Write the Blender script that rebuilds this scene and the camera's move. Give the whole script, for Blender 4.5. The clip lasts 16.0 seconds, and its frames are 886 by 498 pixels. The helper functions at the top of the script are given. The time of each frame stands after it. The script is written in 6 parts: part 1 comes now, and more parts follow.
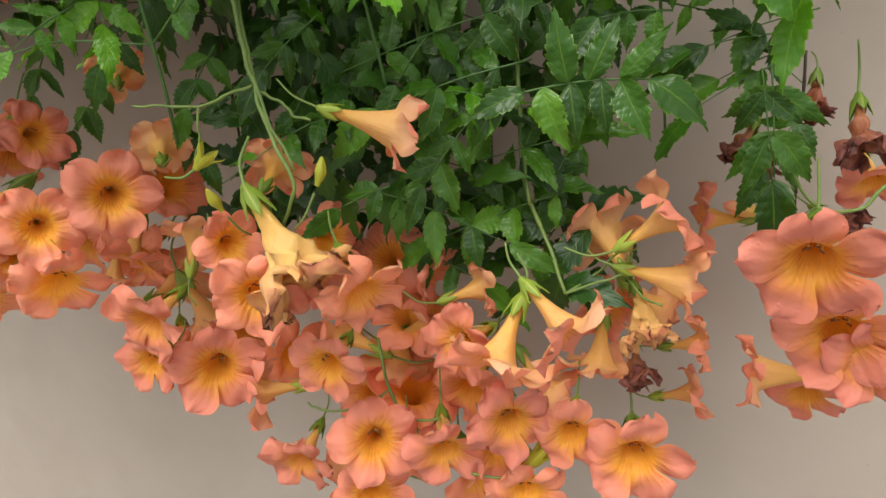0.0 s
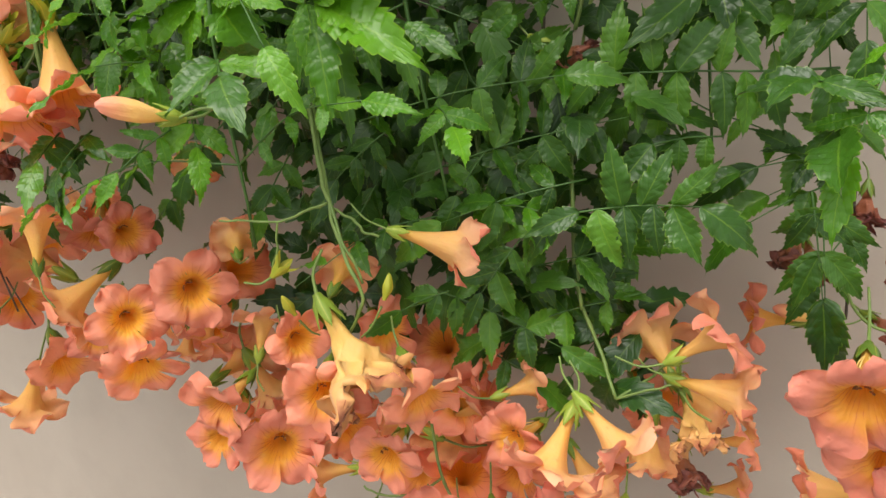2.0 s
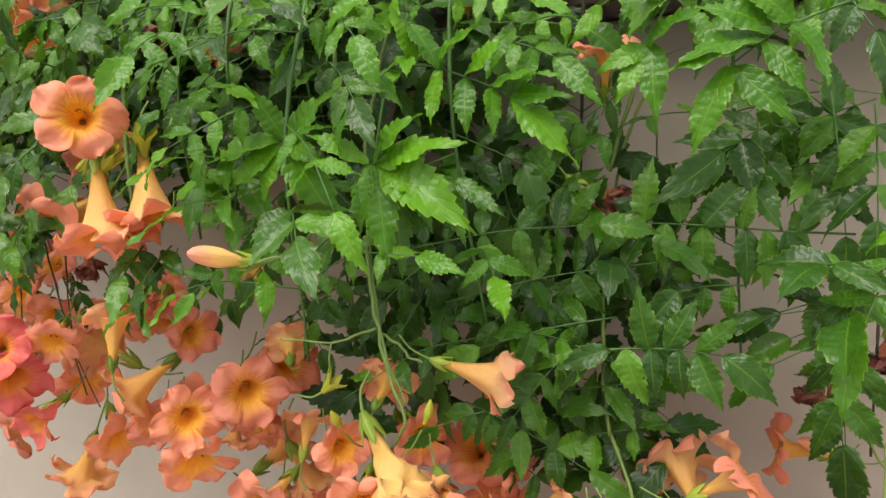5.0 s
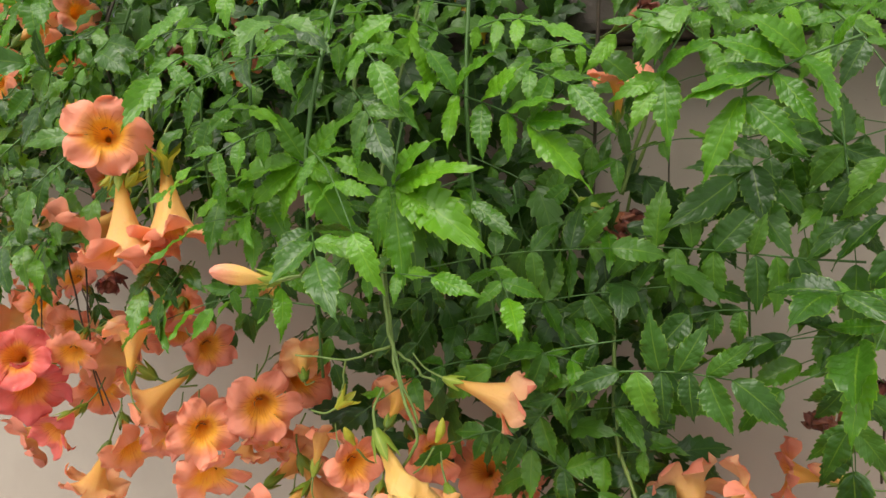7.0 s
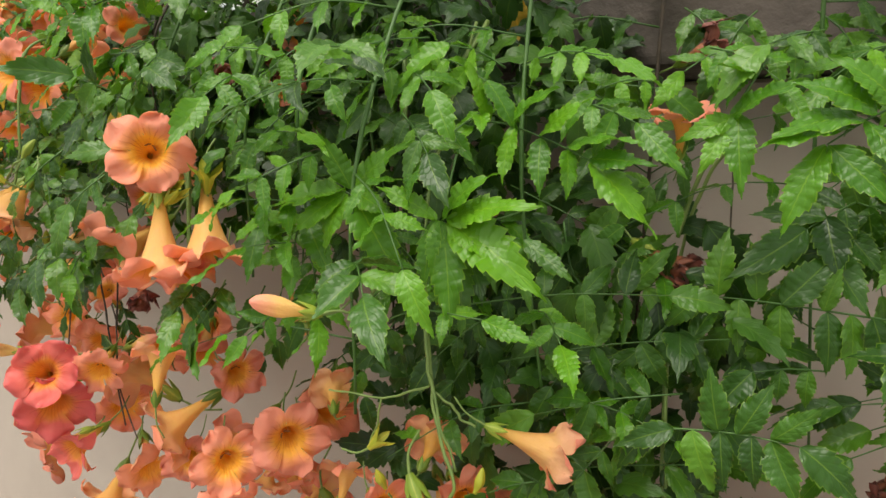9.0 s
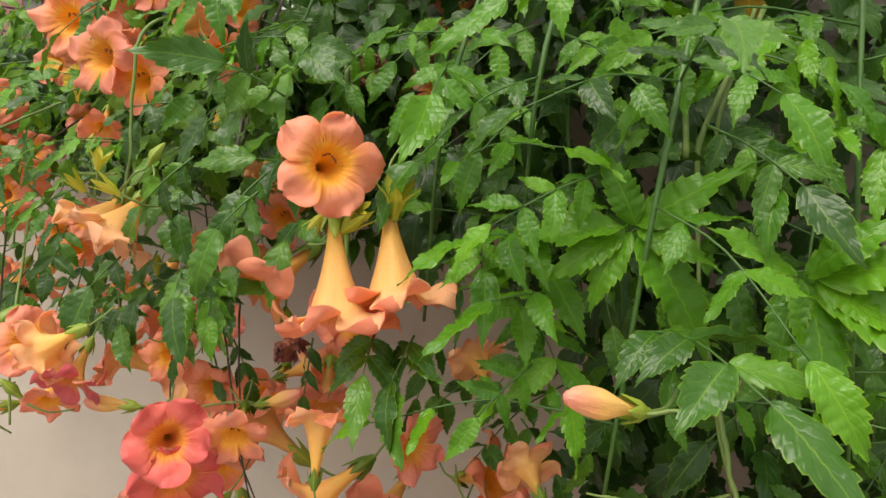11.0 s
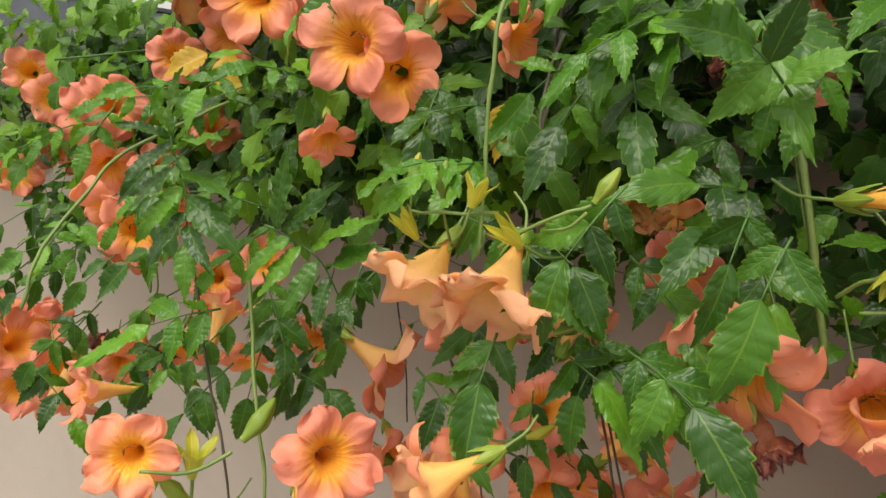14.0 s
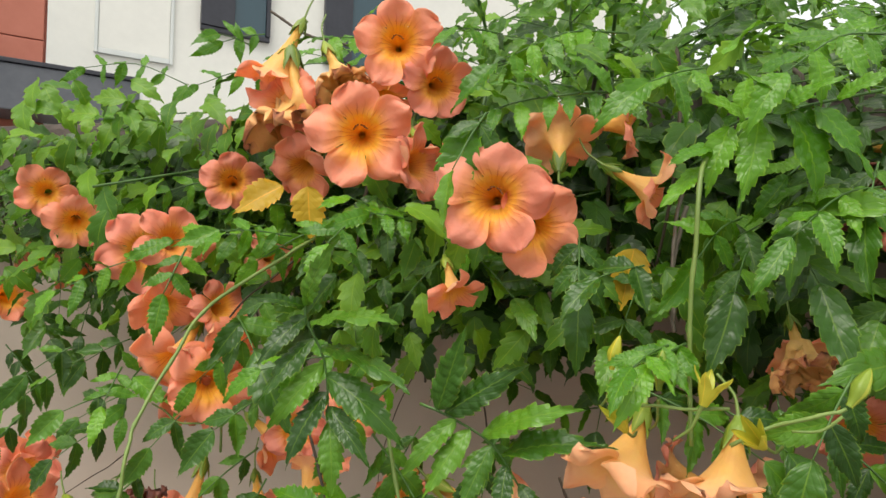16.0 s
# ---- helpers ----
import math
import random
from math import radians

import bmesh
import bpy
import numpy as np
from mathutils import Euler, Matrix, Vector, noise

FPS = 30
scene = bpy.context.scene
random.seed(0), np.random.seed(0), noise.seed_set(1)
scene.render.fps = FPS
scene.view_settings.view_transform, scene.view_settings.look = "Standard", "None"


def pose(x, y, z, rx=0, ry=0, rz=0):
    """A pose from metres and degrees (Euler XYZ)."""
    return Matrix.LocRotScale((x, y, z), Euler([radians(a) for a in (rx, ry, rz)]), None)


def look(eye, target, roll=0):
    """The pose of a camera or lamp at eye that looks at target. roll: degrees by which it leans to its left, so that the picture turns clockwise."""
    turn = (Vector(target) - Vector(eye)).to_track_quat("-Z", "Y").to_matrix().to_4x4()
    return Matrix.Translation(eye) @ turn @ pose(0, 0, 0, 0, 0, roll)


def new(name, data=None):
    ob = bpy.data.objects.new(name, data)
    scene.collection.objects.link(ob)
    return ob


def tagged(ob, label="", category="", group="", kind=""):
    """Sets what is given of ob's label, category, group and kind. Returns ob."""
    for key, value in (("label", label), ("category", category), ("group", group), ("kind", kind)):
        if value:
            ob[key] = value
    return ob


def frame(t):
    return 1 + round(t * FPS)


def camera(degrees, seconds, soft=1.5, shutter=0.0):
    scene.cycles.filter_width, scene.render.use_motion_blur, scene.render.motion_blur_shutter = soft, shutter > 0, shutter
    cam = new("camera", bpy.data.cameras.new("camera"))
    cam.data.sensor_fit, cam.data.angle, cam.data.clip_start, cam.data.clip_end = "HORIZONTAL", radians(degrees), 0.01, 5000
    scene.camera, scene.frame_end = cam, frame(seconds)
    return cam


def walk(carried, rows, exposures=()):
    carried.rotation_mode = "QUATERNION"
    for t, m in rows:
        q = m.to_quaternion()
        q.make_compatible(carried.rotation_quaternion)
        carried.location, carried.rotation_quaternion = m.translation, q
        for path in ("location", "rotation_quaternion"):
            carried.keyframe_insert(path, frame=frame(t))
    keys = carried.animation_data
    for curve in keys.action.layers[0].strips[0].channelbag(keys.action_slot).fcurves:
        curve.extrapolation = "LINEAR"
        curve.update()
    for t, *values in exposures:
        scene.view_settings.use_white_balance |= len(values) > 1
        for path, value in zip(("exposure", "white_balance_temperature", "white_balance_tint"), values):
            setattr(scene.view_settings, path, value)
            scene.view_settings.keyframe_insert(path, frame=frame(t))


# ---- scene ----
cam = camera(71.6, 16.0, soft=1.5)
METRES, EYE, TILT, LEAN, TURN = 0.85, 1.5, -16.0, 2.0, 14.5
ROWS = [
    (0.0, 0.0, 0.0, 0.0, -0.0, 0.0, 0.0),
    (0.5, 0.0035, -0.0035, 0.0095, 0.9, 0.36, -0.16),
    (1.0, 0.0011, -0.0086, 0.0215, 1.76, 0.9, -0.41),
    (1.5, -0.0058, -0.0166, 0.0376, 2.7, 1.7, -0.83),
    (2.0, -0.0131, -0.0285, 0.058, 3.7, 2.53, -1.3),
    (2.5, -0.0155, -0.0411, 0.0745, 4.55, 3.59, -1.92),
    (3.0, -0.0158, -0.0544, 0.0905, 5.22, 4.44, -2.44),
    (3.5, -0.017, -0.0656, 0.1041, 5.79, 5.43, -3.04),
    (4.0, -0.0186, -0.0704, 0.109, 6.1, 6.15, -3.47),
    (4.5, -0.017, -0.0733, 0.1116, 6.39, 6.76, -3.85),
    (7.0, -0.0213, -0.0868, 0.1176, 7.3, 8.46, -5.16),
    (7.5, -0.02, -0.084, 0.1155, 7.7, 8.83, -5.69),
    (8.0, -0.0211, -0.0847, 0.1183, 8.2, 9.36, -6.53),
    (10.5, -0.175, -0.0055, 0.1517, 8.37, 10.66, -9.77),
    (11.0, -0.2456, 0.0189, 0.1543, 8.3, 10.51, -9.75),
    (11.5, -0.3228, 0.0308, 0.1514, 8.43, 10.18, -9.62),
    (12.0, -0.3883, 0.0506, 0.148, 8.42, 9.74, -9.44),
    (12.5, -0.4619, 0.0833, 0.1486, 7.79, 9.57, -8.92),
    (13.0, -0.5217, 0.1091, 0.1519, 6.49, 9.77, -8.46),
    (13.5, -0.561, 0.1232, 0.1599, 4.38, 10.12, -7.51),
    (14.0, -0.6024, 0.1224, 0.1728, 2.23, 10.77, -6.26),
    (14.5, -0.6754, 0.1143, 0.1803, -0.15, 11.79, -4.91),
    (15.0, -0.7387, 0.1118, 0.1878, -2.49, 13.17, -3.92),
    (15.5, -0.7614, 0.1239, 0.2096, -3.87, 14.32, -3.37),
    (16.0, -0.7674, 0.132, 0.2408, -4.79, 16.07, -2.93),
]
walk(cam, [(t, pose(0, 0, EYE, TILT, LEAN, TURN) @ pose(METRES * x, METRES * y, METRES * z, 90 + pitch, roll, yaw)) for t, x, y, z, yaw, pitch, roll in ROWS],
     [(0.0, -0.05, 6450, 10), (1.5, 0.03, 6500, 10), (2.75, 0.21, 6550, 10), (4.5, 0.11, 6600, 10), (8.0, 0.05, 6650, 10), (10.5, 0.0, 6800, 10), (11.5, 0.09, 6850, 10), (12.3, 0.09, 6900, 10), (13.2, -0.04, 6850, 10), (14.5, -0.01, 6700, 10), (16.0, -0.04, 6650, 10)])

# ---- world and light: a bright overcast day ----
world = bpy.data.worlds.new("overcast_sky")
scene.world = world
world.use_nodes = True
wn, wl = world.node_tree.nodes, world.node_tree.links
sky = wn.new("ShaderNodeTexSky")
sky.sky_type, sky.sun_disc = "NISHITA", False
sky.sun_elevation, sky.sun_rotation = radians(61), radians(200)
sky.air_density, sky.dust_density, sky.ozone_density = 1.0, 6.0, 0.6
wn["Background"].inputs["Strength"].default_value = 0.35
cloud = wn.new("ShaderNodeMix")
cloud.data_type = "RGBA"
cloud.inputs["Factor"].default_value = 0.85
cloud.inputs["B"].default_value = (3.4, 3.4, 3.3, 1)
wl.new(sky.outputs["Color"], cloud.inputs["A"])
wl.new(cloud.outputs["Result"], wn["Background"].inputs["Color"])
sun = new("sun", bpy.data.lights.new("sun", "SUN"))
sun.data.energy, sun.data.angle, sun.data.color = 2.75, radians(40), (1.0, 0.97, 0.93)
sun.matrix_world = look((-1.2, -2.8, 6.8), (-0.2, 0.4, 1.0))

# ---- materials ----
def shader(name, rough=0.6):
    m = bpy.data.materials.new(name)
    m.use_nodes = True
    nt = m.node_tree
    b = nt.nodes["Principled BSDF"]
    b.inputs["Roughness"].default_value = rough
    return m, nt, b


def node(nt, kind, **values):
    n = nt.nodes.new("ShaderNode" + kind)
    for k, v in values.items():
        n.inputs[k.replace("_", " ")].default_value = v
    return n


def ramp(nt, fac, stops):
    n = nt.nodes.new("ShaderNodeValToRGB")
    el = n.color_ramp.elements
    while len(el) < len(stops):
        el.new(0.5)
    for e, (p, c) in zip(el, stops):
        e.position, e.color = p, (*c, 1)
    nt.links.new(fac, n.inputs["Fac"])
    return n.outputs["Color"]


def mix(nt, fac, a, b, blend="MIX"):
    n = nt.nodes.new("ShaderNodeMix")
    n.data_type, n.blend_type = "RGBA", blend
    for sock, v in ((n.inputs["Factor"], fac), (n.inputs["A"], a), (n.inputs["B"], b)):
        if isinstance(v, (int, float)):
            sock.default_value = v
        elif isinstance(v, tuple):
            sock.default_value = (*v, 1)
        else:
            nt.links.new(v, sock)
    return n.outputs["Result"]


def maths(nt, op, a, b=0.0, clamp=False):
    n = nt.nodes.new("ShaderNodeMath")
    n.operation, n.use_clamp = op, clamp
    for sock, v in zip(n.inputs, (a, b)):
        if isinstance(v, (int, float)):
            sock.default_value = v
        else:
            nt.links.new(v, sock)
    return n.outputs[0]


def noise_tex(nt, scale, detail=4.0, coord="Object", rough=0.55):
    c = nt.nodes.new("ShaderNodeTexCoord")
    n = node(nt, "TexNoise", Scale=scale, Detail=detail, Roughness=rough)
    nt.links.new(c.outputs[coord], n.inputs["Vector"])
    return n.outputs["Fac"]


def bump(nt, b, height, strength=0.3, distance=0.001):
    n = node(nt, "Bump", Strength=strength, Distance=distance)
    nt.links.new(height, n.inputs["Height"])
    nt.links.new(n.outputs["Normal"], b.inputs["Normal"])


def thin(nt, b, colour, share):
    """Lets part of the light shine through a petal or a leaf."""
    tr = nt.nodes.new("ShaderNodeBsdfTranslucent")
    nt.links.new(colour, tr.inputs["Color"])
    mx = nt.nodes.new("ShaderNodeMixShader")
    mx.inputs[0].default_value = share
    nt.links.new(b.outputs[0], mx.inputs[1])
    nt.links.new(tr.outputs[0], mx.inputs[2])
    nt.links.new(mx.outputs[0], nt.nodes["Material Output"].inputs["Surface"])


def uv_of(nt):
    c = nt.nodes.new("ShaderNodeTexCoord")
    s = nt.nodes.new("ShaderNodeSeparateXYZ")
    nt.links.new(c.outputs["UV"], s.inputs[0])
    return s.outputs["X"], s.outputs["Y"]


def drops(nt, scale):
    """Raindrops and fine blisters as a height."""
    c = nt.nodes.new("ShaderNodeTexCoord")
    n = node(nt, "TexVoronoi", Scale=scale)
    nt.links.new(c.outputs["Object"], n.inputs["Vector"])
    return maths(nt, "MULTIPLY", maths(nt, "SUBTRACT", 0.16, n.outputs["Distance"], True), 6.0)


def rand_of(nt):
    return nt.nodes.new("ShaderNodeObjectInfo").outputs["Random"]


def plain(name, low, high, scale, rough=0.7, relief=0.3, distance=0.001, fine=6.0):
    m, nt, b = shader(name, rough)
    a = noise_tex(nt, scale)
    f = noise_tex(nt, scale * fine)
    c = mix(nt, 0.35, ramp(nt, a, [(0.3, low), (0.7, high)]), ramp(nt, f, [(0.3, low), (0.7, high)]))
    nt.links.new(c, b.inputs["Base Color"])
    bump(nt, b, f, relief, distance)
    return m


def petal(name, stops, share, streaks):
    m, nt, b = shader(name, 0.55)
    u, v = uv_of(nt)
    wob = noise_tex(nt, 55.0, 3.0)
    vv = maths(nt, "ADD", v, maths(nt, "MULTIPLY", maths(nt, "SUBTRACT", wob, 0.5), 0.3))
    col = ramp(nt, vv, stops)
    r = rand_of(nt)
    hue = nt.nodes.new("ShaderNodeHueSaturation")
    nt.links.new(maths(nt, "ADD", 0.490, maths(nt, "MULTIPLY", r, 0.014)), hue.inputs["Hue"])
    nt.links.new(maths(nt, "ADD", 0.9, maths(nt, "MULTIPLY", r, 0.2)), hue.inputs["Value"])
    nt.links.new(col, hue.inputs["Color"])
    col = hue.outputs["Color"]
    wv = maths(nt, "SINE", maths(nt, "ADD", maths(nt, "MULTIPLY", u, 6.2832 * 25), maths(nt, "MULTIPLY", wob, 7.0)))
    if streaks:
        patchy = maths(nt, "MULTIPLY", maths(nt, "SUBTRACT", noise_tex(nt, 75.0, 2.0), 0.40, True), 4.5, True)
        line = maths(nt, "MULTIPLY", maths(nt, "GREATER_THAN", wv, 0.84), patchy)
        band = ramp(nt, v, [(0.25, (0, 0, 0)), (0.38, (1, 1, 1)), (0.6, (0.9, 0.9, 0.9)), (0.76, (0, 0, 0))])
        col = mix(nt, maths(nt, "MULTIPLY", maths(nt, "MULTIPLY", line, band), 0.55), col, (0.55, 0.07, 0.015))
    blot = noise_tex(nt, 160.0, 5.0)
    col = mix(nt, maths(nt, "MULTIPLY", maths(nt, "SUBTRACT", blot, 0.45, True), 0.55), col, (0.85, 0.36, 0.24))
    nt.links.new(col, b.inputs["Base Color"])
    b.inputs["Sheen Weight"].default_value = 0.08
    crease = noise_tex(nt, 95.0, 2.0)
    bump(nt, b, maths(nt, "ADD", maths(nt, "ADD", maths(nt, "MULTIPLY", wv, 0.2 if streaks else 0.06), maths(nt, "MULTIPLY", crease, 2.2)), maths(nt, "ADD", blot, drops(nt, 120.0))), 0.5, 0.0011)
    thin(nt, b, col, share)
    return m


def foliage(name, dark, mid, light, share=0.22, rough=0.36, joined=False, veins=1.0):
    m, nt, b = shader(name, rough)
    u, v = uv_of(nt)
    r = nt.nodes.new("ShaderNodeNewGeometry").outputs["Random Per Island"] if joined else rand_of(nt)
    col = ramp(nt, r, [(0.0, dark), (0.55, mid), (1.0, light)])
    side = maths(nt, "ABSOLUTE", maths(nt, "SUBTRACT", u, 0.5))
    ph = maths(nt, "SUBTRACT", maths(nt, "MULTIPLY", v, 40.0), maths(nt, "MULTIPLY", side, 26.0))
    vein = maths(nt, "POWER", maths(nt, "ABSOLUTE", maths(nt, "SINE", maths(nt, "MULTIPLY", ph, 0.5))), 10.0)
    vein = maths(nt, "MULTIPLY", vein, veins)
    rib = maths(nt, "LESS_THAN", side, 0.022)
    col = mix(nt, maths(nt, "MULTIPLY", vein, 0.06), col, light)
    col = mix(nt, maths(nt, "MULTIPLY", rib, 0.35), col, (light[0] * 2.2, light[1] * 1.5, light[2] * 1.6))
    # lightened margin paints the light caught by curled leaf edges
    rim = maths(nt, "GREATER_THAN", side, 0.47)
    col = mix(nt, maths(nt, "MULTIPLY", rim, 0.5), col, (light[0] * 1.8, light[1] * 1.25, light[2] * 1.3))
    blot = noise_tex(nt, 60.0, 5.0)
    col = mix(nt, maths(nt, "MULTIPLY", maths(nt, "SUBTRACT", blot, 0.42, True), 1.1), col, dark)
    nt.links.new(col, b.inputs["Base Color"])
    b.inputs["Specular IOR Level"].default_value = 0.36
    fine = noise_tex(nt, 420.0, 2.0)
    bump(nt, b, maths(nt, "SUBTRACT", maths(nt, "ADD", maths(nt, "MULTIPLY", fine, 0.4), maths(nt, "ADD", drops(nt, 190.0), maths(nt, "MULTIPLY", blot, 1.6))), maths(nt, "MULTIPLY", maths(nt, "MAXIMUM", vein, rib), 0.45)), 0.35, 0.001)
    thin(nt, b, mix(nt, 0.5, col, (light[0] * 1.3, light[1] * 1.25, light[2])), share)
    return m


PETAL_IN = petal("petal_inside", [(0.0, (0.93, 0.46, 0.03)), (0.25, (0.97, 0.54, 0.04)), (0.52, (0.97, 0.52, 0.05)), (0.64, (0.94, 0.41, 0.14)), (0.76, (0.93, 0.395, 0.240)), (1.0, (0.92, 0.375, 0.238))], 0.42, True)
PETAL_OUT = petal("petal_outside", [(0.0, (0.84, 0.54, 0.07)), (0.45, (0.94, 0.56, 0.11)), (0.65, (0.93, 0.52, 0.22)), (1.0, (0.91, 0.44, 0.22))], 0.4, False)
PETAL_IN_PALE = petal("pale_petal_inside", [(0.0, (0.8, 0.34, 0.02)), (0.5, (0.95, 0.50, 0.07)), (0.64, (0.92, 0.40, 0.17)), (0.78, (0.93, 0.40, 0.235)), (1.0, (0.92, 0.385, 0.23))], 0.45, True)
PETAL_OUT_PALE = petal("pale_petal_outside", [(0.0, (0.92, 0.60, 0.09)), (0.45, (0.95, 0.64, 0.20)), (0.7, (0.95, 0.63, 0.30)), (1.0, (0.94, 0.56, 0.31))], 0.45, False)
PETAL_RED = petal("red_petal", [(0.0, (0.6, 0.2, 0.02)), (0.5, (0.9, 0.40, 0.06)), (0.66, (0.84, 0.21, 0.16)), (1.0, (0.79, 0.165, 0.155))], 0.45, True)
PETAL_DEAD = petal("withered_petal", [(0.0, (0.35, 0.13, 0.03)), (0.5, (0.30, 0.09, 0.03)), (1.0, (0.14, 0.03, 0.02))], 0.1, False)
PETAL_WILT = petal("wilting_petal", [(0.0, (0.85, 0.55, 0.09)), (0.6, (0.9, 0.58, 0.18)), (0.92, (0.85, 0.45, 0.15)), (1.0, (0.5, 0.18, 0.07))], 0.2, False)
PETAL_BUD = petal("bud_petal", [(0.0, (0.88, 0.62, 0.14)), (0.5, (0.93, 0.58, 0.17)), (0.75, (0.92, 0.46, 0.22)), (1.0, (0.86, 0.34, 0.24))], 0.3, False)
CALYX = foliage("calyx_green", (0.10, 0.17, 0.02), (0.18, 0.27, 0.03), (0.30, 0.38, 0.045), 0.1, 0.4, False, 0.0)
STAR = foliage("calyx_yellow", (0.32, 0.36, 0.03), (0.42, 0.42, 0.035), (0.52, 0.47, 0.05), 0.2, 0.4, False, 0.0)
LEAF = foliage("leaf_green", (0.016, 0.054, 0.005), (0.040, 0.122, 0.009), (0.100, 0.245, 0.016), 0.16, 0.30, False, 0.8)
LEAF_NEW = foliage("young_leaf_green", (0.046, 0.155, 0.007), (0.080, 0.235, 0.010), (0.14, 0.345, 0.015), 0.28, 0.28)
# leaf green darkened to paint the shade deep inside the vine
LEAF_SHADE = foliage("shaded_leaf_green", (0.014, 0.044, 0.006), (0.026, 0.080, 0.009), (0.058, 0.150, 0.014), 0.14, 0.36, True)
LEAF_HEDGE = foliage("hedge_leaf_green", (0.045, 0.14, 0.010), (0.092, 0.235, 0.013), (0.18, 0.36, 0.02), 0.3, 0.42, True)
LEAF_YELLOW = foliage("yellowed_leaf", (0.45, 0.28, 0.02), (0.55, 0.36, 0.02), (0.6, 0.42, 0.03), 0.3, 0.45)
FILAMENT = plain("pale_filament", (0.75, 0.5, 0.12), (0.85, 0.6, 0.2), 60.0, 0.5)
ANTHER = plain("brown_anther", (0.16, 0.06, 0.015), (0.28, 0.11, 0.03), 90.0, 0.7)
STEM = plain("green_stem", (0.10, 0.17, 0.035), (0.20, 0.28, 0.06), 30.0, 0.5)
RACHIS = plain("leaf_stalk_green", (0.035, 0.10, 0.015), (0.07, 0.16, 0.025), 40.0, 0.5)
STEM_DARK = plain("woody_stem", (0.035, 0.028, 0.02), (0.09, 0.065, 0.04), 40.0, 0.8)
STEM_GREY = plain("grey_old_stem", (0.12, 0.10, 0.08), (0.24, 0.21, 0.17), 40.0, 0.8)


def plaster():
    m, nt, b = shader("beige_plaster", 0.85)
    big = noise_tex(nt, 2.2, 6.0)
    mid = noise_tex(nt, 14.0, 5.0)
    fine = noise_tex(nt, 260.0, 3.0)
    col = ramp(nt, big, [(0.3, (0.38, 0.318, 0.256)), (0.7, (0.43, 0.368, 0.305))])
    col = mix(nt, maths(nt, "MULTIPLY", maths(nt, "SUBTRACT", mid, 0.45, True), 0.9), col, (0.322, 0.270, 0.222))
    pits = node(nt, "TexVoronoi", Scale=38.0)
    c = nt.nodes.new("ShaderNodeTexCoord")
    nt.links.new(c.outputs["Object"], pits.inputs["Vector"])
    pit = maths(nt, "LESS_THAN", pits.outputs["Distance"], 0.035)
    col = mix(nt, maths(nt, "MULTIPLY", pit, 0.35), col, (0.25, 0.2, 0.17))
    nt.links.new(col, b.inputs["Base Color"])
    bump(nt, b, maths(nt, "ADD", mid, maths(nt, "MULTIPLY", fine, 0.25)), 0.3, 0.002)
    return m


PLASTER = plaster()
CAPSTONE = plain("weathered_capstone", (0.04, 0.032, 0.026), (0.13, 0.105, 0.085), 9.0, 0.85, 0.7, 0.006)
WHITE = plain("white_render", (0.70, 0.71, 0.66), (0.78, 0.79, 0.73), 3.0, 0.7, 0.1)
TERRACOTTA = plain("terracotta_cladding", (0.42, 0.13, 0.08), (0.52, 0.18, 0.12), 2.5, 0.6, 0.15)
BRICK = plain("brown_brick", (0.24, 0.12, 0.10), (0.36, 0.19, 0.16), 8.0, 0.8, 0.4)
SLATE = plain("dark_grey_metal", (0.075, 0.085, 0.10), (0.13, 0.14, 0.16), 4.0, 0.5, 0.15)
GROUND = plain("grey_paving", (0.17, 0.16, 0.15), (0.26, 0.245, 0.23), 3.0, 0.9, 0.4, 0.004)
FRAME = plain("dark_window_frame", (0.02, 0.022, 0.03), (0.035, 0.038, 0.05), 6.0, 0.4, 0.05)
TRIM = plain("pale_trim", (0.58, 0.62, 0.60), (0.66, 0.70, 0.68), 5.0, 0.6, 0.05)
GLASS, _nt, _b = shader("window_glass", 0.05)
_b.inputs["Base Color"].default_value = (0.03, 0.07, 0.09, 1)
_b.inputs["Metallic"].default_value = 0.0
_b.inputs["IOR"].default_value = 1.6

# ---- building helpers ----
def mesh_of(name, verts, faces, mats, uvs=None, which=None, smooth=True):
    me = bpy.data.meshes.new(name)
    me.from_pydata([tuple(v) for v in verts], [], faces)
    for m in mats:
        me.materials.append(m)
    if uvs is not None:
        lay = me.uv_layers.new(name="UVMap")
        idx = np.empty(len(me.loops), dtype=np.int32)
        me.loops.foreach_get("vertex_index", idx)
        lay.data.foreach_set("uv", np.asarray(uvs, dtype=np.float32)[idx].ravel())
    if which is not None:
        me.polygons.foreach_set("material_index", which)
    me.polygons.foreach_set("use_smooth", [smooth] * len(me.polygons))
    me.update()
    return me


def empty(name, at=(0, 0, 0)):
    ob = new(name)
    ob.empty_display_size = 0.02
    ob.location = at
    return ob


def child(name, me, parent, m=None, label=""):
    ob = new(name, me)
    ob.parent = parent
    if m is not None:
        ob.matrix_basis = m
    return tagged(ob, label)


def part(name, bm, material, parent, label=""):
    me = bpy.data.meshes.new(name)
    bm.to_mesh(me)
    bm.free()
    me.materials.append(material)
    return child(name, me, parent, None, label)


def block(x0, x1, y0, y1, z0, z1, bevel=0.0, seg=2):
    bm = bmesh.new()
    bmesh.ops.create_cube(bm, size=1.0, matrix=Matrix.Translation(((x0 + x1) / 2, (y0 + y1) / 2, (z0 + z1) / 2)) @ Matrix.Diagonal((x1 - x0, y1 - y0, z1 - z0, 1)))
    if bevel:
        bmesh.ops.bevel(bm, geom=bm.edges[:], offset=bevel, segments=seg, affect="EDGES", profile=0.6)
    return bm


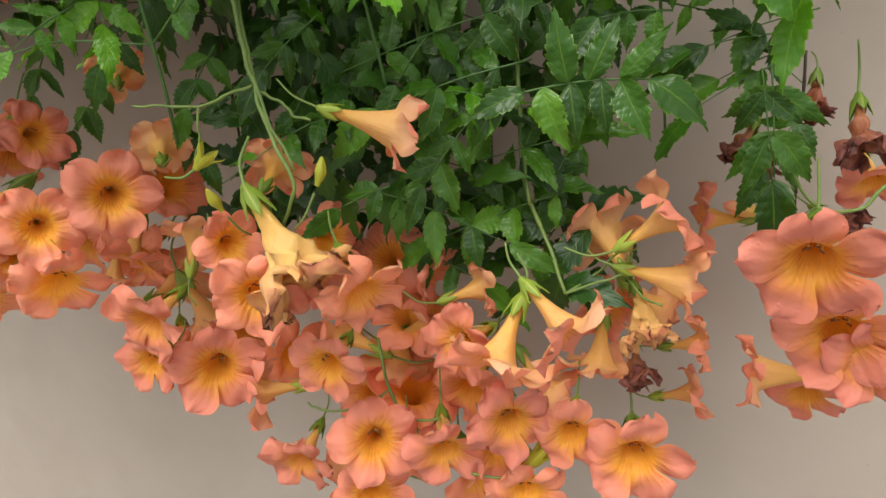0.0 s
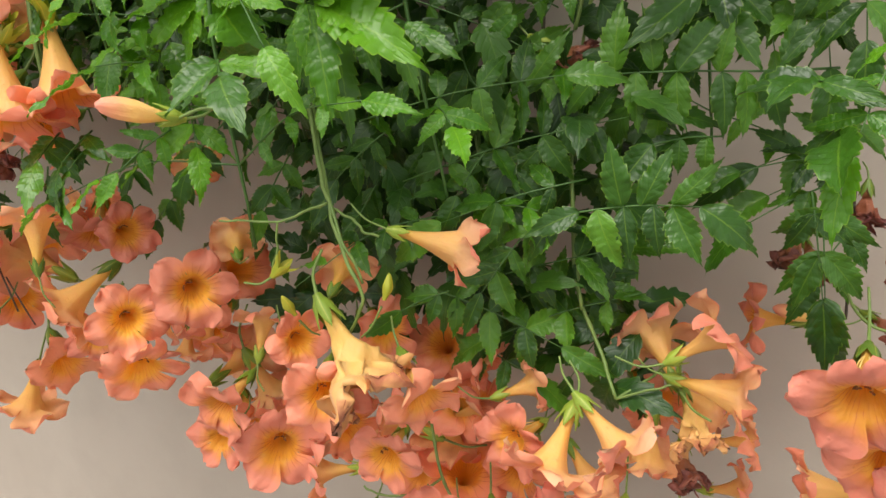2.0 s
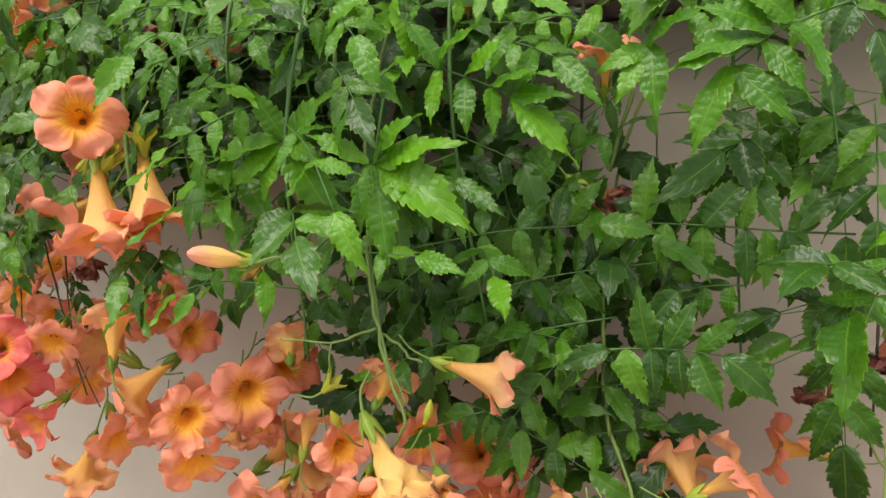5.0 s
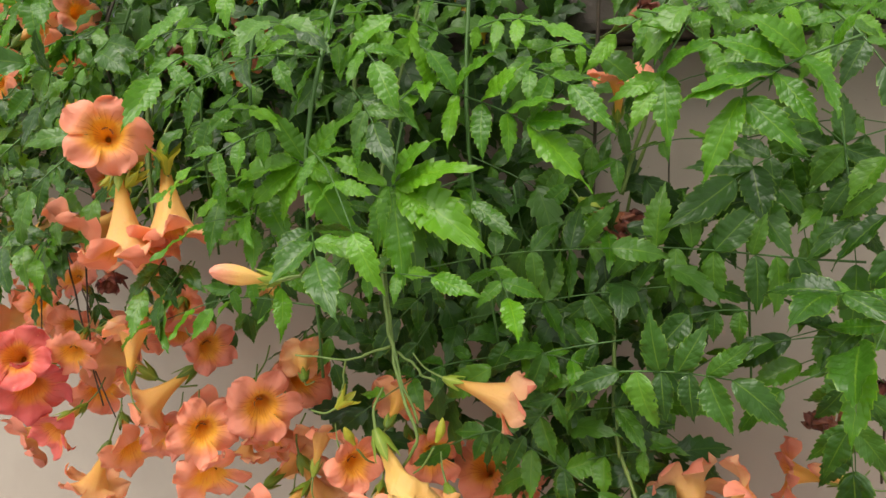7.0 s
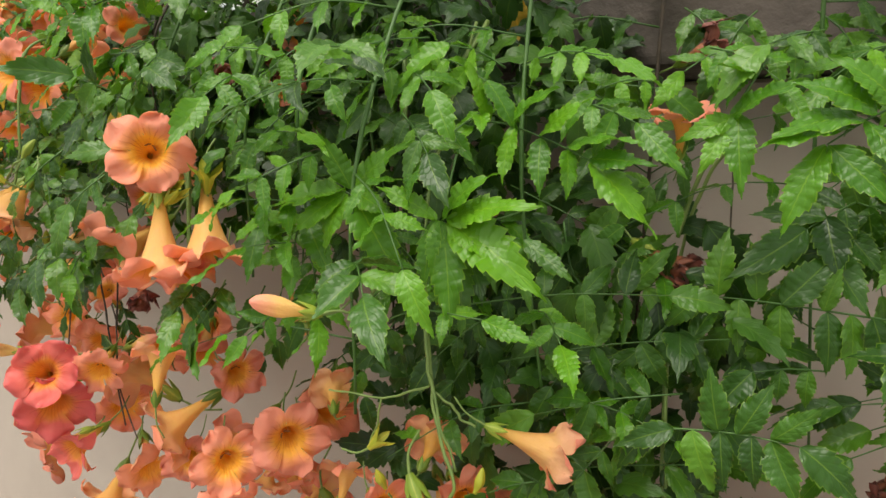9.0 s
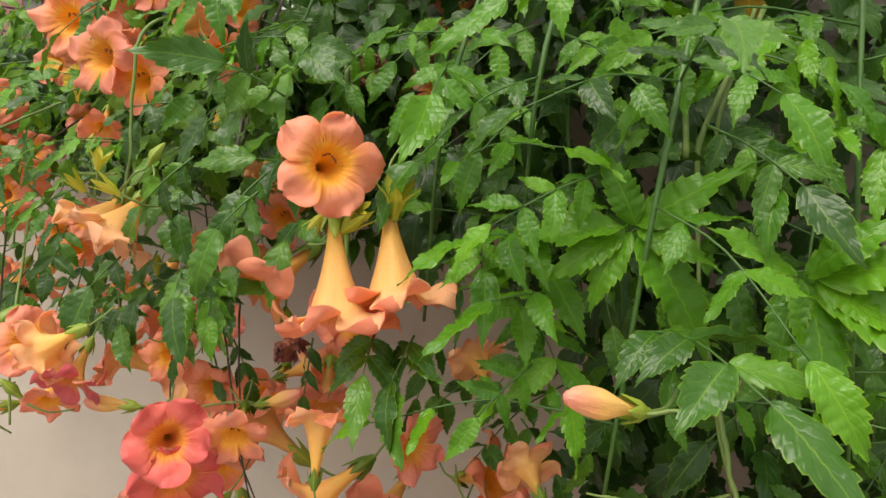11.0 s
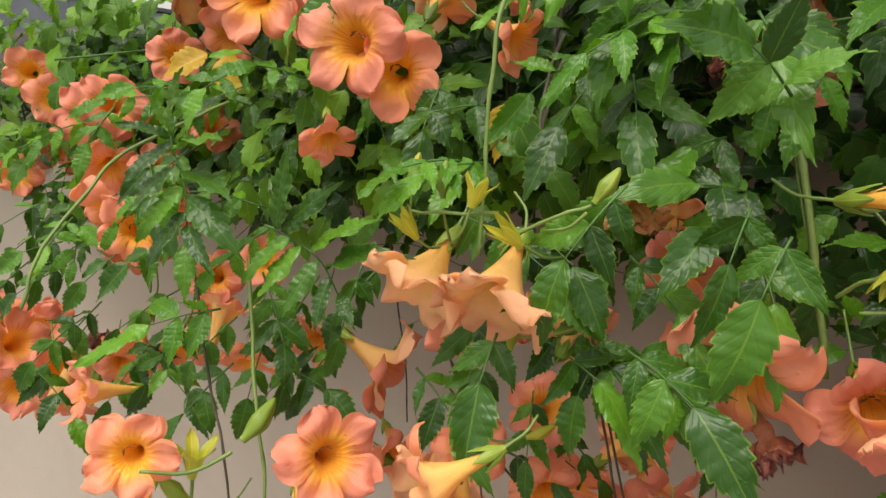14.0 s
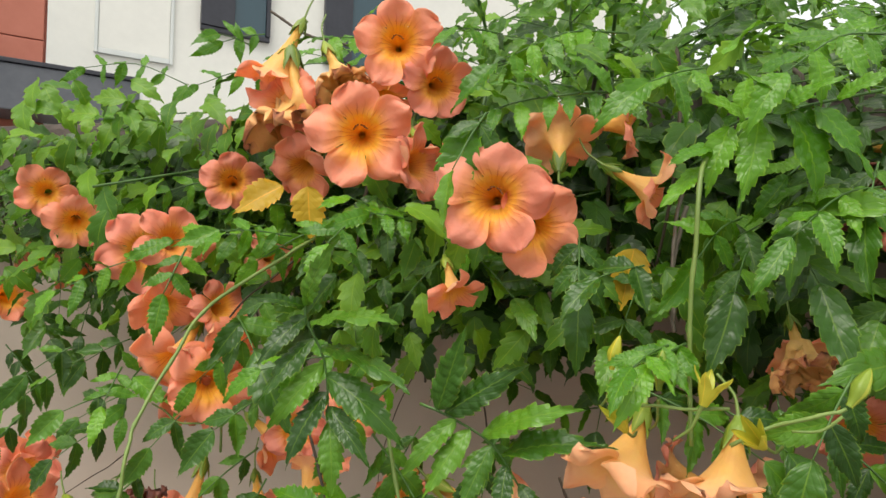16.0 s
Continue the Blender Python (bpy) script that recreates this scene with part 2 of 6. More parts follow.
def thing(name, bm, material, m=None):
    me = bpy.data.meshes.new(name)
    bm.to_mesh(me)
    bm.free()
    me.materials.append(material)
    ob = new(name, me)
    if m is not None:
        ob.matrix_basis = m
    return ob


def tube(points, radii, sides=6):
    """Vertices and faces of a round stem along points."""
    pts = [Vector(p) for p in points]
    verts, faces = [], []
    for i, p in enumerate(pts):
        d = (pts[min(i + 1, len(pts) - 1)] - pts[max(i - 1, 0)]).normalized()
        a = d.orthogonal().normalized() if i == 0 else (a - d * a.dot(d)).normalized()
        b = d.cross(a)
        for k in range(sides):
            w = 2 * math.pi * k / sides
            verts.append(p + (a * math.cos(w) + b * math.sin(w)) * radii[i])
    n = len(pts)
    for i in range(n - 1):
        for k in range(sides):
            k2 = (k + 1) % sides
            faces.append((i * sides + k, i * sides + k2, (i + 1) * sides + k2, (i + 1) * sides + k))
    faces.append(tuple(range(sides))[::-1])
    faces.append(tuple((n - 1) * sides + k for k in range(sides)))
    return verts, faces


def curve(points, steps=5):
    """A smooth line through the points."""
    p = [Vector(q) for q in points]
    p = [p[0] * 2 - p[1]] + p + [p[-1] * 2 - p[-2]]
    out = []
    for i in range(1, len(p) - 2):
        for k in range(steps):
            t = k / steps
            a, b, c, d = p[i - 1], p[i], p[i + 1], p[i + 2]
            out.append(0.5 * (2 * b + (c - a) * t + (2 * a - 5 * b + 4 * c - d) * t * t + (3 * b - a - 3 * c + d) * t ** 3))
    out.append(p[-2])
    return out


def stem_mesh(points, r0, r1, material, sides=6, knots=True, steps=5):
    pts = curve(points, steps)
    n = len(pts)
    rad = [(r0 + (r1 - r0) * i / (n - 1)) * (1.25 if knots and i % 7 == 3 else 1.0) for i in range(n)]
    v, f = tube(pts, rad, sides)
    return mesh_of("stem", v, f, [material])


def smooth01(x):
    x = min(max(x, 0.0), 1.0)
    return x * x * (3 - 2 * x)


# ---- flowers: a corolla is five strips that part into five lobes ----
def corolla_mesh(seed, mats, length=0.043, r0=0.0135, lobe=0.0268, width=0.0174, flare=(46, 88), cone=3.0, wave=0.0025, crumple=0.0, nu=11, ns=19):
    rng = random.Random(seed)
    s0 = 0.5
    grids = []
    for k in range(5):
        a1 = flare[1] + rng.uniform(-16, 18) + (8 if k in (0, 1) else 0)
        ll = lobe * rng.uniform(0.9, 1.1)
        ph, ph2, tw = rng.uniform(0, 6), rng.uniform(0, 6), rng.uniform(-0.25, 0.25)
        ww = width * rng.uniform(0.92, 1.06)
        curl = rng.uniform(-0.35, 1.0)
        ca, sa = math.cos(math.radians(72 * k)), math.sin(math.radians(72 * k))
        g = np.zeros((ns, nu, 3))
        for i in range(ns):
            s = i / (ns - 1)
            for j in range(nu):
                u = 2 * j / (nu - 1) - 1
                if s <= s0:
                    q = s / s0
                    r = 0.0028 + (r0 - 0.0028) * (0.3 * q + 0.7 * q ** cone)
                    x, y, z = r * math.cos(math.radians(36 * u)), r * math.sin(math.radians(36 * u)), length * q
                    x *= 1 + 0.05 * math.cos(u * math.pi) * q
                else:
                    kk = (s - s0) / (1 - s0)
                    ke = kk * (1 - 0.05 * abs(u) ** 2.6 - 0.035 * math.exp(-((u - tw) / 0.16) ** 2) - 0.02 * kk * math.sin(8 * u + ph))
                    a0r, a1r = math.radians(flare[0]), math.radians(a1)
                    m = 10
                    rr = zz = 0.0
                    for q in range(m):
                        at = (q + 0.5) / m * ke
                        an = a0r + (a1r - a0r) * smooth01(at * 1.7) + 0.6 * curl * max(0.0, at - 0.62)
                        rr += math.sin(an) * ll * ke / m
                        zz += math.cos(an) * ll * ke / m
                    w0 = r0 * math.sin(math.radians(36))
                    w = w0 + (ww - w0) * smooth01(kk / 0.5) if kk < 0.5 else ww * max(0.10, 1 - ((kk - 0.5) / 0.515) ** 2.3) ** 0.5
                    lat = math.sin(math.radians(36 * u)) / math.sin(math.radians(36)) * w
                    edge = r0 * (1 - math.cos(math.radians(36 * u))) * (1 - kk) ** 2
                    x = r0 * (1.0 - 0.05 * (1 - kk) * (1 if abs(u) > 0.9 else 0)) + rr - edge
                    y = lat
                    z = length + zz - 0.0035 * kk * u * u + wave * kk * math.sin(4.2 * u + ph) + wave * 0.8 * kk * math.sin(7 * kk + 3 * u + ph2) + 0.0013 * kk * kk * math.sin(13 * u + ph2 + 9 * kk) + tw * 0.014 * u * kk + 0.0042 * smooth01(kk * 2) * u + 0.0012 * (k % 2) * kk
                    z += -0.0016 * smooth01(kk * 3) * (1 - kk) * math.exp(-(u / 0.22) ** 2)
                X, Y = x * ca - y * sa, x * sa + y * ca
                if crumple:
                    nz = noise.noise_vector(Vector((X, Y, z)) * 95 + Vector((seed * 3.1, 0, 0)))
                    fade = smooth01(s * 1.6)
                    X, Y, z = X + nz[0] * crumple * fade, Y + nz[1] * crumple * fade, z + nz[2] * crumple * fade
                g[i, j] = X, Y, z - length
        grids.append(g)
    verts, faces, uvs, which = [], [], [], []
    for layer in (0, 1):
        for k, g in enumerate(grids):
            du, ds = np.gradient(g, axis=1), np.gradient(g, axis=0)
            n = np.cross(du, ds)
            n /= np.linalg.norm(n, axis=2, keepdims=True) + 1e-9
            p = g + n * (0.0004 if layer else -0.0004)
            b = len(verts)
            for i in range(ns):
                for j in range(nu):
                    verts.append(p[i, j])
                    uvs.append(((k + j / (nu - 1)) / 5, i / (ns - 1)))
            for i in range(ns - 1):
                for j in range(nu - 1):
                    q = (b + i * nu + j, b + i * nu + j + 1, b + (i + 1) * nu + j + 1, b + (i + 1) * nu + j)
                    faces.append(q if layer else q[::-1])
                    which.append(1 - layer)
        b = len(verts)
        verts.append((0, 0, -length + 0.001 + 0.001 * layer))
        uvs.append((0.0, 0.0))
        per = ns * nu
        for k in range(5):
            for j in range(nu - 1):
                a = (layer * (5 * per + 1)) + k * per + j
                faces.append((b, a, a + 1))
                which.append(1 - layer)
    return mesh_of("corolla", verts, faces, [mats[0], mats[1]], uvs, which)


def calyx_mesh(seed, material, open_by=0.0, length=0.027, fat=0.0075, teeth=5):
    """Five fused sepals with pointed teeth."""
    rng = random.Random(seed)
    verts, faces, uvs = [], [], []
    for k in range(teeth):
        ca, sa = math.cos(math.radians(72 * k + 36)), math.sin(math.radians(72 * k + 36))
        tip = rng.uniform(0.85, 1.15)
        b = len(verts)
        for i in range(9):
            s = i / 8
            for j in range(5):
                u = j / 2 - 1
                r = 0.0024 + (fat - 0.0024) * smooth01(s * 2.2)
                w = 36 * (1.0 if s < 0.5 else max(0.03, 1 - ((s - 0.5) / 0.5) ** 1.2))
                sp = open_by * smooth01((s - 0.42) / 0.58) * 0.017
                an = math.radians(u * w)
                rr = r * (1 + 0.10 * (1 - u * u)) + sp
                x, y = rr * math.cos(an), rr * math.sin(an)
                z = -0.009 + length * s * tip - sp * 0.5 * open_by
                verts.append((x * ca - y * sa, x * sa + y * ca, z))
                uvs.append((0.5 + u * 0.3, s))
        for i in range(8):
            for j in range(4):
                faces.append((b + i * 5 + j, b + i * 5 + j + 1, b + (i + 1) * 5 + j + 1, b + (i + 1) * 5 + j))
    return mesh_of("calyx", verts, faces, [material], uvs)


def bud_mesh(seed, material, length=0.045, fat=0.0095, point=2.0):
    rng = random.Random(seed)
    verts, faces, uvs = [], [], []
    n, m = 14, 15
    for i in range(n):
        s = i / (n - 1)
        r = fat * (0.35 + 0.65 * smooth01(s * 1.9)) * math.sqrt(max(0.02, 1 - max(0, (s - 0.5) / 0.505) ** point)) * (1 - (0.25 if point < 3 else 0.05) * s)
        for j in range(m):
            an = 2 * math.pi * j / m
            q = r * (1 + (0.13 if point < 3 else 0.2) * math.cos(5 * an + 3 * s) * smooth01(s * 2) + 0.03 * math.sin(9 * s + an * 2))
            verts.append((q * math.cos(an) + 0.004 * s * s, q * math.sin(an), length * s))
            uvs.append((j / m, s))
    for i in range(n - 1):
        for j in range(m):
            faces.append((i * m + j, i * m + (j + 1) % m, (i + 1) * m + (j + 1) % m, (i + 1) * m + j))
    faces.append(tuple((n - 1) * m + j for j in range(m)))
    return mesh_of("bud", verts, faces, [material], uvs)


def pedicel_mesh(seed, length=0.03):
    rng = random.Random(seed)
    b = rng.uniform(0.3, 0.8)
    pts = [(0, 0, -0.007), (0.001, 0, -0.012), (length * 0.25 * b, 0, -0.008 - length * 0.5), (length * 0.8 * b, rng.uniform(-0.004, 0.004), -0.006 - length * 0.9)]
    return stem_mesh(pts, 0.00125, 0.0009, STEM, 6, False, 4)


OPEN = [corolla_mesh(10 + i, (PETAL_OUT, PETAL_IN), flare=(44 + 3 * (i % 3), 78 + 6 * (i % 4)), wave=0.0026 + 0.0007 * (i % 3)) for i in range(10)]
PALE = [corolla_mesh(30 + i, (PETAL_OUT_PALE, PETAL_IN_PALE), flare=(40, 80 + 8 * i), wave=0.0034) for i in range(4)]
BELL = [corolla_mesh(50 + i, (PETAL_OUT_PALE, PETAL_IN_PALE), length=0.058, r0=0.0165, cone=2.0, flare=(22, 44 + 12 * i), lobe=0.025, width=0.0185, wave=0.003) for i in range(4)]
REDS = [corolla_mesh(70 + i, (PETAL_OUT, PETAL_RED), flare=(40, 80), lobe=0.025, width=0.0185, wave=0.0036) for i in range(3)]
WILT = [corolla_mesh(90 + i, (PETAL_WILT, PETAL_WILT), flare=(10, 50), lobe=0.026, wave=0.005, crumple=0.012) for i in range(3)]
DEAD = [corolla_mesh(110 + i, (PETAL_DEAD, PETAL_DEAD), length=0.03, r0=0.008, flare=(10, 40), lobe=0.02, width=0.012, wave=0.005, crumple=0.012) for i in range(3)]
CALYXES = [calyx_mesh(i, CALYX, 0.12, 0.021, 0.0062) for i in range(3)]
STARS = [calyx_mesh(20 + i, STAR, 0.18 + 0.17 * i, 0.024, 0.0055, 1) for i in range(3)]
GREEN_BUDS = [bud_mesh(40 + i, (CALYX, STAR)[i % 2], 0.027, 0.0062, 1.1) for i in range(2)]
BUDS = [bud_mesh(44 + i, PETAL_BUD, 0.050, 0.0078, 3.2) for i in range(2)]
PEDICELS = [pedicel_mesh(i, 0.028 + 0.006 * i) for i in range(4)]
TURN_BASE = {"n": 0}
MOUTHS = []


def facing(x, y, z, dx, dy, dz, size, spin):
    q = Vector((dx, dy, dz)).to_track_quat("Z", "Y").to_matrix().to_4x4()
    return Matrix.Translation((x, y, z)) @ q @ Matrix.Rotation(math.radians(spin), 4, "Z") @ Matrix.Scale(size, 4)


def upward(root):
    """Turns a stalk so that it bends up towards its branch."""
    up = root.matrix_basis.to_3x3().normalized().transposed() @ Vector((0, 0.5, 1))
    return Matrix.Rotation(math.atan2(up.y, up.x), 4, "Z")


LIMP = [corolla_mesh(130 + i, (PETAL_OUT_PALE, PETAL_OUT_PALE), length=0.034, r0=0.0165, cone=1.9, flare=(24, 46 + 14 * i), lobe=0.030, width=0.0205, wave=0.0045) for i in range(2)]
KINDS = {
    "limp": (LIMP, "limp apricot trumpet flower with broad drooping lobes"),
    "open": (OPEN, "open salmon-orange trumpet flower with a yellow throat"),
    "pale": (PALE, "pale apricot trumpet flower with wide open lobes"),
    "bell": (BELL, "pale orange trumpet flower hanging half open"),
    "red": (REDS, "small coral-red trumpet flower with a yellow throat"),
    "wilt": (WILT, "wilting apricot trumpet flower with crumpled lobes"),
    "dead": (DEAD, "withered brown trumpet flower hanging shrivelled"),
}


def stamen_mesh(k):
    a = math.radians(20 + 34 * k + 5 * (-1) ** k)
    verts, faces, which = [], [], []
    end = Vector((0.0055 * math.cos(a), 0.0075 * math.sin(a), -0.004 - 0.002 * (k % 2)))
    path = curve([(0.001 * math.cos(a), 0.001 * math.sin(a), -0.044), (0.006 * math.cos(a), 0.008 * math.sin(a), -0.022), end], 3)
    pieces = [tube(path, [0.00045] * len(path), 4)]
    for sg in (-1, 1):
        tip = end + Vector((sg * 0.0017 * math.sin(a), -sg * 0.0017 * math.cos(a), 0.0008))
        pieces.append(tube([end, end.lerp(tip, 0.5), tip], [0.0005, 0.0008, 0.0004], 5))
    for i, (v, f) in enumerate(pieces):
        b = len(verts)
        verts += [tuple(q) for q in v]
        faces += [tuple(j + b for j in q) for q in f]
        which += [1 if i else 0] * len(f)
    return mesh_of("stamen", verts, faces, [FILAMENT, ANTHER], None, which)


STAMENS = [stamen_mesh(k) for k in range(4)]


def flower(kind, x, y, z, dx, dy, dz, size, spin, v=0):
    """A trumpet flower whose mouth lies at x, y, z and opens towards dx, dy, dz."""
    meshes, label = KINDS[kind]
    if v == 9 or (dy < -0.4 and y < 0.47):
        MOUTHS.append(Vector((x, y, z)))
    n = TURN_BASE["n"] = TURN_BASE["n"] + 1
    root = empty("trumpet_flower")
    root.matrix_basis = facing(x, y, z, dx, dy, dz, size, spin)
    tagged(root, label, "flower", "trumpet flowers on the vine")
    child("corolla", meshes[(n + v) % len(meshes)], root)
    back = Matrix.Translation((0, 0, {"dead": -0.03, "bell": -0.058, "limp": -0.034}.get(kind, -0.043)))
    child("calyx", CALYXES[n % 3], root, back, "green calyx")
    child("stalk", PEDICELS[n % 4], root, back @ upward(root))
    if kind == "open" and y < 0.47 and dy < -0.35:
        for me in STAMENS:
            child("stamen", me, root, None, "pale filament with a dark anther")
    return root


def bud(kind, x, y, z, dx, dy, dz, size, spin):
    """A bud or an empty calyx whose base lies at x, y, z and points towards dx, dy, dz."""
    n = TURN_BASE["n"] = TURN_BASE["n"] + 1
    root = empty("flower_bud" if kind != "star" else "empty_calyx")
    root.matrix_basis = facing(x, y, z, dx, dy, dz, size, spin)
    if kind == "star":
        tagged(root, "yellow-green star-shaped calyx that has lost its flower", "calyx", "calyxes on the vine")
        for k in range(5):
            child("sepal", STARS[n % 3], root, Matrix.Rotation(math.radians(72 * k), 4, "Z"))
    elif kind == "green":
        tagged(root, "closed yellow-green flower bud on a thin stalk", "flower bud", "buds on the vine")
        child("husk", GREEN_BUDS[n % 2], root)
    else:
        tagged(root, "closed apricot flower bud in a green calyx", "flower bud", "buds on the vine")
        child("petals", BUDS[n % 2], root)
        child("calyx", CALYXES[n % 3], root, None, "green calyx")
    child("stalk", PEDICELS[n % 4], root, upward(root))
    return root


# ---- leaves ----
def leaflet_mesh(seed, material, teeth=8, slim=1.0, tooth=0.13, pucker=0.0005, cols=(-1.0, -0.78, -0.4, 0.0, 0.4, 0.78, 1.0)):
    """An ovate leaflet with a sawtooth rim, a folded midrib and a quilted blade."""
    rng = random.Random(seed)
    L, W = 0.05, rng.uniform(0.0125, 0.0148) * slim
    bend, fold, tipx = rng.uniform(0.2, 1.0), rng.uniform(0.12, 0.5), rng.uniform(-0.006, 0.006)
    ph, curl = rng.uniform(0, 6), rng.uniform(0.0, 0.35)
    rows = 3 * teeth + 3
    verts, faces, uvs = [], [], []
    for i in range(rows):
        v = i / (rows - 1)
        w = W * math.sin(math.pi * v ** 0.66) ** 0.95 if 0 < v < 1 else 0.0003
        if v > 0.6:
            w = max(w * (1 - 1.35 * (v - 0.6)), 0.0003)
        th = bend * v
        yc, zc = L * math.sin(th) / bend, -L * (1 - math.cos(th)) / bend
        step = i % 3
        for u in cols:
            a = abs(u)
            e, sh = 1.0, 0.0
            if a == 1.0 and 0.1 < v < 0.97:
                e = 1 + tooth * (-0.75, 0.1, 0.75)[step] * rng.uniform(0.6, 1.2)
                sh = (-0.0003, 0.0004, 0.0014)[step]
            x = u * w * e + tipx * v * v
            z = zc + a * w * fold - curl * w * a ** 3 + 0.0014 * math.sin(8 * v + ph) * a ** 1.5 * (1 if u > 0 else -1)
            z += 0.0012 * math.sin(19 * v + 2 * ph + (1.7 if u > 0 else 0)) * a ** 2
            z += pucker * (-1.0, 1.2, 1.5, 0.0)[round(3 * a)] * (1 if step == 1 else -0.6) * min(1.0, w / W)
            verts.append((x, yc + sh, z))
            uvs.append((0.5 + 0.5 * u, v))
    n = len(cols)
    for i in range(rows - 1):
        for j in range(n - 1):
            b = i * n + j
            faces.append((b, b + 1, b + n + 1, b + n))
    return mesh_of("leaflet", verts, faces, [material], uvs)


LEAFLETS = [leaflet_mesh(200 + i, LEAF, 8 + i % 2, 0.64 + 0.025 * i) for i in range(10)]
MASS_LEAF = leaflet_mesh(260, LEAF_SHADE, 5, 0.85, 0.2, 0.0003, (-1.0, -0.5, 0.0, 0.5, 1.0))
YOUNG = [leaflet_mesh(220 + i, LEAF_NEW, 9 + i % 2, 0.60 + 0.015 * i, 0.15, 0.0007) for i in range(8)]
NARROW = [leaflet_mesh(280 + i, LEAF, 9, 0.5 + 0.02 * i, 0.16, 0.0007) for i in range(6)]
YELLOWED = [leaflet_mesh(240, LEAF_YELLOW)]
DOWN = Vector((0, 0, -1))


def frame_of(along, normal):
    y = along.normalized()
    x = y.cross(normal)
    if x.length < 1e-4:
        x = y.orthogonal()
    x.normalize()
    z = x.cross(y)
    return Matrix((x, y, z)).transposed().to_4x4()


def clear(p, reach=0.16, gap=0.028):
    """Flowers push the leaves in front of them aside."""
    for f in MOUTHS:
        if abs(p.x - f.x) < gap + min(0.042, 1.3 * max(0, f.y - p.y)) and -0.015 < f.y - p.y < reach and abs(p.z - f.z) < gap:
            return False
    return True


def compound_leaf(parent, base, tip, normal, pairs=3, rng=random, young=False, sag=0.12, size=1.0, droop=0.45, spread=62, push=False):
    """One feathered leaf: a thin rachis with pairs of toothed leaflets and one at its end."""
    base, tip, normal = Vector(base), Vector(tip), Vector(normal).normalized()
    off = parent.location
    if push and not all(clear(base.lerp(tip, q), gap=0.03) for q in (0.4, 0.6, 0.8, 1.0)):
        return None
    if pairs < 6:
        pairs = max(1, min(pairs, round((tip - base).length * 0.75 / 0.018)))
    mid = (base + tip) / 2 - DOWN * (base - tip).length * sag
    pts = curve([base, mid, tip], 4)
    v, f = tube([p - base for p in pts], [0.0008 - 0.0004 * i / (len(pts) - 1) for i in range(len(pts))], 4)
    pool = YOUNG if young else LEAFLETS
    n = len(pts) - 1
    made, lost = [], 0
    for k in range(pairs + 1):
        q = (0.22 + 0.78 * k / pairs) * n if pairs else n
        i = min(int(q), n - 1)
        p = pts[i].lerp(pts[i + 1], q - i)
        tan = (pts[i + 1] - pts[i]).normalized()
        side = tan.cross(normal).normalized()
        for sgn in ((1, -1) if k < pairs else (0,)):
            an = math.radians(spread + rng.uniform(-12, 12))
            d = (tan * math.cos(an) + side * sgn * math.sin(an)) if sgn else tan.copy()
            d = (d + DOWN * (droop + rng.uniform(-0.2, 0.25)) * (1 if sgn else 0.8)).normalized()
            nn = (normal + Vector((rng.uniform(-0.35, 0.35), rng.uniform(-0.3, 0.3), rng.uniform(-0.25, 0.35)))).normalized()
            s = (0.68 if young else 0.76) * size * rng.uniform(0.8, 1.12) * (1.2 if sgn == 0 else 0.8 + 0.2 * k / max(1, pairs))
            if push and not (clear(p + d * 0.02, gap=0.034) and clear(p + d * 0.042, gap=0.034)):
                lost += 1
                continue
            made.append((rng.choice(pool), Matrix.Translation(p - base) @ frame_of(d, nn) @ Matrix.Rotation(rng.uniform(-0.4, 0.4), 4, "Y") @ Matrix.Scale(s, 4)))
    if lost > 2:
        return None
    leaf = child("leaf", mesh_of("rachis", v, f, [RACHIS]), parent, Matrix.Translation(base - off))
    for me, m in made:
        child("leaflet", me, leaf, m)
    return leaf


def shoot(points, r0, r1, seed, gap=0.06, start=0.12, young=0.0, pairs=(2, 4), length=(0.09, 0.14), material=None, size=1.0, out=0.5, skip=0.1, label="green vine shoot with toothed feathered leaves hanging over the wall"):
    """A vine shoot along the points, with pairs of leaves at its knots."""
    rng = random.Random(seed)
    base = Vector(points[0])
    if sum(not clear(p, 0.2, 0.03) for p in curve(points, 6)) > 1:
        return None
    root = tagged(empty("vine_shoot", base), label, "vine", "hanging vine shoots")
    pts = curve(points, 6)
    v, f = tube([p - base for p in pts], [(r0 + (r1 - r0) * i / (len(pts) - 1)) * (1.2 if i % 6 == 0 else 1) for i in range(len(pts))], 6)
    child("stem", mesh_of("stem", v, f, [material or RACHIS]), root)
    dist = [0.0]
    for a, b in zip(pts, pts[1:]):
        dist.append(dist[-1] + (b - a).length)
    total, q, flip = dist[-1], start * dist[-1], 0
    while q < total:
        i = max(j for j in range(len(dist)) if dist[j] <= q)
        i = min(i, len(pts) - 2)
        p = pts[i].lerp(pts[i + 1], (q - dist[i]) / max(1e-6, dist[i + 1] - dist[i]))
        for sgn in (-1, 1):
            if rng.random() < skip:
                continue
            ln = rng.uniform(*length)
            if flip:
                dirn = Vector((sgn * rng.uniform(0.15, 0.7), -rng.uniform(0.4, 0.9), rng.uniform(-0.6, 0.1))).normalized()
                ln *= 0.8
            else:
                dirn = Vector((sgn * rng.uniform(0.5, 1.0), -out * rng.uniform(-0.1, 0.9), rng.uniform(-0.45, 0.35))).normalized()
            nrm = Vector((sgn * 0.2 + rng.uniform(-0.3, 0.3), -0.6, 0.76 + rng.uniform(-0.25, 0.3)))
            compound_leaf(root, p, p + dirn * ln, nrm, rng.randint(*pairs), rng, rng.random() < young, 0.1, size * rng.uniform(0.8, 1.12), rng.uniform(-0.1, 0.4), push=True)
        q += gap * rng.uniform(0.8, 1.25)
        flip = 1 - flip
    return root


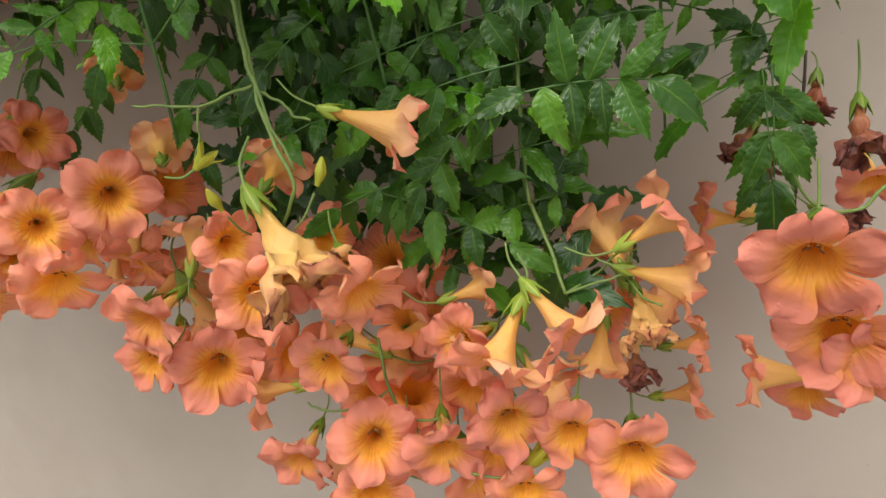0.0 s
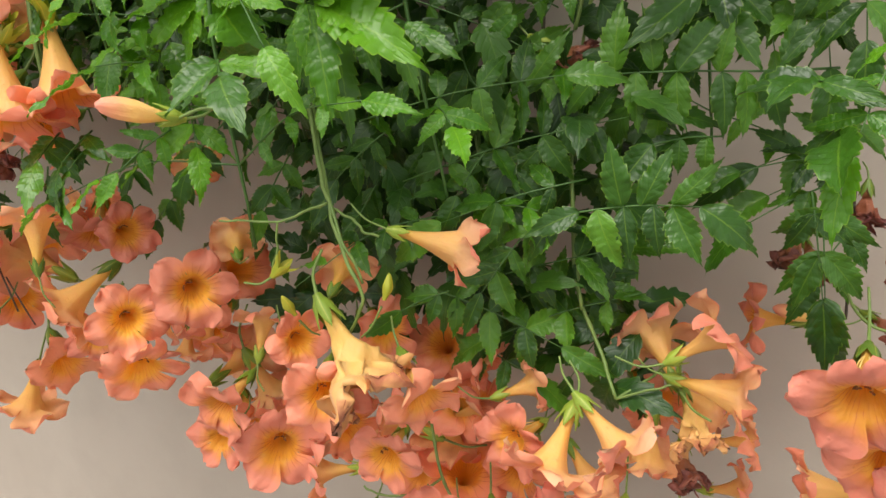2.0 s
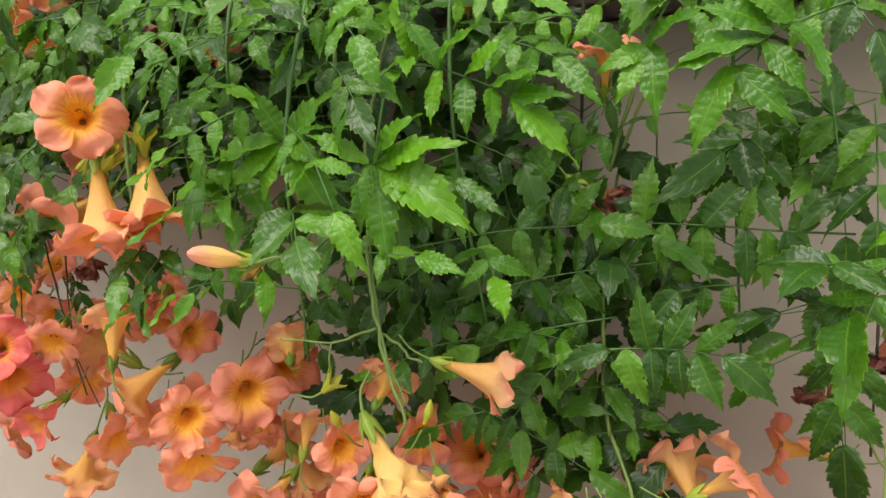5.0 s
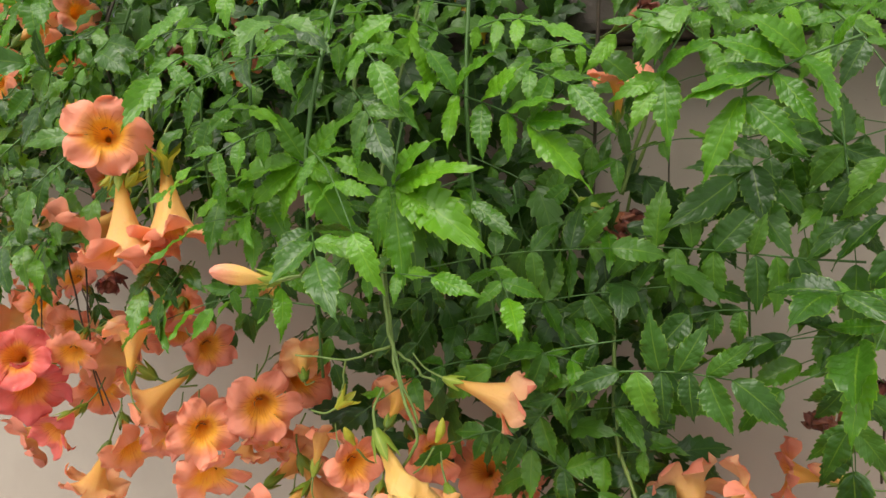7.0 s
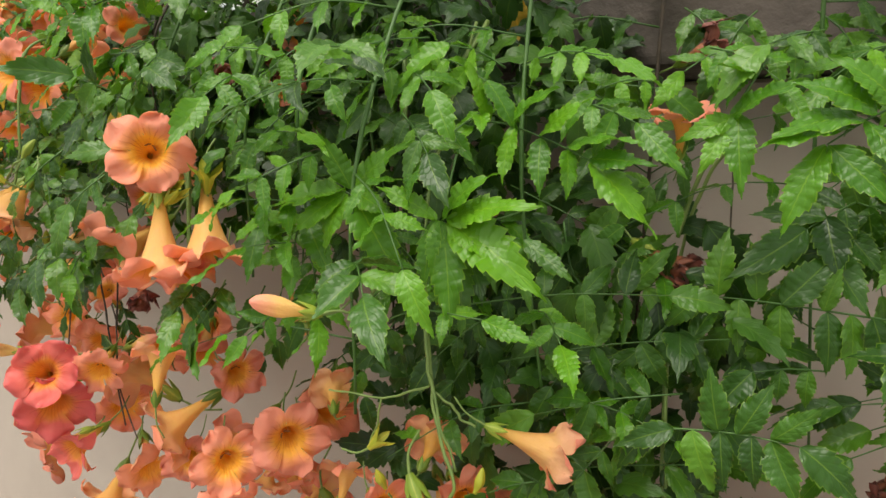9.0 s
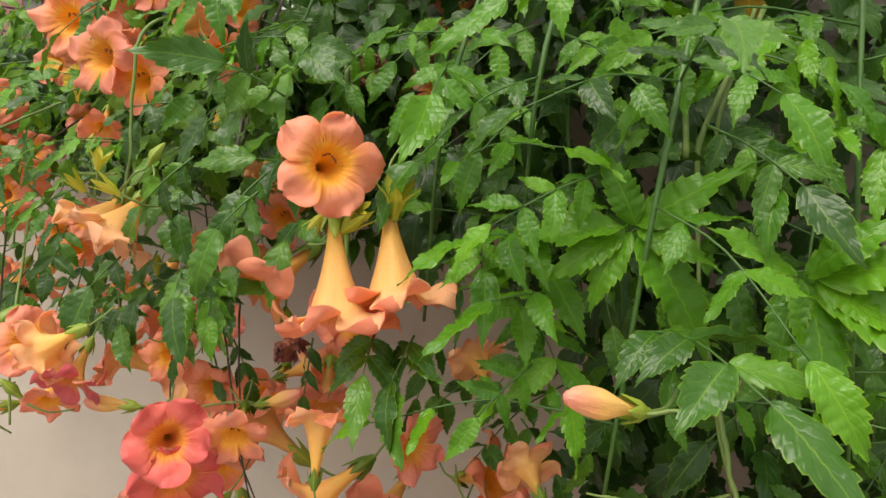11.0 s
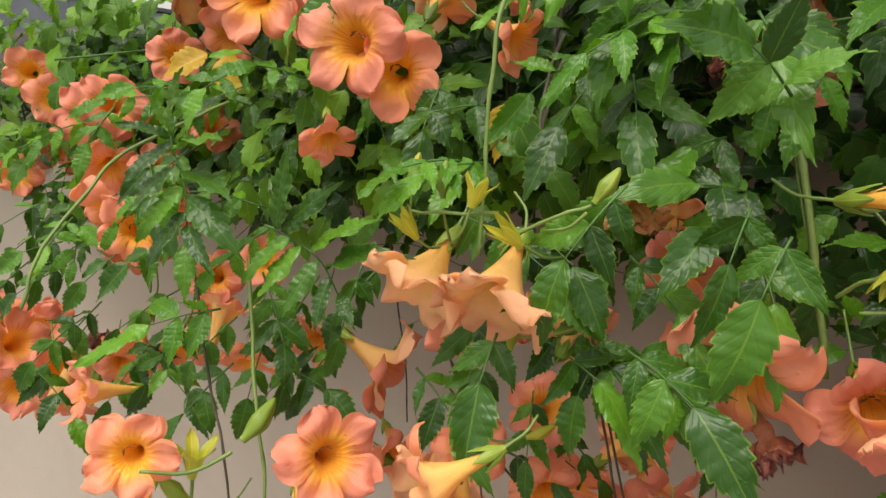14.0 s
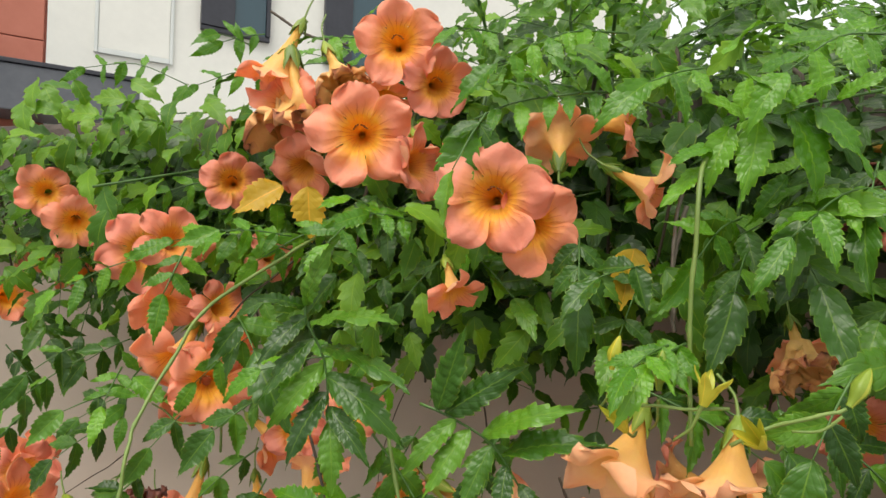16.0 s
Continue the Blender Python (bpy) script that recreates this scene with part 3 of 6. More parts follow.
def spray(base, tip, normal, pairs, seed, young=False, sag=0.05, size=1.0, droop=0.45, spread=62):
    """A single feathered leaf with its own leaf stalk."""
    rng = random.Random(seed)
    pairs = max(pairs, min(5, round((Vector(tip) - Vector(base)).length * 0.75 / 0.030)))
    root = tagged(empty("vine_leaf_spray", base), "fresh bright green feathered leaf with toothed leaflets" if young else "deep green feathered leaf with toothed glossy leaflets", "leaf", "feathered leaves of the vine")
    compound_leaf(root, base, tip, normal, pairs, rng, young, sag, size, droop, spread)
    return root


def fan(stalk, leaflets, normal, seed, pool, lean=0.25):
    """A feathered leaf whose leaflets each reach from their base on the stalk to a tip of their own."""
    rng = random.Random(seed)
    base = Vector(stalk[0])
    root = tagged(empty("vine_leaf_spray", base), ("deep green feathered leaf with toothed glossy leaflets", "fresh bright green feathered leaf with toothed leaflets", "green feathered leaf with narrow wavy toothed leaflets")[pool], "leaf", "feathered leaves of the vine")
    pts = curve([Vector(p) - base for p in stalk], 4)
    v, f = tube(pts, [0.0009 - 0.0004 * i / (len(pts) - 1) for i in range(len(pts))], 5)
    leaf = child("leaf", mesh_of("rachis", v, f, [RACHIS]), root)
    for a, b in leaflets:
        a, b = Vector(a) - base, Vector(b) - base
        near = min(pts, key=lambda p: (p - a).length)
        a = near.lerp(a, 0.4)
        n = Vector(normal) + Vector([rng.uniform(-lean, lean) for _ in range(3)])
        child("leaflet", rng.choice((LEAFLETS, YOUNG, NARROW)[pool]), leaf, Matrix.Translation(a) @ frame_of(b - a, n) @ Matrix.Rotation(rng.uniform(-0.3, 0.3), 4, "Y") @ Matrix.Scale((b - a).length / 0.048, 4))
    return root


def twig(points, r0=0.0016, r1=0.001, material=None, name="flower_stalk", label="thin branching green flower stalk of the vine"):
    base = Vector(points[0])
    rng = random.Random(round(base.x * 9000 + base.z * 5000))
    slim = 0.6 if material == STEM_DARK else 0.8
    pts = [p - base for p in curve(points, 3)]
    pts = pts[:1] + [p + Vector([rng.uniform(-0.0007, 0.0007) for _ in range(3)]) for p in pts[1:-1]] + pts[-1:]
    ob = new(name, stem_mesh(pts, r0 * slim, r1 * slim, material or STEM, steps=3))
    ob.location = base
    return tagged(ob, label, "stalk")


def yellow_leaf(x, y, z, dx, dy, dz):
    ob = new("yellowed_leaf", YELLOWED[0])
    ob.matrix_basis = Matrix.Translation((x, y, z)) @ frame_of(Vector((dx, dy, dz)), Vector((0.2, -0.8, 0.4))) @ Matrix.Scale(0.85, 4)
    return tagged(ob, "single yellowed leaf fading among the green ones", "leaf", "yellowed leaves")

# ---- the wall, its cap, the ground and the building behind ----
WALL = pose(0, 0.56, 0, 0, 0, -7.0)
wall_front = thing("wall_front", block(-8.0, 4.0, 0.0, 0.22, -0.05, 1.738, 0.004, 1), PLASTER, WALL)
tagged(wall_front, "beige plastered garden wall, slightly stained", "wall", kind="structure")
cap = empty("wall_cap")
cap.matrix_basis = WALL
tagged(cap, "dark weathered capstones along the wall top", "wall cap", kind="structure")
for i in range(13):
    r = random.Random(i)
    x0 = -8.0 + i * 0.92
    part("capstone", block(x0 + 0.004, x0 + 0.916, -0.055 + r.uniform(-0.006, 0.006), 0.28, 1.740, 1.83 + r.uniform(-0.004, 0.004), 0.008), CAPSTONE, cap)
bm = bmesh.new()
bmesh.ops.create_grid(bm, x_segments=40, y_segments=40, size=120)
tagged(thing("ground", bm, GROUND), "grey paved ground in front of the wall", "ground", kind="structure")

house = tagged(empty("apartment_building", (0, 0, 0)), "white rendered building with terracotta cladding and a dark flat canopy", "building")
house.matrix_basis = pose(-0.65, 0, 0, 0, 0, 42)
part("wall", block(-0.188, 6.0, 4.9, 5.2, 0, 6.2), WHITE, house, "white rendered wall")
clad = part("cladding", block(-4.0, -0.19, 4.93, 5.2, 0, 6.2), TERRACOTTA, house, "terracotta panel cladding")
for i in range(5):
    for j in range(3):
        part("panel", block(-3.8 + 1.2 * j + 0.004 * (j + 1), -2.604 + 1.2 * j, 4.9, 4.929, 2.55 + 0.42 * i, 2.964 + 0.42 * i, 0.004, 1), TERRACOTTA, clad)
canopy = part("canopy", block(-1.07, 0.346, 4.5, 4.898, 2.42, 2.70, 0.01), SLATE, house, "dark grey metal canopy")
part("canopy_edge", block(-1.08, 0.352, 4.488, 4.9, 2.702, 2.73, 0.005), FRAME, canopy)
part("end_cap", block(0.348, 0.366, 4.49, 4.9, 2.45, 2.70, 0.003), TRIM, canopy, "pale metal end strip")
for x0, x1, z0, z1, nm in ((0.765, 1.276, 3.25, 4.6, "window"), (1.72, 2.3, 3.18, 4.6, "window")):
    win = part(nm, block(x0, x1, 4.86, 4.898, z0, z0 + 0.035, 0.004), FRAME, house, "dark framed window")
    part("frame", block(x0, x0 + 0.24, 4.85, 4.898, z0 + 0.037, z1, 0.004), FRAME, win)
    part("frame", block(x1 - 0.03, x1, 4.85, 4.898, z0 + 0.037, z1, 0.004), FRAME, win)
    part("frame", block(x0 + 0.242, x1 - 0.032, 4.85, 4.898, z1 - 0.04, z1, 0.004), FRAME, win)
    part("pane", block(x0 + 0.242, x1 - 0.032, 4.875, 4.89, z0 + 0.037, z1 - 0.042), GLASS, win, "blue-green window glass")
panel = part("wall_panel", block(0.11, 0.56, 4.885, 4.899, 2.99, 4.5, 0.003), WHITE, house)
for x0, x1, z0, z1 in ((0.085, 0.108, 2.95, 4.5), (0.562, 0.585, 2.95, 4.5), (0.11, 0.56, 2.95, 2.988)):
    part("moulding", block(x0, x1, 4.878, 4.899, z0, z1, 0.004), TRIM, panel, "pale moulding")
pier = tagged(empty("brick_pier"), "brown brick pier beside the dark canopy", "pier")
pier.matrix_basis = pose(-0.65, 0, 0, 0, 0, 42)
part("mortar", block(-2.6, -1.092, 4.51, 4.9, 0, 4.5), GROUND, pier, "grey mortar")
brick_mesh = bpy.data.meshes.new("brick")
bm = block(0, 0.212, 0, 0.02, 0, 0.066, 0.004, 1)
bm.to_mesh(brick_mesh)
bm.free()
brick_mesh.materials.append(BRICK)
for i in range(22):
    for j in range(6):
        child("brick", brick_mesh, pier, Matrix.Translation((-1.302 - 0.222 * j - (0.11 if i % 2 else 0), 4.493, 1.9 + i * 0.076)))

# ---- flowers, buds, leaves and stalks, from the first bush to the last ----
flower("open", -0.375, 0.339, 1.469, 0.93, -0.36, -0.02, 0.61, 32, 0)
flower("open", -0.348, 0.303, 1.415, 0.77, -0.63, 0.07, 0.69, 45, 0)
flower("open", -0.315, 0.332, 1.430, 0.71, -0.70, -0.00, 0.80, 67, 0)
flower("open", -0.351, 0.312, 1.374, 0.59, -0.60, -0.53, 0.80, 3, 0)
flower("pale", -0.294, 0.322, 1.345, -0.07, -0.95, -0.31, 0.78, 59, 9)
flower("pale", -0.288, 0.374, 1.393, -0.08, 0.50, 0.86, 0.63, 31, 0)
flower("pale", -0.346, 0.372, 1.376, -0.09, -0.58, -0.81, 0.66, 6, 0)
flower("open", -0.319, 0.345, 1.302, 0.03, -0.99, -0.11, 0.64, 20, 0)
flower("open", -0.274, 0.359, 1.295, 0.46, -0.89, 0.08, 0.92, 14, 0)
flower("open", -0.229, 0.330, 1.401, 0.79, -0.61, 0.09, 0.60, 47, 0)
flower("open", -0.194, 0.300, 1.379, 0.37, -0.90, -0.23, 0.76, 60, 0)
flower("wilt", -0.169, 0.298, 1.400, 0.55, -0.14, -0.82, 1.01, 31, 0)
flower("pale", -0.129, 0.302, 1.384, 0.62, -0.55, -0.56, 0.73, 48, 9)
flower("open", -0.167, 0.327, 1.323, -0.04, -0.98, -0.17, 0.70, 69, 0)
flower("pale", -0.239, 0.360, 1.279, -0.93, -0.36, -0.02, 0.70, 13, 0)
flower("open", -0.145, 0.343, 1.260, 0.34, -0.89, 0.31, 0.82, 31, 0)
flower("pale", -0.204, 0.345, 1.234, -0.03, -0.93, -0.36, 0.73, 1, 0)
flower("open", -0.096, 0.345, 1.258, 0.32, -0.89, -0.33, 0.73, 27, 0)
flower("open", -0.153, 0.350, 1.211, 0.34, -0.93, 0.12, 0.84, 52, 0)
flower("pale", -0.057, 0.325, 1.338, -0.31, -0.54, -0.78, 0.85, 35, 9)
flower("pale", -0.016, 0.310, 1.365, 0.71, -0.32, -0.63, 0.74, 23, 9)
flower("open", -0.052, 0.345, 1.285, 0.26, -0.96, -0.12, 0.74, 49, 0)
flower("open", -0.013, 0.350, 1.278, -0.01, -0.99, -0.15, 0.71, 20, 0)
flower("open", 0.025, 0.345, 1.269, 0.02, -1.00, -0.05, 0.87, 9, 0)
flower("open", -0.087, 0.360, 1.330, -0.48, -0.88, -0.01, 0.71, 17, 0)
flower("pale", -0.080, 0.390, 1.357, 0.86, 0.47, 0.21, 0.60, 56, 0)
flower("pale", -0.145, 0.430, 1.313, 0.22, -0.56, 0.80, 0.86, 16, 0)
flower("pale", -0.147, 0.440, 1.245, 0.21, -0.53, 0.82, 1.09, 16, 0)
flower("pale", -0.188, 0.440, 1.236, -0.01, -0.95, 0.32, 0.75, 0, 0)
flower("pale", 0.037, 0.365, 1.416, 0.82, 0.10, 0.56, 0.71, 0, 9)
flower("pale", 0.002, 0.410, 1.393, -0.35, 0.81, 0.47, 0.82, 26, 0)
flower("open", 0.074, 0.479, 1.389, -1.00, 0.04, -0.03, 0.70, 27, 0)
flower("bell", 0.047, 0.371, 1.375, 0.98, -0.00, -0.20, 0.61, 21, 9)
flower("pale", 0.036, 0.430, 1.335, 0.65, 0.30, -0.69, 0.72, 21, 0)
flower("pale", 0.074, 0.460, 1.297, 0.97, -0.06, 0.22, 0.60, 37, 0)
flower("pale", 0.072, 0.465, 1.252, 0.95, -0.11, 0.28, 0.63, 40, 0)
flower("wilt", 0.028, 0.380, 1.342, 0.26, -0.57, -0.78, 0.60, 25, 0)
flower("dead", 0.026, 0.390, 1.307, 0.18, -0.63, -0.76, 0.60, 69, 0)
flower("open", 0.095, 0.304, 1.410, -0.25, -0.90, -0.36, 0.84, 26, 0)
flower("open", 0.120, 0.330, 1.365, -0.21, -0.93, -0.29, 0.85, 23, 0)
flower("open", 0.136, 0.330, 1.351, -0.14, -0.98, -0.15, 0.67, 25, 0)
flower("bell", 0.095, 0.370, 1.320, -0.97, 0.19, -0.13, 0.60, 49, 0)
flower("open", 0.124, 0.380, 1.304, -0.18, -0.84, -0.50, 0.60, 38, 0)
flower("dead", 0.090, 0.460, 1.446, -0.48, -0.41, -0.77, 0.60, 2, 0)
flower("dead", 0.104, 0.460, 1.439, 0.31, -0.59, -0.75, 0.60, 46, 0)
flower("dead", 0.147, 0.420, 1.454, -0.01, -0.51, -0.86, 0.76, 53, 0)
flower("open", 0.168, 0.450, 1.423, 0.14, -0.70, -0.70, 0.60, 21, 0)
flower("dead", 0.136, 0.480, 1.472, -0.08, -0.26, -0.96, 0.60, 18, 0)
flower("dead", 0.157, 0.460, 1.393, 0.59, -0.76, -0.27, 0.67, 33, 0)
bud("bud", 0.113, 0.460, 1.397, -0.95, 0.27, 0.18, 0.63, 8)
flower("bell", -0.115, 0.325, 1.472, 0.87, 0.39, -0.31, 0.61, 42, 9)
flower("open", -0.205, 0.356, 1.445, -0.12, 0.93, 0.35, 0.60, 38, 0)
flower("pale", -0.364, 0.410, 1.510, -0.60, 0.70, 0.39, 0.60, 0, 0)
flower("pale", -0.310, 0.380, 1.455, -0.58, 0.76, 0.28, 0.60, 43, 0)
flower("open", -0.195, 0.400, 1.385, 0.70, -0.70, -0.15, 0.75, 8, 0)
flower("pale", -0.119, 0.410, 1.363, 0.82, -0.26, -0.51, 0.60, 39, 0)
flower("open", -0.043, 0.360, 1.223, 0.16, -0.94, -0.29, 0.74, 45, 0)
flower("open", -0.071, 0.400, 1.225, 0.45, -0.88, 0.13, 0.66, 39, 0)
flower("open", -0.122, 0.370, 1.236, 0.50, -0.86, -0.11, 0.63, 61, 0)
flower("pale", -0.333, 0.400, 1.285, 0.57, -0.64, -0.52, 0.73, 40, 0)
flower("pale", -0.393, 0.400, 1.346, -0.04, -0.40, -0.92, 0.60, 23, 0)
flower("open", -0.448, 0.360, 1.371, 0.53, -0.84, -0.12, 0.62, 61, 0)
bud("green", -0.152, 0.304, 1.443, 0.32, 0.21, 0.92, 0.60, 60)
bud("star", -0.226, 0.310, 1.456, 0.65, 0.27, 0.71, 0.76, 22)
bud("green", -0.217, 0.310, 1.426, -0.36, -0.32, 0.88, 0.62, 7)
bud("star", -0.039, 0.360, 1.247, 0.68, 0.38, 0.63, 0.88, 32)
flower("open", -0.418, 0.287, 1.640, 0.76, -0.65, 0.07, 0.81, 0, 0)
flower("bell", -0.408, 0.291, 1.556, 0.24, -0.16, -0.97, 0.96, 2, 11)
flower("bell", -0.385, 0.315, 1.570, 0.24, -0.12, -0.96, 0.92, 45, 10)
flower("open", -0.422, 0.325, 1.545, 0.00, -0.95, -0.33, 0.73, 51, 0)
flower("pale", -0.524, 0.371, 1.436, -0.90, -0.09, 0.42, 1.00, 2, 0)
flower("pale", -0.452, 0.345, 1.406, -0.57, -0.58, -0.58, 0.99, 70, 0)
flower("red", -0.515, 0.272, 1.459, 0.72, -0.62, 0.32, 0.75, 53, 0)
flower("red", -0.520, 0.285, 1.428, 0.80, -0.50, -0.34, 0.85, 46, 0)
flower("red", -0.517, 0.300, 1.385, 0.04, -0.93, -0.35, 0.68, 48, 0)
flower("pale", -0.612, 0.340, 1.345, -0.45, -0.78, -0.43, 0.81, 1, 0)
flower("open", -0.583, 0.400, 1.382, 0.85, -0.37, -0.37, 0.86, 57, 0)
flower("open", -0.430, 0.470, 1.772, 0.80, -0.59, 0.07, 0.66, 5, 0)
flower("open", -0.440, 0.460, 1.715, 0.11, -0.86, 0.50, 0.60, 23, 0)
flower("dead", -0.459, 0.470, 1.734, 0.77, -0.31, 0.56, 0.88, 25, 0)
flower("open", -0.062, 0.411, 1.684, 0.06, -0.44, 0.90, 0.61, 15, 9)
flower("dead", -0.063, 0.429, 1.582, 0.85, -0.16, -0.50, 0.84, 31, 0)
flower("dead", -0.054, 0.450, 1.739, 0.77, -0.54, 0.35, 0.73, 59, 0)
bud("bud", -0.235, 0.245, 1.552, -0.72, -0.68, 0.15, 0.69, 44)
flower("open", -0.779, 0.262, 1.480, 0.47, -0.86, 0.22, 0.65, 65, 0)
flower("pale", -0.802, 0.289, 1.422, 0.13, -0.61, -0.78, 0.67, 45, 0)
flower("bell", -0.820, 0.300, 1.388, -0.49, -0.85, -0.20, 0.84, 67, 0)
flower("open", -0.669, 0.279, 1.494, 0.66, -0.67, 0.35, 0.70, 32, 0)
flower("pale", -0.603, 0.250, 1.507, -0.80, -0.25, -0.50, 0.66, 59, 9)
flower("red", -0.592, 0.260, 1.485, 0.22, -0.59, -0.78, 0.60, 13, 0)
flower("open", -0.707, 0.320, 1.429, 0.50, -0.51, -0.70, 0.60, 47, 0)
flower("open", -0.616, 0.360, 1.478, 0.21, -0.93, 0.32, 0.60, 37, 0)
flower("open", -0.575, 0.370, 1.506, 0.19, -0.71, 0.67, 0.60, 4, 0)
flower("pale", -0.568, 0.360, 1.459, 0.35, -0.90, -0.24, 0.63, 55, 0)
flower("pale", -0.516, 0.450, 1.468, 0.13, -0.94, 0.31, 0.60, 11, 0)
flower("open", -0.486, 0.300, 1.460, 0.45, -0.77, -0.44, 0.60, 26, 0)
bud("bud", -0.571, 0.290, 1.463, -0.88, -0.47, 0.02, 0.64, 43)
bud("bud", -0.491, 0.330, 1.472, 0.92, 0.14, 0.35, 0.65, 65)
flower("bell", -0.428, 0.310, 1.480, -0.19, 0.28, 0.94, 0.60, 46, 0)
flower("limp", -0.589, 0.288, 1.587, -0.22, -0.50, -0.84, 0.78, 18, 9)
flower("limp", -0.632, 0.305, 1.587, -0.35, -0.50, -0.80, 0.78, 43, 0)
flower("pale", -0.482, 0.315, 1.557, -0.30, -0.72, -0.60, 1.0, 35, 9)
flower("dead", -0.464, 0.320, 1.524, 0.41, -0.28, -0.87, 0.60, 69, 0)
flower("pale", -0.559, 0.340, 1.562, 0.09, 0.94, 0.32, 0.60, 11, 0)
flower("pale", -0.625, 0.360, 1.544, -0.08, -0.65, -0.76, 0.60, 39, 0)
flower("bell", -0.909, 0.350, 1.468, -0.52, -0.85, 0.08, 0.63, 40, 0)
flower("dead", -0.486, 0.430, 1.721, 0.23, -0.97, -0.08, 0.80, 10, 0)
bud("star", -0.636, 0.290, 1.612, -0.41, -0.52, 0.75, 0.69, 19)
bud("star", -0.601, 0.280, 1.631, 0.28, -0.03, 0.96, 0.74, 39)
bud("green", -0.620, 0.290, 1.628, -0.04, -0.19, 0.98, 0.67, 61)
bud("star", -0.582, 0.275, 1.613, -0.54, -0.65, 0.54, 0.72, 20)
bud("green", -0.548, 0.275, 1.630, 0.54, 0.08, 0.84, 0.68, 6)
bud("green", -0.640, 0.300, 1.634, 0.09, -0.12, 0.99, 0.60, 10)
bud("star", -0.431, 0.300, 1.608, -0.41, -0.43, -0.81, 0.60, 68)
bud("star", -0.406, 0.300, 1.616, 0.65, -0.57, 0.51, 0.60, 51)
bud("star", -0.389, 0.315, 1.620, 0.20, -0.24, 0.95, 0.94, 4)
bud("star", -0.411, 0.301, 1.606, 0.74, 0.06, 0.67, 0.85, 30)
bud("green", -0.722, 0.280, 1.492, 0.40, 0.68, 0.62, 1.02, 44)
bud("star", -0.753, 0.280, 1.473, 0.14, -0.04, 0.99, 0.93, 32)
bud("green", -0.763, 0.290, 1.444, -0.55, -0.55, 0.63, 0.90, 58)
bud("green", -0.743, 0.290, 1.428, -0.38, -0.12, 0.92, 0.89, 53)
bud("green", -0.695, 0.290, 1.441, -0.60, -0.38, 0.71, 0.78, 18)
bud("green", -0.588, 0.320, 1.551, -0.01, -0.15, 0.99, 0.60, 7)
bud("green", -0.565, 0.310, 1.565, 0.89, 0.17, 0.41, 0.68, 4)
bud("green", -0.578, 0.330, 1.502, 0.91, 0.23, 0.34, 0.62, 63)
flower("open", -0.705, 0.355, 1.719, 0.05, -1.00, -0.04, 0.90, 10, 0)
flower("open", -0.683, 0.374, 1.704, 0.19, -0.96, -0.20, 0.78, 42, 0)
flower("open", -0.798, 0.387, 1.762, 0.31, -0.94, -0.16, 0.91, 30, 0)
flower("open", -0.787, 0.430, 1.837, 0.26, -0.95, -0.16, 0.84, 26, 0)
flower("open", -0.760, 0.445, 1.810, 0.40, -0.88, -0.24, 0.73, 16, 0)
flower("pale", -0.766, 0.410, 1.746, 0.89, -0.46, 0.07, 0.70, 16, 9)
flower("wilt", -0.874, 0.447, 1.790, 0.14, -0.11, -0.98, 1.12, 52, 0)
flower("bell", -0.891, 0.450, 1.822, -0.34, -0.18, -0.92, 0.75, 13, 0)
flower("pale", -0.862, 0.440, 1.745, -0.11, -0.81, -0.57, 0.72, 21, 0)
flower("wilt", -0.839, 0.450, 1.817, 0.47, -0.24, -0.85, 0.72, 55, 0)
flower("pale", -0.805, 0.460, 1.806, 0.16, -0.36, -0.92, 0.62, 47, 0)
flower("pale", -0.669, 0.410, 1.764, -0.01, 0.72, 0.70, 0.72, 19, 0)
flower("open", -0.625, 0.426, 1.777, 0.97, -0.22, 0.06, 0.63, 7, 9)
flower("pale", -0.613, 0.395, 1.730, 0.85, -0.22, -0.47, 0.63, 53, 9)
flower("pale", -0.730, 0.375, 1.662, 0.35, -0.45, -0.82, 0.52, 37, 0)
flower("open", -1.216, 0.530, 1.623, 0.86, -0.50, -0.04, 0.66, 66, 0)
flower("open", -0.981, 0.420, 1.678, 0.38, -0.92, 0.01, 0.84, 58, 0)
flower("pale", -0.950, 0.410, 1.687, 0.73, -0.62, 0.28, 0.73, 62, 0)
flower("pale", -0.962, 0.420, 1.637, 0.60, -0.59, -0.54, 0.67, 40, 0)
flower("open", -0.904, 0.390, 1.588, 0.61, -0.79, 0.09, 0.76, 61, 0)
flower("pale", -0.938, 0.400, 1.599, 0.01, -0.76, -0.65, 0.84, 35, 0)
flower("open", -0.921, 0.430, 1.637, 0.85, -0.45, 0.26, 0.61, 37, 0)
flower("open", -1.211, 0.550, 1.438, 0.67, -0.71, 0.19, 0.91, 60, 0)
flower("pale", -1.217, 0.570, 1.455, 0.46, -0.04, 0.88, 0.71, 51, 0)
flower("pale", -0.934, 0.420, 1.481, 0.05, -0.53, -0.85, 0.80, 18, 0)
flower("open", -0.878, 0.420, 1.492, 0.46, -0.62, -0.63, 0.60, 14, 0)
flower("dead", -0.988, 0.440, 1.468, 0.06, 0.30, 0.95, 0.83, 48, 0)
flower("open", -0.852, 0.420, 1.552, 0.39, -0.89, 0.23, 0.60, 68, 0)
flower("open", -0.808, 0.420, 1.570, 0.54, -0.82, 0.20, 0.60, 22, 0)
flower("pale", -0.905, 0.480, 1.677, 0.77, -0.60, 0.22, 0.60, 63, 0)
flower("pale", -1.206, 0.620, 1.646, 0.37, -0.38, -0.85, 0.78, 43, 0)
flower("pale", -1.289, 0.640, 1.657, 0.68, -0.13, -0.72, 0.82, 23, 0)
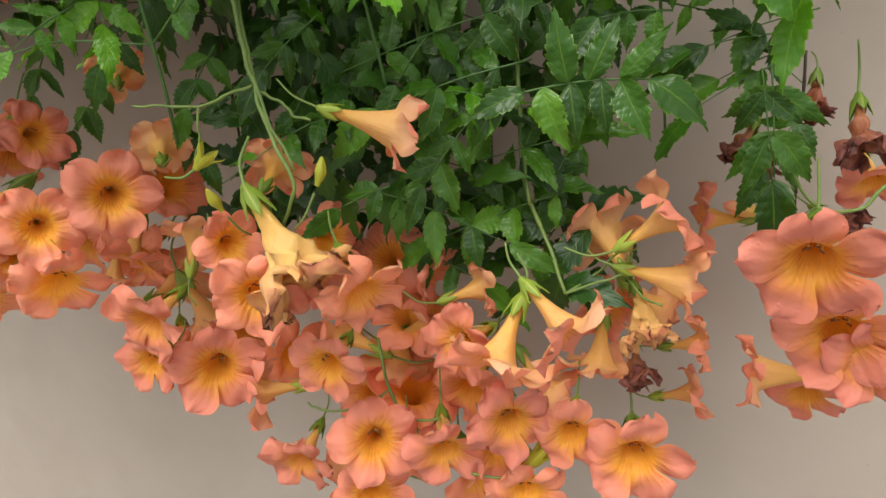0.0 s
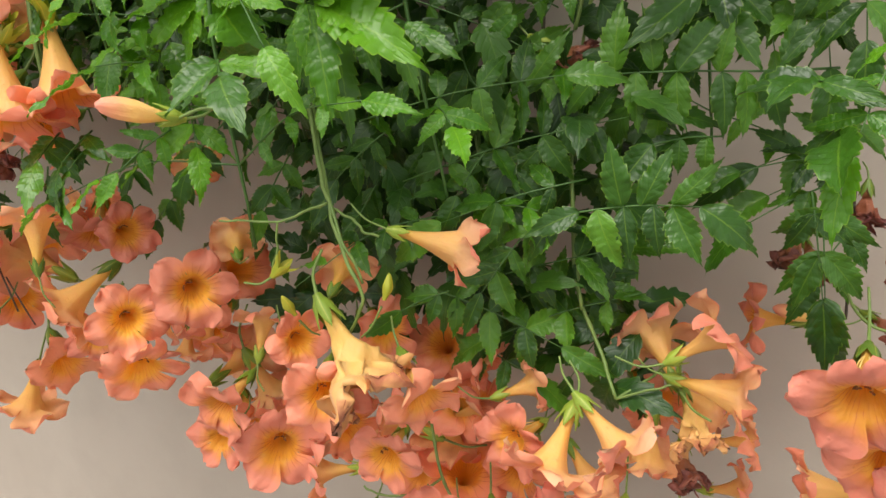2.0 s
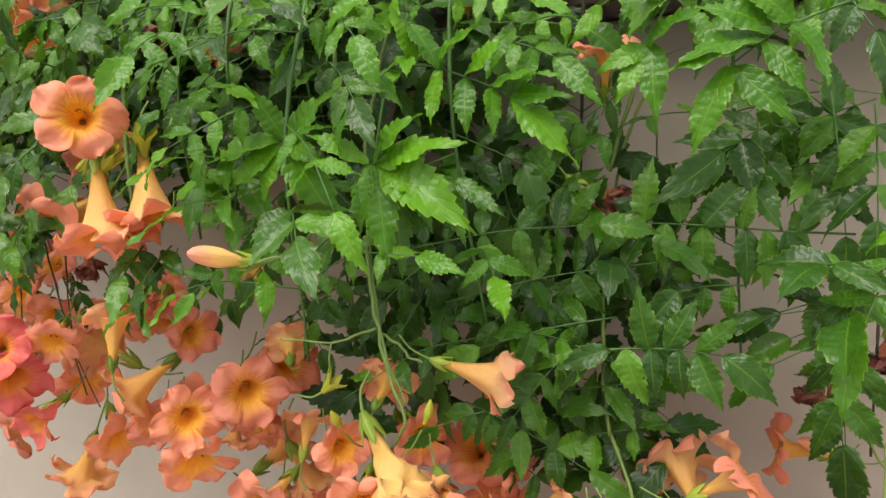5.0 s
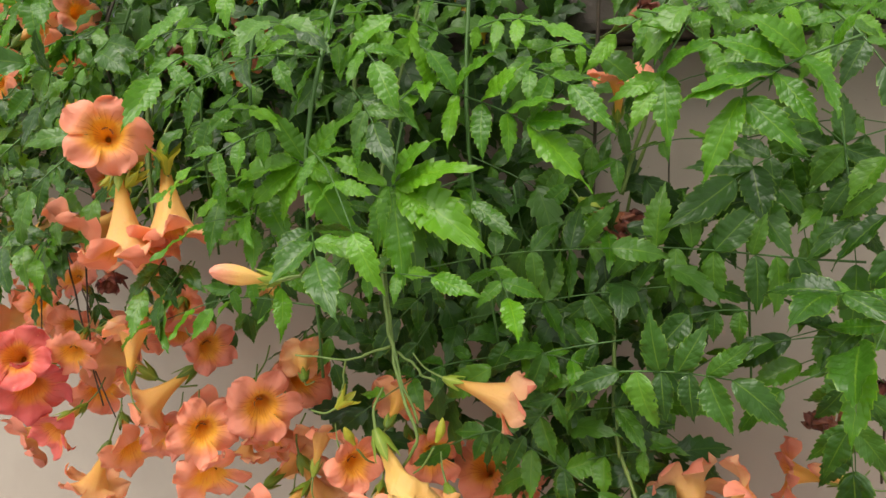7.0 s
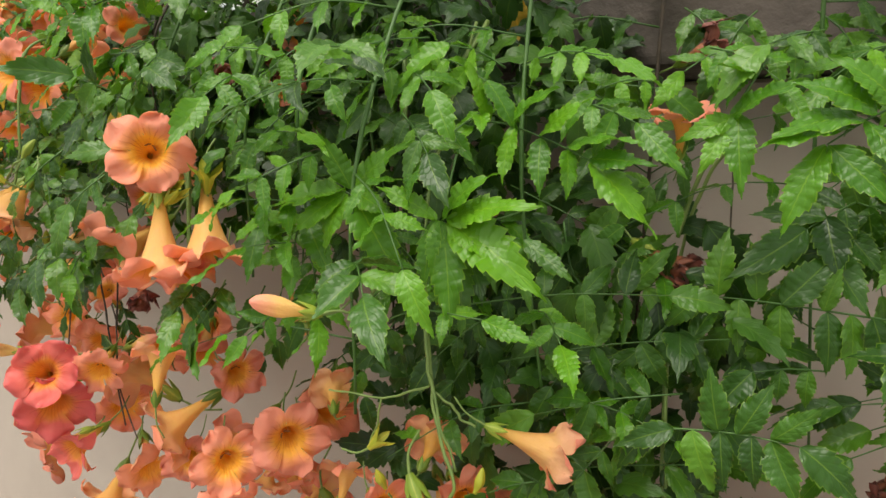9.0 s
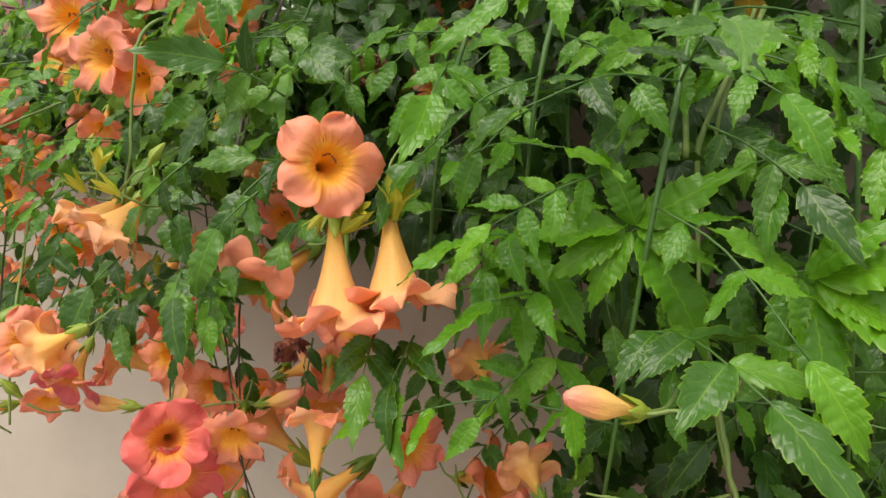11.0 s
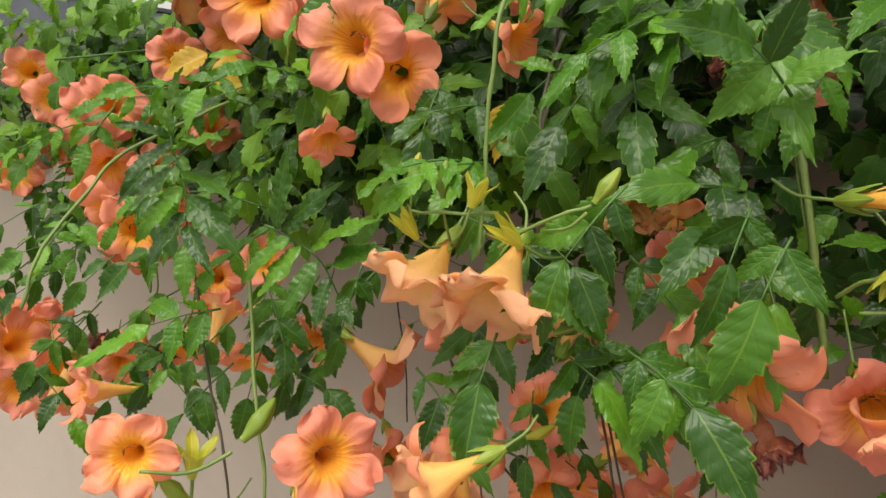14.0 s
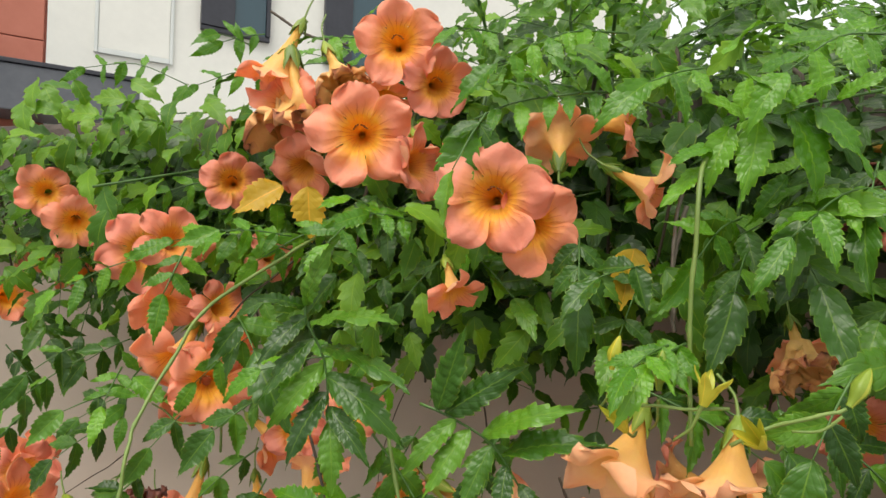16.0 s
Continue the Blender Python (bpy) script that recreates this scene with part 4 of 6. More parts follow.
flower("bell", -0.827, 0.400, 1.531, 0.13, 0.35, 0.93, 0.60, 11, 0)
flower("open", -0.507, 0.360, 1.601, 0.03, -0.93, -0.36, 0.60, 62, 0)
bud("bud", -1.192, 0.600, 1.762, 0.21, -0.22, 0.95, 0.60, 34)
bud("bud", -1.135, 0.600, 1.747, 0.54, -0.75, 0.38, 0.60, 65)
bud("bud", -0.975, 0.520, 1.774, 0.28, -0.23, 0.93, 0.60, 70)
spray((-0.072, 0.380, 1.482), (-0.108, 0.360, 1.433), (0.18, -0.90, 0.40), 3, 172, False, 0.04, 0.92, 0.45, 62)
spray((-0.179, 0.380, 1.537), (-0.208, 0.360, 1.507), (0.42, -0.87, 0.28), 3, 173, False, 0.04, 0.84, 0.45, 62)
spray((-0.296, 0.310, 1.544), (-0.313, 0.280, 1.520), (0.62, -0.66, 0.42), 3, 175, True, 0.04, 0.84, 0.4, 62)
spray((-0.130, 0.360, 1.433), (-0.161, 0.350, 1.420), (0.31, -0.80, 0.52), 2, 176, False, 0.04, 0.92, 0.45, 62)
spray((-0.265, 0.300, 1.648), (-0.308, 0.260, 1.617), (0.12, -0.88, 0.45), 3, 178, True, 0.04, 0.85, 0.28, 62)
spray((-0.451, 0.360, 1.725), (-0.347, 0.320, 1.719), (0.44, -0.80, 0.41), 3, 183, True, 0.04, 0.74, 0.28, 62)
spray((-0.530, 0.290, 1.566), (-0.503, 0.260, 1.554), (-0.05, -0.80, 0.60), 2, 187, False, 0.04, 0.92, 0.5, 62)
spray((-0.589, 0.290, 1.566), (-0.591, 0.270, 1.547), (0.16, -0.85, 0.50), 2, 188, False, 0.04, 0.88, 0.6, 62)
spray((-0.472, 0.310, 1.681), (-0.493, 0.280, 1.695), (-0.17, -0.98, 0.04), 2, 189, False, 0.04, 1.09, 0.3, 62)
spray((-0.536, 0.300, 1.639), (-0.559, 0.280, 1.605), (0.01, -0.96, 0.27), 2, 190, False, 0.04, 0.92, 0.5, 62)
spray((-0.483, 0.310, 1.632), (-0.492, 0.290, 1.608), (-0.16, -0.94, 0.30), 2, 191, False, 0.04, 0.97, 0.5, 62)
spray((-0.470, 0.290, 1.621), (-0.482, 0.270, 1.597), (-0.21, -0.95, 0.23), 1, 192, False, 0.04, 0.97, 0.6, 62)
spray((-0.712, 0.360, 1.770), (-0.726, 0.330, 1.732), (-0.08, -1.00, -0.02), 1, 195, False, 0.04, 0.84, 0.5, 62)
spray((-0.790, 0.370, 1.708), (-0.801, 0.340, 1.689), (0.26, -0.85, 0.46), 2, 196, True, 0.04, 0.84, 0.28, 62)
spray((-0.944, 0.500, 1.863), (-0.954, 0.470, 1.862), (0.41, -0.88, 0.23), 2, 197, True, 0.04, 0.76, 0.3, 62)
spray((-0.615, 0.300, 1.647), (-0.634, 0.270, 1.641), (-0.18, -0.77, 0.61), 2, 198, True, 0.04, 0.80, 0.28, 62)
twig([(-0.213, 0.340, 1.557), (-0.201, 0.325, 1.525), (-0.193, 0.320, 1.497), (-0.180, 0.310, 1.470), (-0.166, 0.304, 1.443), (-0.179, 0.310, 1.418)], 0.00195, 0.00128, STEM)
twig([(-0.195, 0.322, 1.497), (-0.208, 0.315, 1.492), (-0.224, 0.310, 1.486), (-0.242, 0.305, 1.488), (-0.259, 0.300, 1.488)], 0.00120, 0.00080, STEM)
twig([(-0.193, 0.322, 1.494), (-0.179, 0.322, 1.488), (-0.171, 0.322, 1.480), (-0.161, 0.322, 1.477)], 0.00120, 0.00112, STEM)
twig([(-0.224, 0.310, 1.486), (-0.226, 0.310, 1.470), (-0.231, 0.310, 1.454)], 0.00090, 0.00080, STEM)
twig([(-0.060, 0.420, 1.550), (-0.055, 0.410, 1.480), (-0.050, 0.400, 1.426), (-0.036, 0.390, 1.395), (-0.021, 0.370, 1.364)], 0.00210, 0.00160, STEM)
twig([(-0.129, 0.430, 1.556), (-0.122, 0.420, 1.496), (-0.113, 0.410, 1.451)], 0.00165, 0.00144, STEM)
twig([(0.129, 0.485, 1.506), (0.132, 0.485, 1.445), (0.133, 0.480, 1.393)], 0.00165, 0.00144, STEM_DARK)
twig([(0.156, 0.400, 1.429), (0.142, 0.400, 1.414), (0.123, 0.410, 1.416), (0.117, 0.440, 1.432)], 0.00135, 0.00112, STEM)
twig([(-0.161, 0.400, 1.309), (-0.143, 0.370, 1.284), (-0.123, 0.360, 1.269), (-0.103, 0.360, 1.272)], 0.00150, 0.00112, STEM)
twig([(-0.143, 0.370, 1.284), (-0.161, 0.360, 1.274), (-0.192, 0.360, 1.268), (-0.203, 0.360, 1.273)], 0.00113, 0.00096, STEM)
twig([(-0.021, 0.370, 1.364), (-0.005, 0.380, 1.373), (0.013, 0.370, 1.395)], 0.00113, 0.00096, STEM)
twig([(-0.021, 0.370, 1.364), (-0.001, 0.370, 1.373), (0.017, 0.370, 1.379)], 0.00113, 0.00096, STEM)
twig([(-0.212, 0.400, 1.752), (-0.221, 0.390, 1.700), (-0.225, 0.375, 1.652), (-0.224, 0.360, 1.606), (-0.214, 0.345, 1.565), (-0.200, 0.330, 1.516), (-0.186, 0.315, 1.485), (-0.167, 0.308, 1.451)], 0.00165, 0.00120, STEM)
twig([(-0.197, 0.260, 1.575), (-0.202, 0.250, 1.564), (-0.210, 0.247, 1.556), (-0.218, 0.245, 1.556), (-0.233, 0.245, 1.551)], 0.00127, 0.00104, STEM)
twig([(-0.046, 0.450, 1.664), (-0.054, 0.450, 1.634), (-0.061, 0.450, 1.602)], 0.00225, 0.00192, STEM)
twig([(-0.030, 0.440, 1.667), (-0.026, 0.430, 1.614), (-0.021, 0.420, 1.566)], 0.00120, 0.00096, STEM_DARK)
twig([(-0.060, 0.410, 1.560), (-0.053, 0.400, 1.479), (-0.046, 0.390, 1.416)], 0.00180, 0.00144, STEM)
twig([(-0.131, 0.420, 1.568), (-0.119, 0.410, 1.490)], 0.00150, 0.00144, STEM)
twig([(-0.643, 0.380, 1.512), (-0.591, 0.370, 1.459), (-0.547, 0.360, 1.426), (-0.503, 0.350, 1.380)], 0.00135, 0.00096, STEM_DARK)
twig([(-0.249, 0.360, 1.736), (-0.242, 0.350, 1.698), (-0.235, 0.340, 1.659)], 0.00225, 0.00192, STEM)
twig([(-0.549, 0.340, 1.562), (-0.536, 0.340, 1.500), (-0.521, 0.340, 1.443), (-0.506, 0.340, 1.395)], 0.00135, 0.00112, STEM_DARK)
twig([(-0.591, 0.285, 1.623), (-0.613, 0.285, 1.621), (-0.636, 0.290, 1.621)], 0.00113, 0.00096, STEM)
twig([(-0.590, 0.285, 1.607), (-0.573, 0.280, 1.619), (-0.557, 0.275, 1.626), (-0.549, 0.275, 1.629)], 0.00120, 0.00104, STEM)
twig([(-0.587, 0.420, 1.738), (-0.595, 0.410, 1.702), (-0.595, 0.400, 1.649)], 0.00150, 0.00144, STEM_GREY)
twig([(-0.808, 0.340, 1.578), (-0.777, 0.320, 1.512), (-0.748, 0.300, 1.468), (-0.739, 0.295, 1.435)], 0.00150, 0.00112, STEM_DARK)
twig([(-0.757, 0.330, 1.583), (-0.737, 0.310, 1.520), (-0.718, 0.295, 1.469), (-0.709, 0.290, 1.416)], 0.00150, 0.00112, STEM)
twig([(-0.769, 0.500, 1.606), (-0.801, 0.520, 1.548), (-0.820, 0.540, 1.492), (-0.826, 0.550, 1.426)], 0.00090, 0.00064, STEM_DARK, "dry_tendril", "thin dry dark tendril hanging beside the wall")
twig([(-0.635, 0.370, 1.526), (-0.614, 0.360, 1.482), (-0.601, 0.350, 1.437)], 0.00135, 0.00104, STEM_DARK)
twig([(-0.544, 0.360, 1.531), (-0.533, 0.350, 1.498), (-0.519, 0.340, 1.452)], 0.00135, 0.00104, STEM_DARK)
twig([(-0.571, 0.290, 1.463), (-0.566, 0.310, 1.456), (-0.547, 0.330, 1.457), (-0.510, 0.330, 1.469), (-0.491, 0.330, 1.472)], 0.00113, 0.00096, STEM)
twig([(-0.477, 0.380, 1.731), (-0.461, 0.370, 1.683), (-0.455, 0.360, 1.644), (-0.443, 0.350, 1.593)], 0.00097, 0.00080, STEM)
twig([(-0.444, 0.320, 1.595), (-0.435, 0.305, 1.606), (-0.421, 0.300, 1.610), (-0.406, 0.300, 1.617)], 0.00120, 0.00104, STEM)
twig([(-0.867, 0.450, 1.678), (-0.898, 0.430, 1.646), (-0.919, 0.420, 1.618)], 0.00150, 0.00112, STEM_DARK)
twig([(-0.889, 0.400, 1.619), (-0.899, 0.400, 1.578), (-0.899, 0.400, 1.537)], 0.00135, 0.00112, STEM)
twig([(-0.902, 0.400, 1.559), (-0.931, 0.400, 1.555), (-0.945, 0.400, 1.564), (-0.955, 0.400, 1.567)], 0.00105, 0.00080, STEM)
twig([(-0.966, 0.390, 1.534), (-1.016, 0.420, 1.502), (-1.070, 0.450, 1.469)], 0.00082, 0.00064, STEM_DARK)
twig([(-1.052, 0.750, 1.993), (-0.998, 0.740, 1.958), (-0.944, 0.720, 1.939), (-0.908, 0.700, 1.921)], 0.00300, 0.00240, STEM_DARK)
spray((-0.824, 0.420, 1.706), (-0.876, 0.400, 1.675), (0.59, -0.75, 0.29), 3, 236, True, 0.04, 0.80, 0.5, 62)
spray((-0.855, 0.400, 1.639), (-0.902, 0.370, 1.593), (0.62, -0.67, 0.40), 3, 237, True, 0.04, 0.80, 0.7, 62)
spray((-0.978, 0.460, 1.706), (-1.055, 0.440, 1.669), (0.67, -0.67, 0.32), 3, 238, True, 0.04, 0.80, 0.9, 62)
spray((-0.762, 0.380, 1.607), (-0.791, 0.340, 1.572), (0.54, -0.71, 0.46), 3, 239, True, 0.04, 0.80, 0.5, 62)
spray((-1.064, 0.460, 1.584), (-1.123, 0.440, 1.537), (0.69, -0.54, 0.48), 3, 240, False, 0.04, 0.80, 0.7, 62)
spray((-1.138, 0.500, 1.664), (-1.216, 0.480, 1.620), (0.71, -0.58, 0.39), 3, 241, True, 0.04, 0.80, 0.9, 62)
spray((-0.781, 0.380, 1.567), (-0.730, 0.330, 1.533), (0.54, -0.65, 0.53), 3, 242, False, 0.04, 0.80, 0.5, 62)
spray((-0.870, 0.400, 1.543), (-0.900, 0.370, 1.513), (0.60, -0.58, 0.55), 3, 243, False, 0.04, 0.80, 0.7, 62)
spray((-1.122, 0.470, 1.536), (-1.157, 0.450, 1.489), (0.69, -0.49, 0.53), 3, 244, False, 0.04, 0.80, 0.9, 62)
spray((-0.758, 0.420, 1.563), (-0.776, 0.410, 1.525), (0.48, -0.70, 0.53), 3, 245, False, 0.04, 0.80, 0.5, 62)
spray((-0.744, 0.420, 1.684), (-0.770, 0.400, 1.651), (0.51, -0.80, 0.32), 3, 246, False, 0.04, 0.80, 0.7, 62)
spray((-1.068, 0.500, 1.750), (-1.139, 0.480, 1.722), (0.70, -0.66, 0.28), 3, 247, True, 0.04, 0.80, 0.9, 62)
spray((-0.942, 0.480, 1.742), (-1.010, 0.460, 1.722), (0.64, -0.72, 0.27), 3, 248, True, 0.04, 0.80, 0.5, 62)
spray((-1.275, 0.600, 1.592), (-1.189, 0.580, 1.562), (0.61, -0.58, 0.54), 3, 249, False, 0.04, 0.80, 0.7, 62)
spray((-1.289, 0.600, 1.559), (-1.230, 0.580, 1.522), (0.61, -0.55, 0.57), 3, 250, False, 0.04, 0.80, 0.9, 62)
spray((-1.013, 0.450, 1.604), (-1.038, 0.430, 1.587), (0.51, -0.64, 0.57), 3, 251, False, 0.04, 0.80, 0.5, 62)
spray((-0.991, 0.430, 1.568), (-1.024, 0.410, 1.548), (0.49, -0.60, 0.63), 3, 252, False, 0.04, 0.80, 0.7, 62)
spray((-1.072, 0.500, 1.656), (-1.032, 0.480, 1.619), (0.54, -0.68, 0.49), 3, 253, False, 0.04, 0.80, 0.9, 62)
spray((-0.865, 0.400, 1.652), (-0.873, 0.370, 1.624), (0.37, -0.77, 0.52), 3, 254, False, 0.04, 0.80, 0.5, 62)
spray((-1.189, 0.600, 1.655), (-1.142, 0.580, 1.614), (0.57, -0.67, 0.48), 3, 255, False, 0.04, 0.80, 0.7, 62)
spray((-0.856, 0.380, 1.586), (-0.881, 0.360, 1.566), (0.35, -0.68, 0.64), 3, 260, False, 0.04, 0.80, 0.5, 62)
spray((-0.308, 0.380, 1.547), (-0.329, 0.360, 1.515), (0.59, -0.73, 0.36), 3, 263, False, 0.04, 0.80, 0.5, 62)
spray((-0.377, 0.370, 1.536), (-0.381, 0.350, 1.495), (0.66, -0.65, 0.39), 3, 264, False, 0.04, 0.80, 0.7, 62)
spray((-0.359, 0.400, 1.504), (-0.394, 0.390, 1.468), (0.61, -0.66, 0.44), 3, 265, False, 0.04, 0.80, 0.9, 62)
spray((-0.255, 0.380, 1.523), (-0.269, 0.360, 1.484), (0.52, -0.76, 0.40), 3, 266, False, 0.04, 0.80, 0.5, 62)
spray((-0.197, 0.410, 1.503), (-0.218, 0.390, 1.458), (0.40, -0.80, 0.44), 3, 267, False, 0.04, 0.80, 0.7, 62)
spray((-0.166, 0.420, 1.528), (-0.169, 0.400, 1.483), (0.35, -0.85, 0.39), 3, 268, False, 0.04, 0.80, 0.9, 62)
spray((-0.112, 0.400, 1.524), (-0.129, 0.380, 1.494), (0.26, -0.88, 0.39), 3, 269, False, 0.04, 0.80, 0.5, 62)
spray((-0.000, 0.420, 1.527), (-0.012, 0.400, 1.503), (0.02, -0.92, 0.39), 3, 270, False, 0.04, 0.80, 0.7, 62)
spray((0.034, 0.400, 1.530), (-0.006, 0.380, 1.527), (-0.05, -0.92, 0.38), 3, 271, False, 0.04, 0.80, 0.9, 62)
spray((-0.330, 0.420, 1.473), (-0.298, 0.410, 1.444), (0.56, -0.67, 0.49), 3, 272, False, 0.04, 0.80, 0.5, 62)
twig([(-0.589, 0.340, 1.747), (-0.601, 0.310, 1.726), (-0.604, 0.305, 1.677), (-0.604, 0.305, 1.639), (-0.603, 0.300, 1.601)], 0.00150, 0.00128, STEM)
twig([(-0.841, 0.420, 1.693), (-0.857, 0.400, 1.678), (-0.882, 0.370, 1.653), (-0.893, 0.350, 1.633), (-0.901, 0.315, 1.587), (-0.898, 0.300, 1.569), (-0.896, 0.290, 1.542)], 0.00158, 0.00136, STEM)
flower("pale", -0.380, 0.420, 1.358, 0.05, -0.93, -0.36, 0.93, 64, 0)
flower("pale", -0.352, 0.430, 1.333, 0.10, 0.99, 0.12, 0.94, 46, 0)
flower("pale", -0.298, 0.430, 1.290, 0.16, -0.73, -0.67, 0.94, 8, 0)
flower("pale", -0.256, 0.440, 1.272, 0.82, -0.50, -0.30, 0.95, 45, 0)
flower("pale", -0.202, 0.430, 1.297, -0.94, 0.19, 0.29, 0.89, 4, 0)
flower("pale", -0.222, 0.430, 1.350, 0.57, -0.56, -0.60, 0.88, 39, 0)
flower("pale", -0.166, 0.450, 1.270, -0.25, 0.01, -0.97, 0.92, 46, 0)
flower("pale", -0.124, 0.430, 1.313, 0.89, -0.09, 0.45, 0.85, 71, 0)
flower("pale", -0.096, 0.420, 1.262, -0.21, -0.93, -0.31, 0.85, 35, 0)
flower("pale", -0.038, 0.410, 1.273, 0.53, -0.05, -0.85, 0.80, 62, 0)
flower("pale", -0.162, 0.440, 1.361, 0.12, -0.78, 0.62, 0.86, 33, 0)
flower("pale", -0.321, 0.420, 1.308, 0.31, 0.26, -0.91, 0.93, 37, 0)
flower("pale", -0.436, 0.420, 1.369, -0.08, -0.86, -0.50, 0.95, 43, 0)
flower("pale", -0.348, 0.430, 1.418, 0.87, -0.34, 0.36, 0.90, 22, 0)
flower("pale", 0.001, 0.420, 1.295, -0.06, -0.18, -0.98, 0.79, 1, 0)
flower("pale", 0.008, 0.440, 1.331, 0.60, -0.74, -0.30, 0.80, 60, 0)
flower("pale", -0.196, 0.430, 1.186, -0.93, 0.37, 0.08, 0.95, 70, 0)
flower("pale", -0.089, 0.420, 1.180, 0.52, -0.71, -0.47, 0.88, 32, 0)
flower("pale", -0.563, 0.420, 1.437, 0.22, -0.88, -0.41, 0.94, 41, 0)
flower("pale", -0.659, 0.430, 1.408, -0.18, 0.97, 0.19, 1.02, 35, 0)
flower("pale", -0.507, 0.430, 1.442, 0.31, -0.55, -0.78, 0.92, 59, 0)
flower("pale", -0.709, 0.440, 1.495, 0.88, 0.02, -0.47, 1.04, 36, 0)
flower("pale", -0.744, 0.420, 1.440, -0.83, -0.39, 0.39, 1.05, 64, 0)
flower("pale", -0.566, 0.420, 1.308, 0.77, -0.36, -0.53, 0.96, 45, 0)
flower("pale", -0.632, 0.420, 1.253, -0.30, -0.19, -0.94, 1.01, 44, 0)
flower("pale", -0.517, 0.400, 1.627, -0.02, 0.79, 0.62, 0.60, 35, 0)
yellow_leaf(-0.218, 0.500, 1.800, 0.08, 0.04, -1.00)
yellow_leaf(-0.209, 0.500, 1.774, 0.27, 0.11, -0.96)
yellow_leaf(-0.853, 0.430, 1.731, 0.09, -0.08, -0.99)
yellow_leaf(-0.873, 0.430, 1.731, -0.72, -0.52, -0.47)
yellow_leaf(-0.618, 0.420, 1.693, -0.21, -0.30, -0.93)
spray((-0.598, 0.340, 1.554), (-0.609, 0.320, 1.521), (0.24, -0.82, 0.53), 2, 306, False, 0.04, 0.71, 0.5, 62)
spray((-0.579, 0.350, 1.522), (-0.577, 0.330, 1.489), (0.17, -0.78, 0.60), 2, 307, False, 0.04, 0.71, 0.7, 62)
spray((-0.540, 0.330, 1.563), (-0.551, 0.310, 1.536), (0.09, -0.85, 0.51), 2, 308, False, 0.04, 0.71, 0.9, 62)
spray((-0.523, 0.310, 1.555), (-0.495, 0.280, 1.541), (0.04, -0.84, 0.55), 2, 309, True, 0.04, 0.71, 0.5, 62)
spray((-0.481, 0.370, 1.514), (-0.478, 0.360, 1.474), (-0.09, -0.79, 0.60), 2, 310, False, 0.04, 0.71, 0.7, 62)
spray((-0.567, 0.380, 1.495), (-0.539, 0.370, 1.469), (0.11, -0.76, 0.63), 2, 311, False, 0.04, 0.71, 0.9, 62)
spray((-0.731, 0.400, 1.518), (-0.751, 0.390, 1.483), (0.43, -0.71, 0.56), 2, 312, False, 0.04, 0.71, 0.5, 62)
spray((-0.692, 0.390, 1.581), (-0.713, 0.370, 1.549), (0.40, -0.80, 0.44), 2, 313, False, 0.04, 0.71, 0.7, 62)
spray((-0.801, 0.380, 1.533), (-0.831, 0.370, 1.498), (0.50, -0.67, 0.55), 2, 314, False, 0.04, 0.71, 0.9, 62)
spray((-0.754, 0.380, 1.539), (-0.755, 0.370, 1.493), (0.43, -0.72, 0.55), 2, 315, False, 0.04, 0.71, 0.5, 62)
spray((-0.747, 0.400, 1.511), (-0.782, 0.390, 1.474), (0.39, -0.71, 0.59), 2, 316, False, 0.04, 0.71, 0.7, 62)
spray((-0.595, 0.370, 1.475), (-0.565, 0.360, 1.468), (0.09, -0.71, 0.69), 2, 317, False, 0.04, 0.71, 0.9, 62)
spray((-0.909, 0.400, 1.581), (-0.934, 0.370, 1.546), (0.62, -0.65, 0.44), 2, 318, False, 0.04, 0.71, 0.5, 62)
spray((-0.699, 0.370, 1.581), (-0.708, 0.360, 1.533), (0.37, -0.80, 0.47), 2, 319, False, 0.04, 0.71, 0.7, 62)
flower("pale", -0.770, 0.440, 1.508, -0.06, -0.89, -0.46, 0.64, 44, 0)
flower("pale", -0.529, 0.430, 1.468, 0.55, 0.79, 0.27, 0.60, 52, 0)
flower("pale", -0.840, 0.450, 1.477, 0.24, -0.60, -0.77, 0.69, 44, 0)
flower("pale", -0.885, 0.460, 1.530, 0.88, -0.24, -0.42, 0.71, 22, 0)
flower("pale", -0.591, 0.420, 1.551, -0.91, 0.33, 0.25, 0.60, 57, 0)
flower("pale", -0.696, 0.440, 1.428, 0.62, -0.62, -0.47, 0.62, 46, 0)
spray((0.107, 0.350, 1.587), (0.079, 0.310, 1.527), (-0.44, -0.72, 0.54), 3, 327, True, 0.03, 1.05, 0.1, 75)
spray((0.106, 0.420, 1.613), (0.007, 0.410, 1.595), (-0.23, -0.95, 0.20), 4, 329, False, 0.03, 1.01, 0.1, 68)
spray((-0.193, 0.370, 1.545), (-0.057, 0.370, 1.569), (0.39, -0.85, 0.35), 4, 332, False, 0.03, 0.92, 0.25, 75)
spray((-0.172, 0.390, 1.502), (-0.011, 0.390, 1.545), (0.33, -0.86, 0.38), 4, 333, False, 0.03, 1.13, 0.1, 62)
spray((-0.044, 0.380, 1.506), (-0.134, 0.360, 1.479), (0.07, -0.90, 0.43), 2, 334, False, 0.03, 1.18, 0.2, 60)
spray((-0.186, 0.430, 1.633), (-0.069, 0.420, 1.577), (0.35, -0.92, 0.16), 4, 335, False, 0.03, 1.01, 0.1, 65)
spray((-0.174, 0.400, 1.405), (-0.020, 0.390, 1.461), (0.29, -0.76, 0.58), 4, 336, False, 0.03, 1.01, 0.1, 62)
spray((-0.008, 0.400, 1.428), (-0.110, 0.390, 1.390), (-0.02, -0.83, 0.56), 3, 337, False, 0.03, 1.01, 0.1, 65)
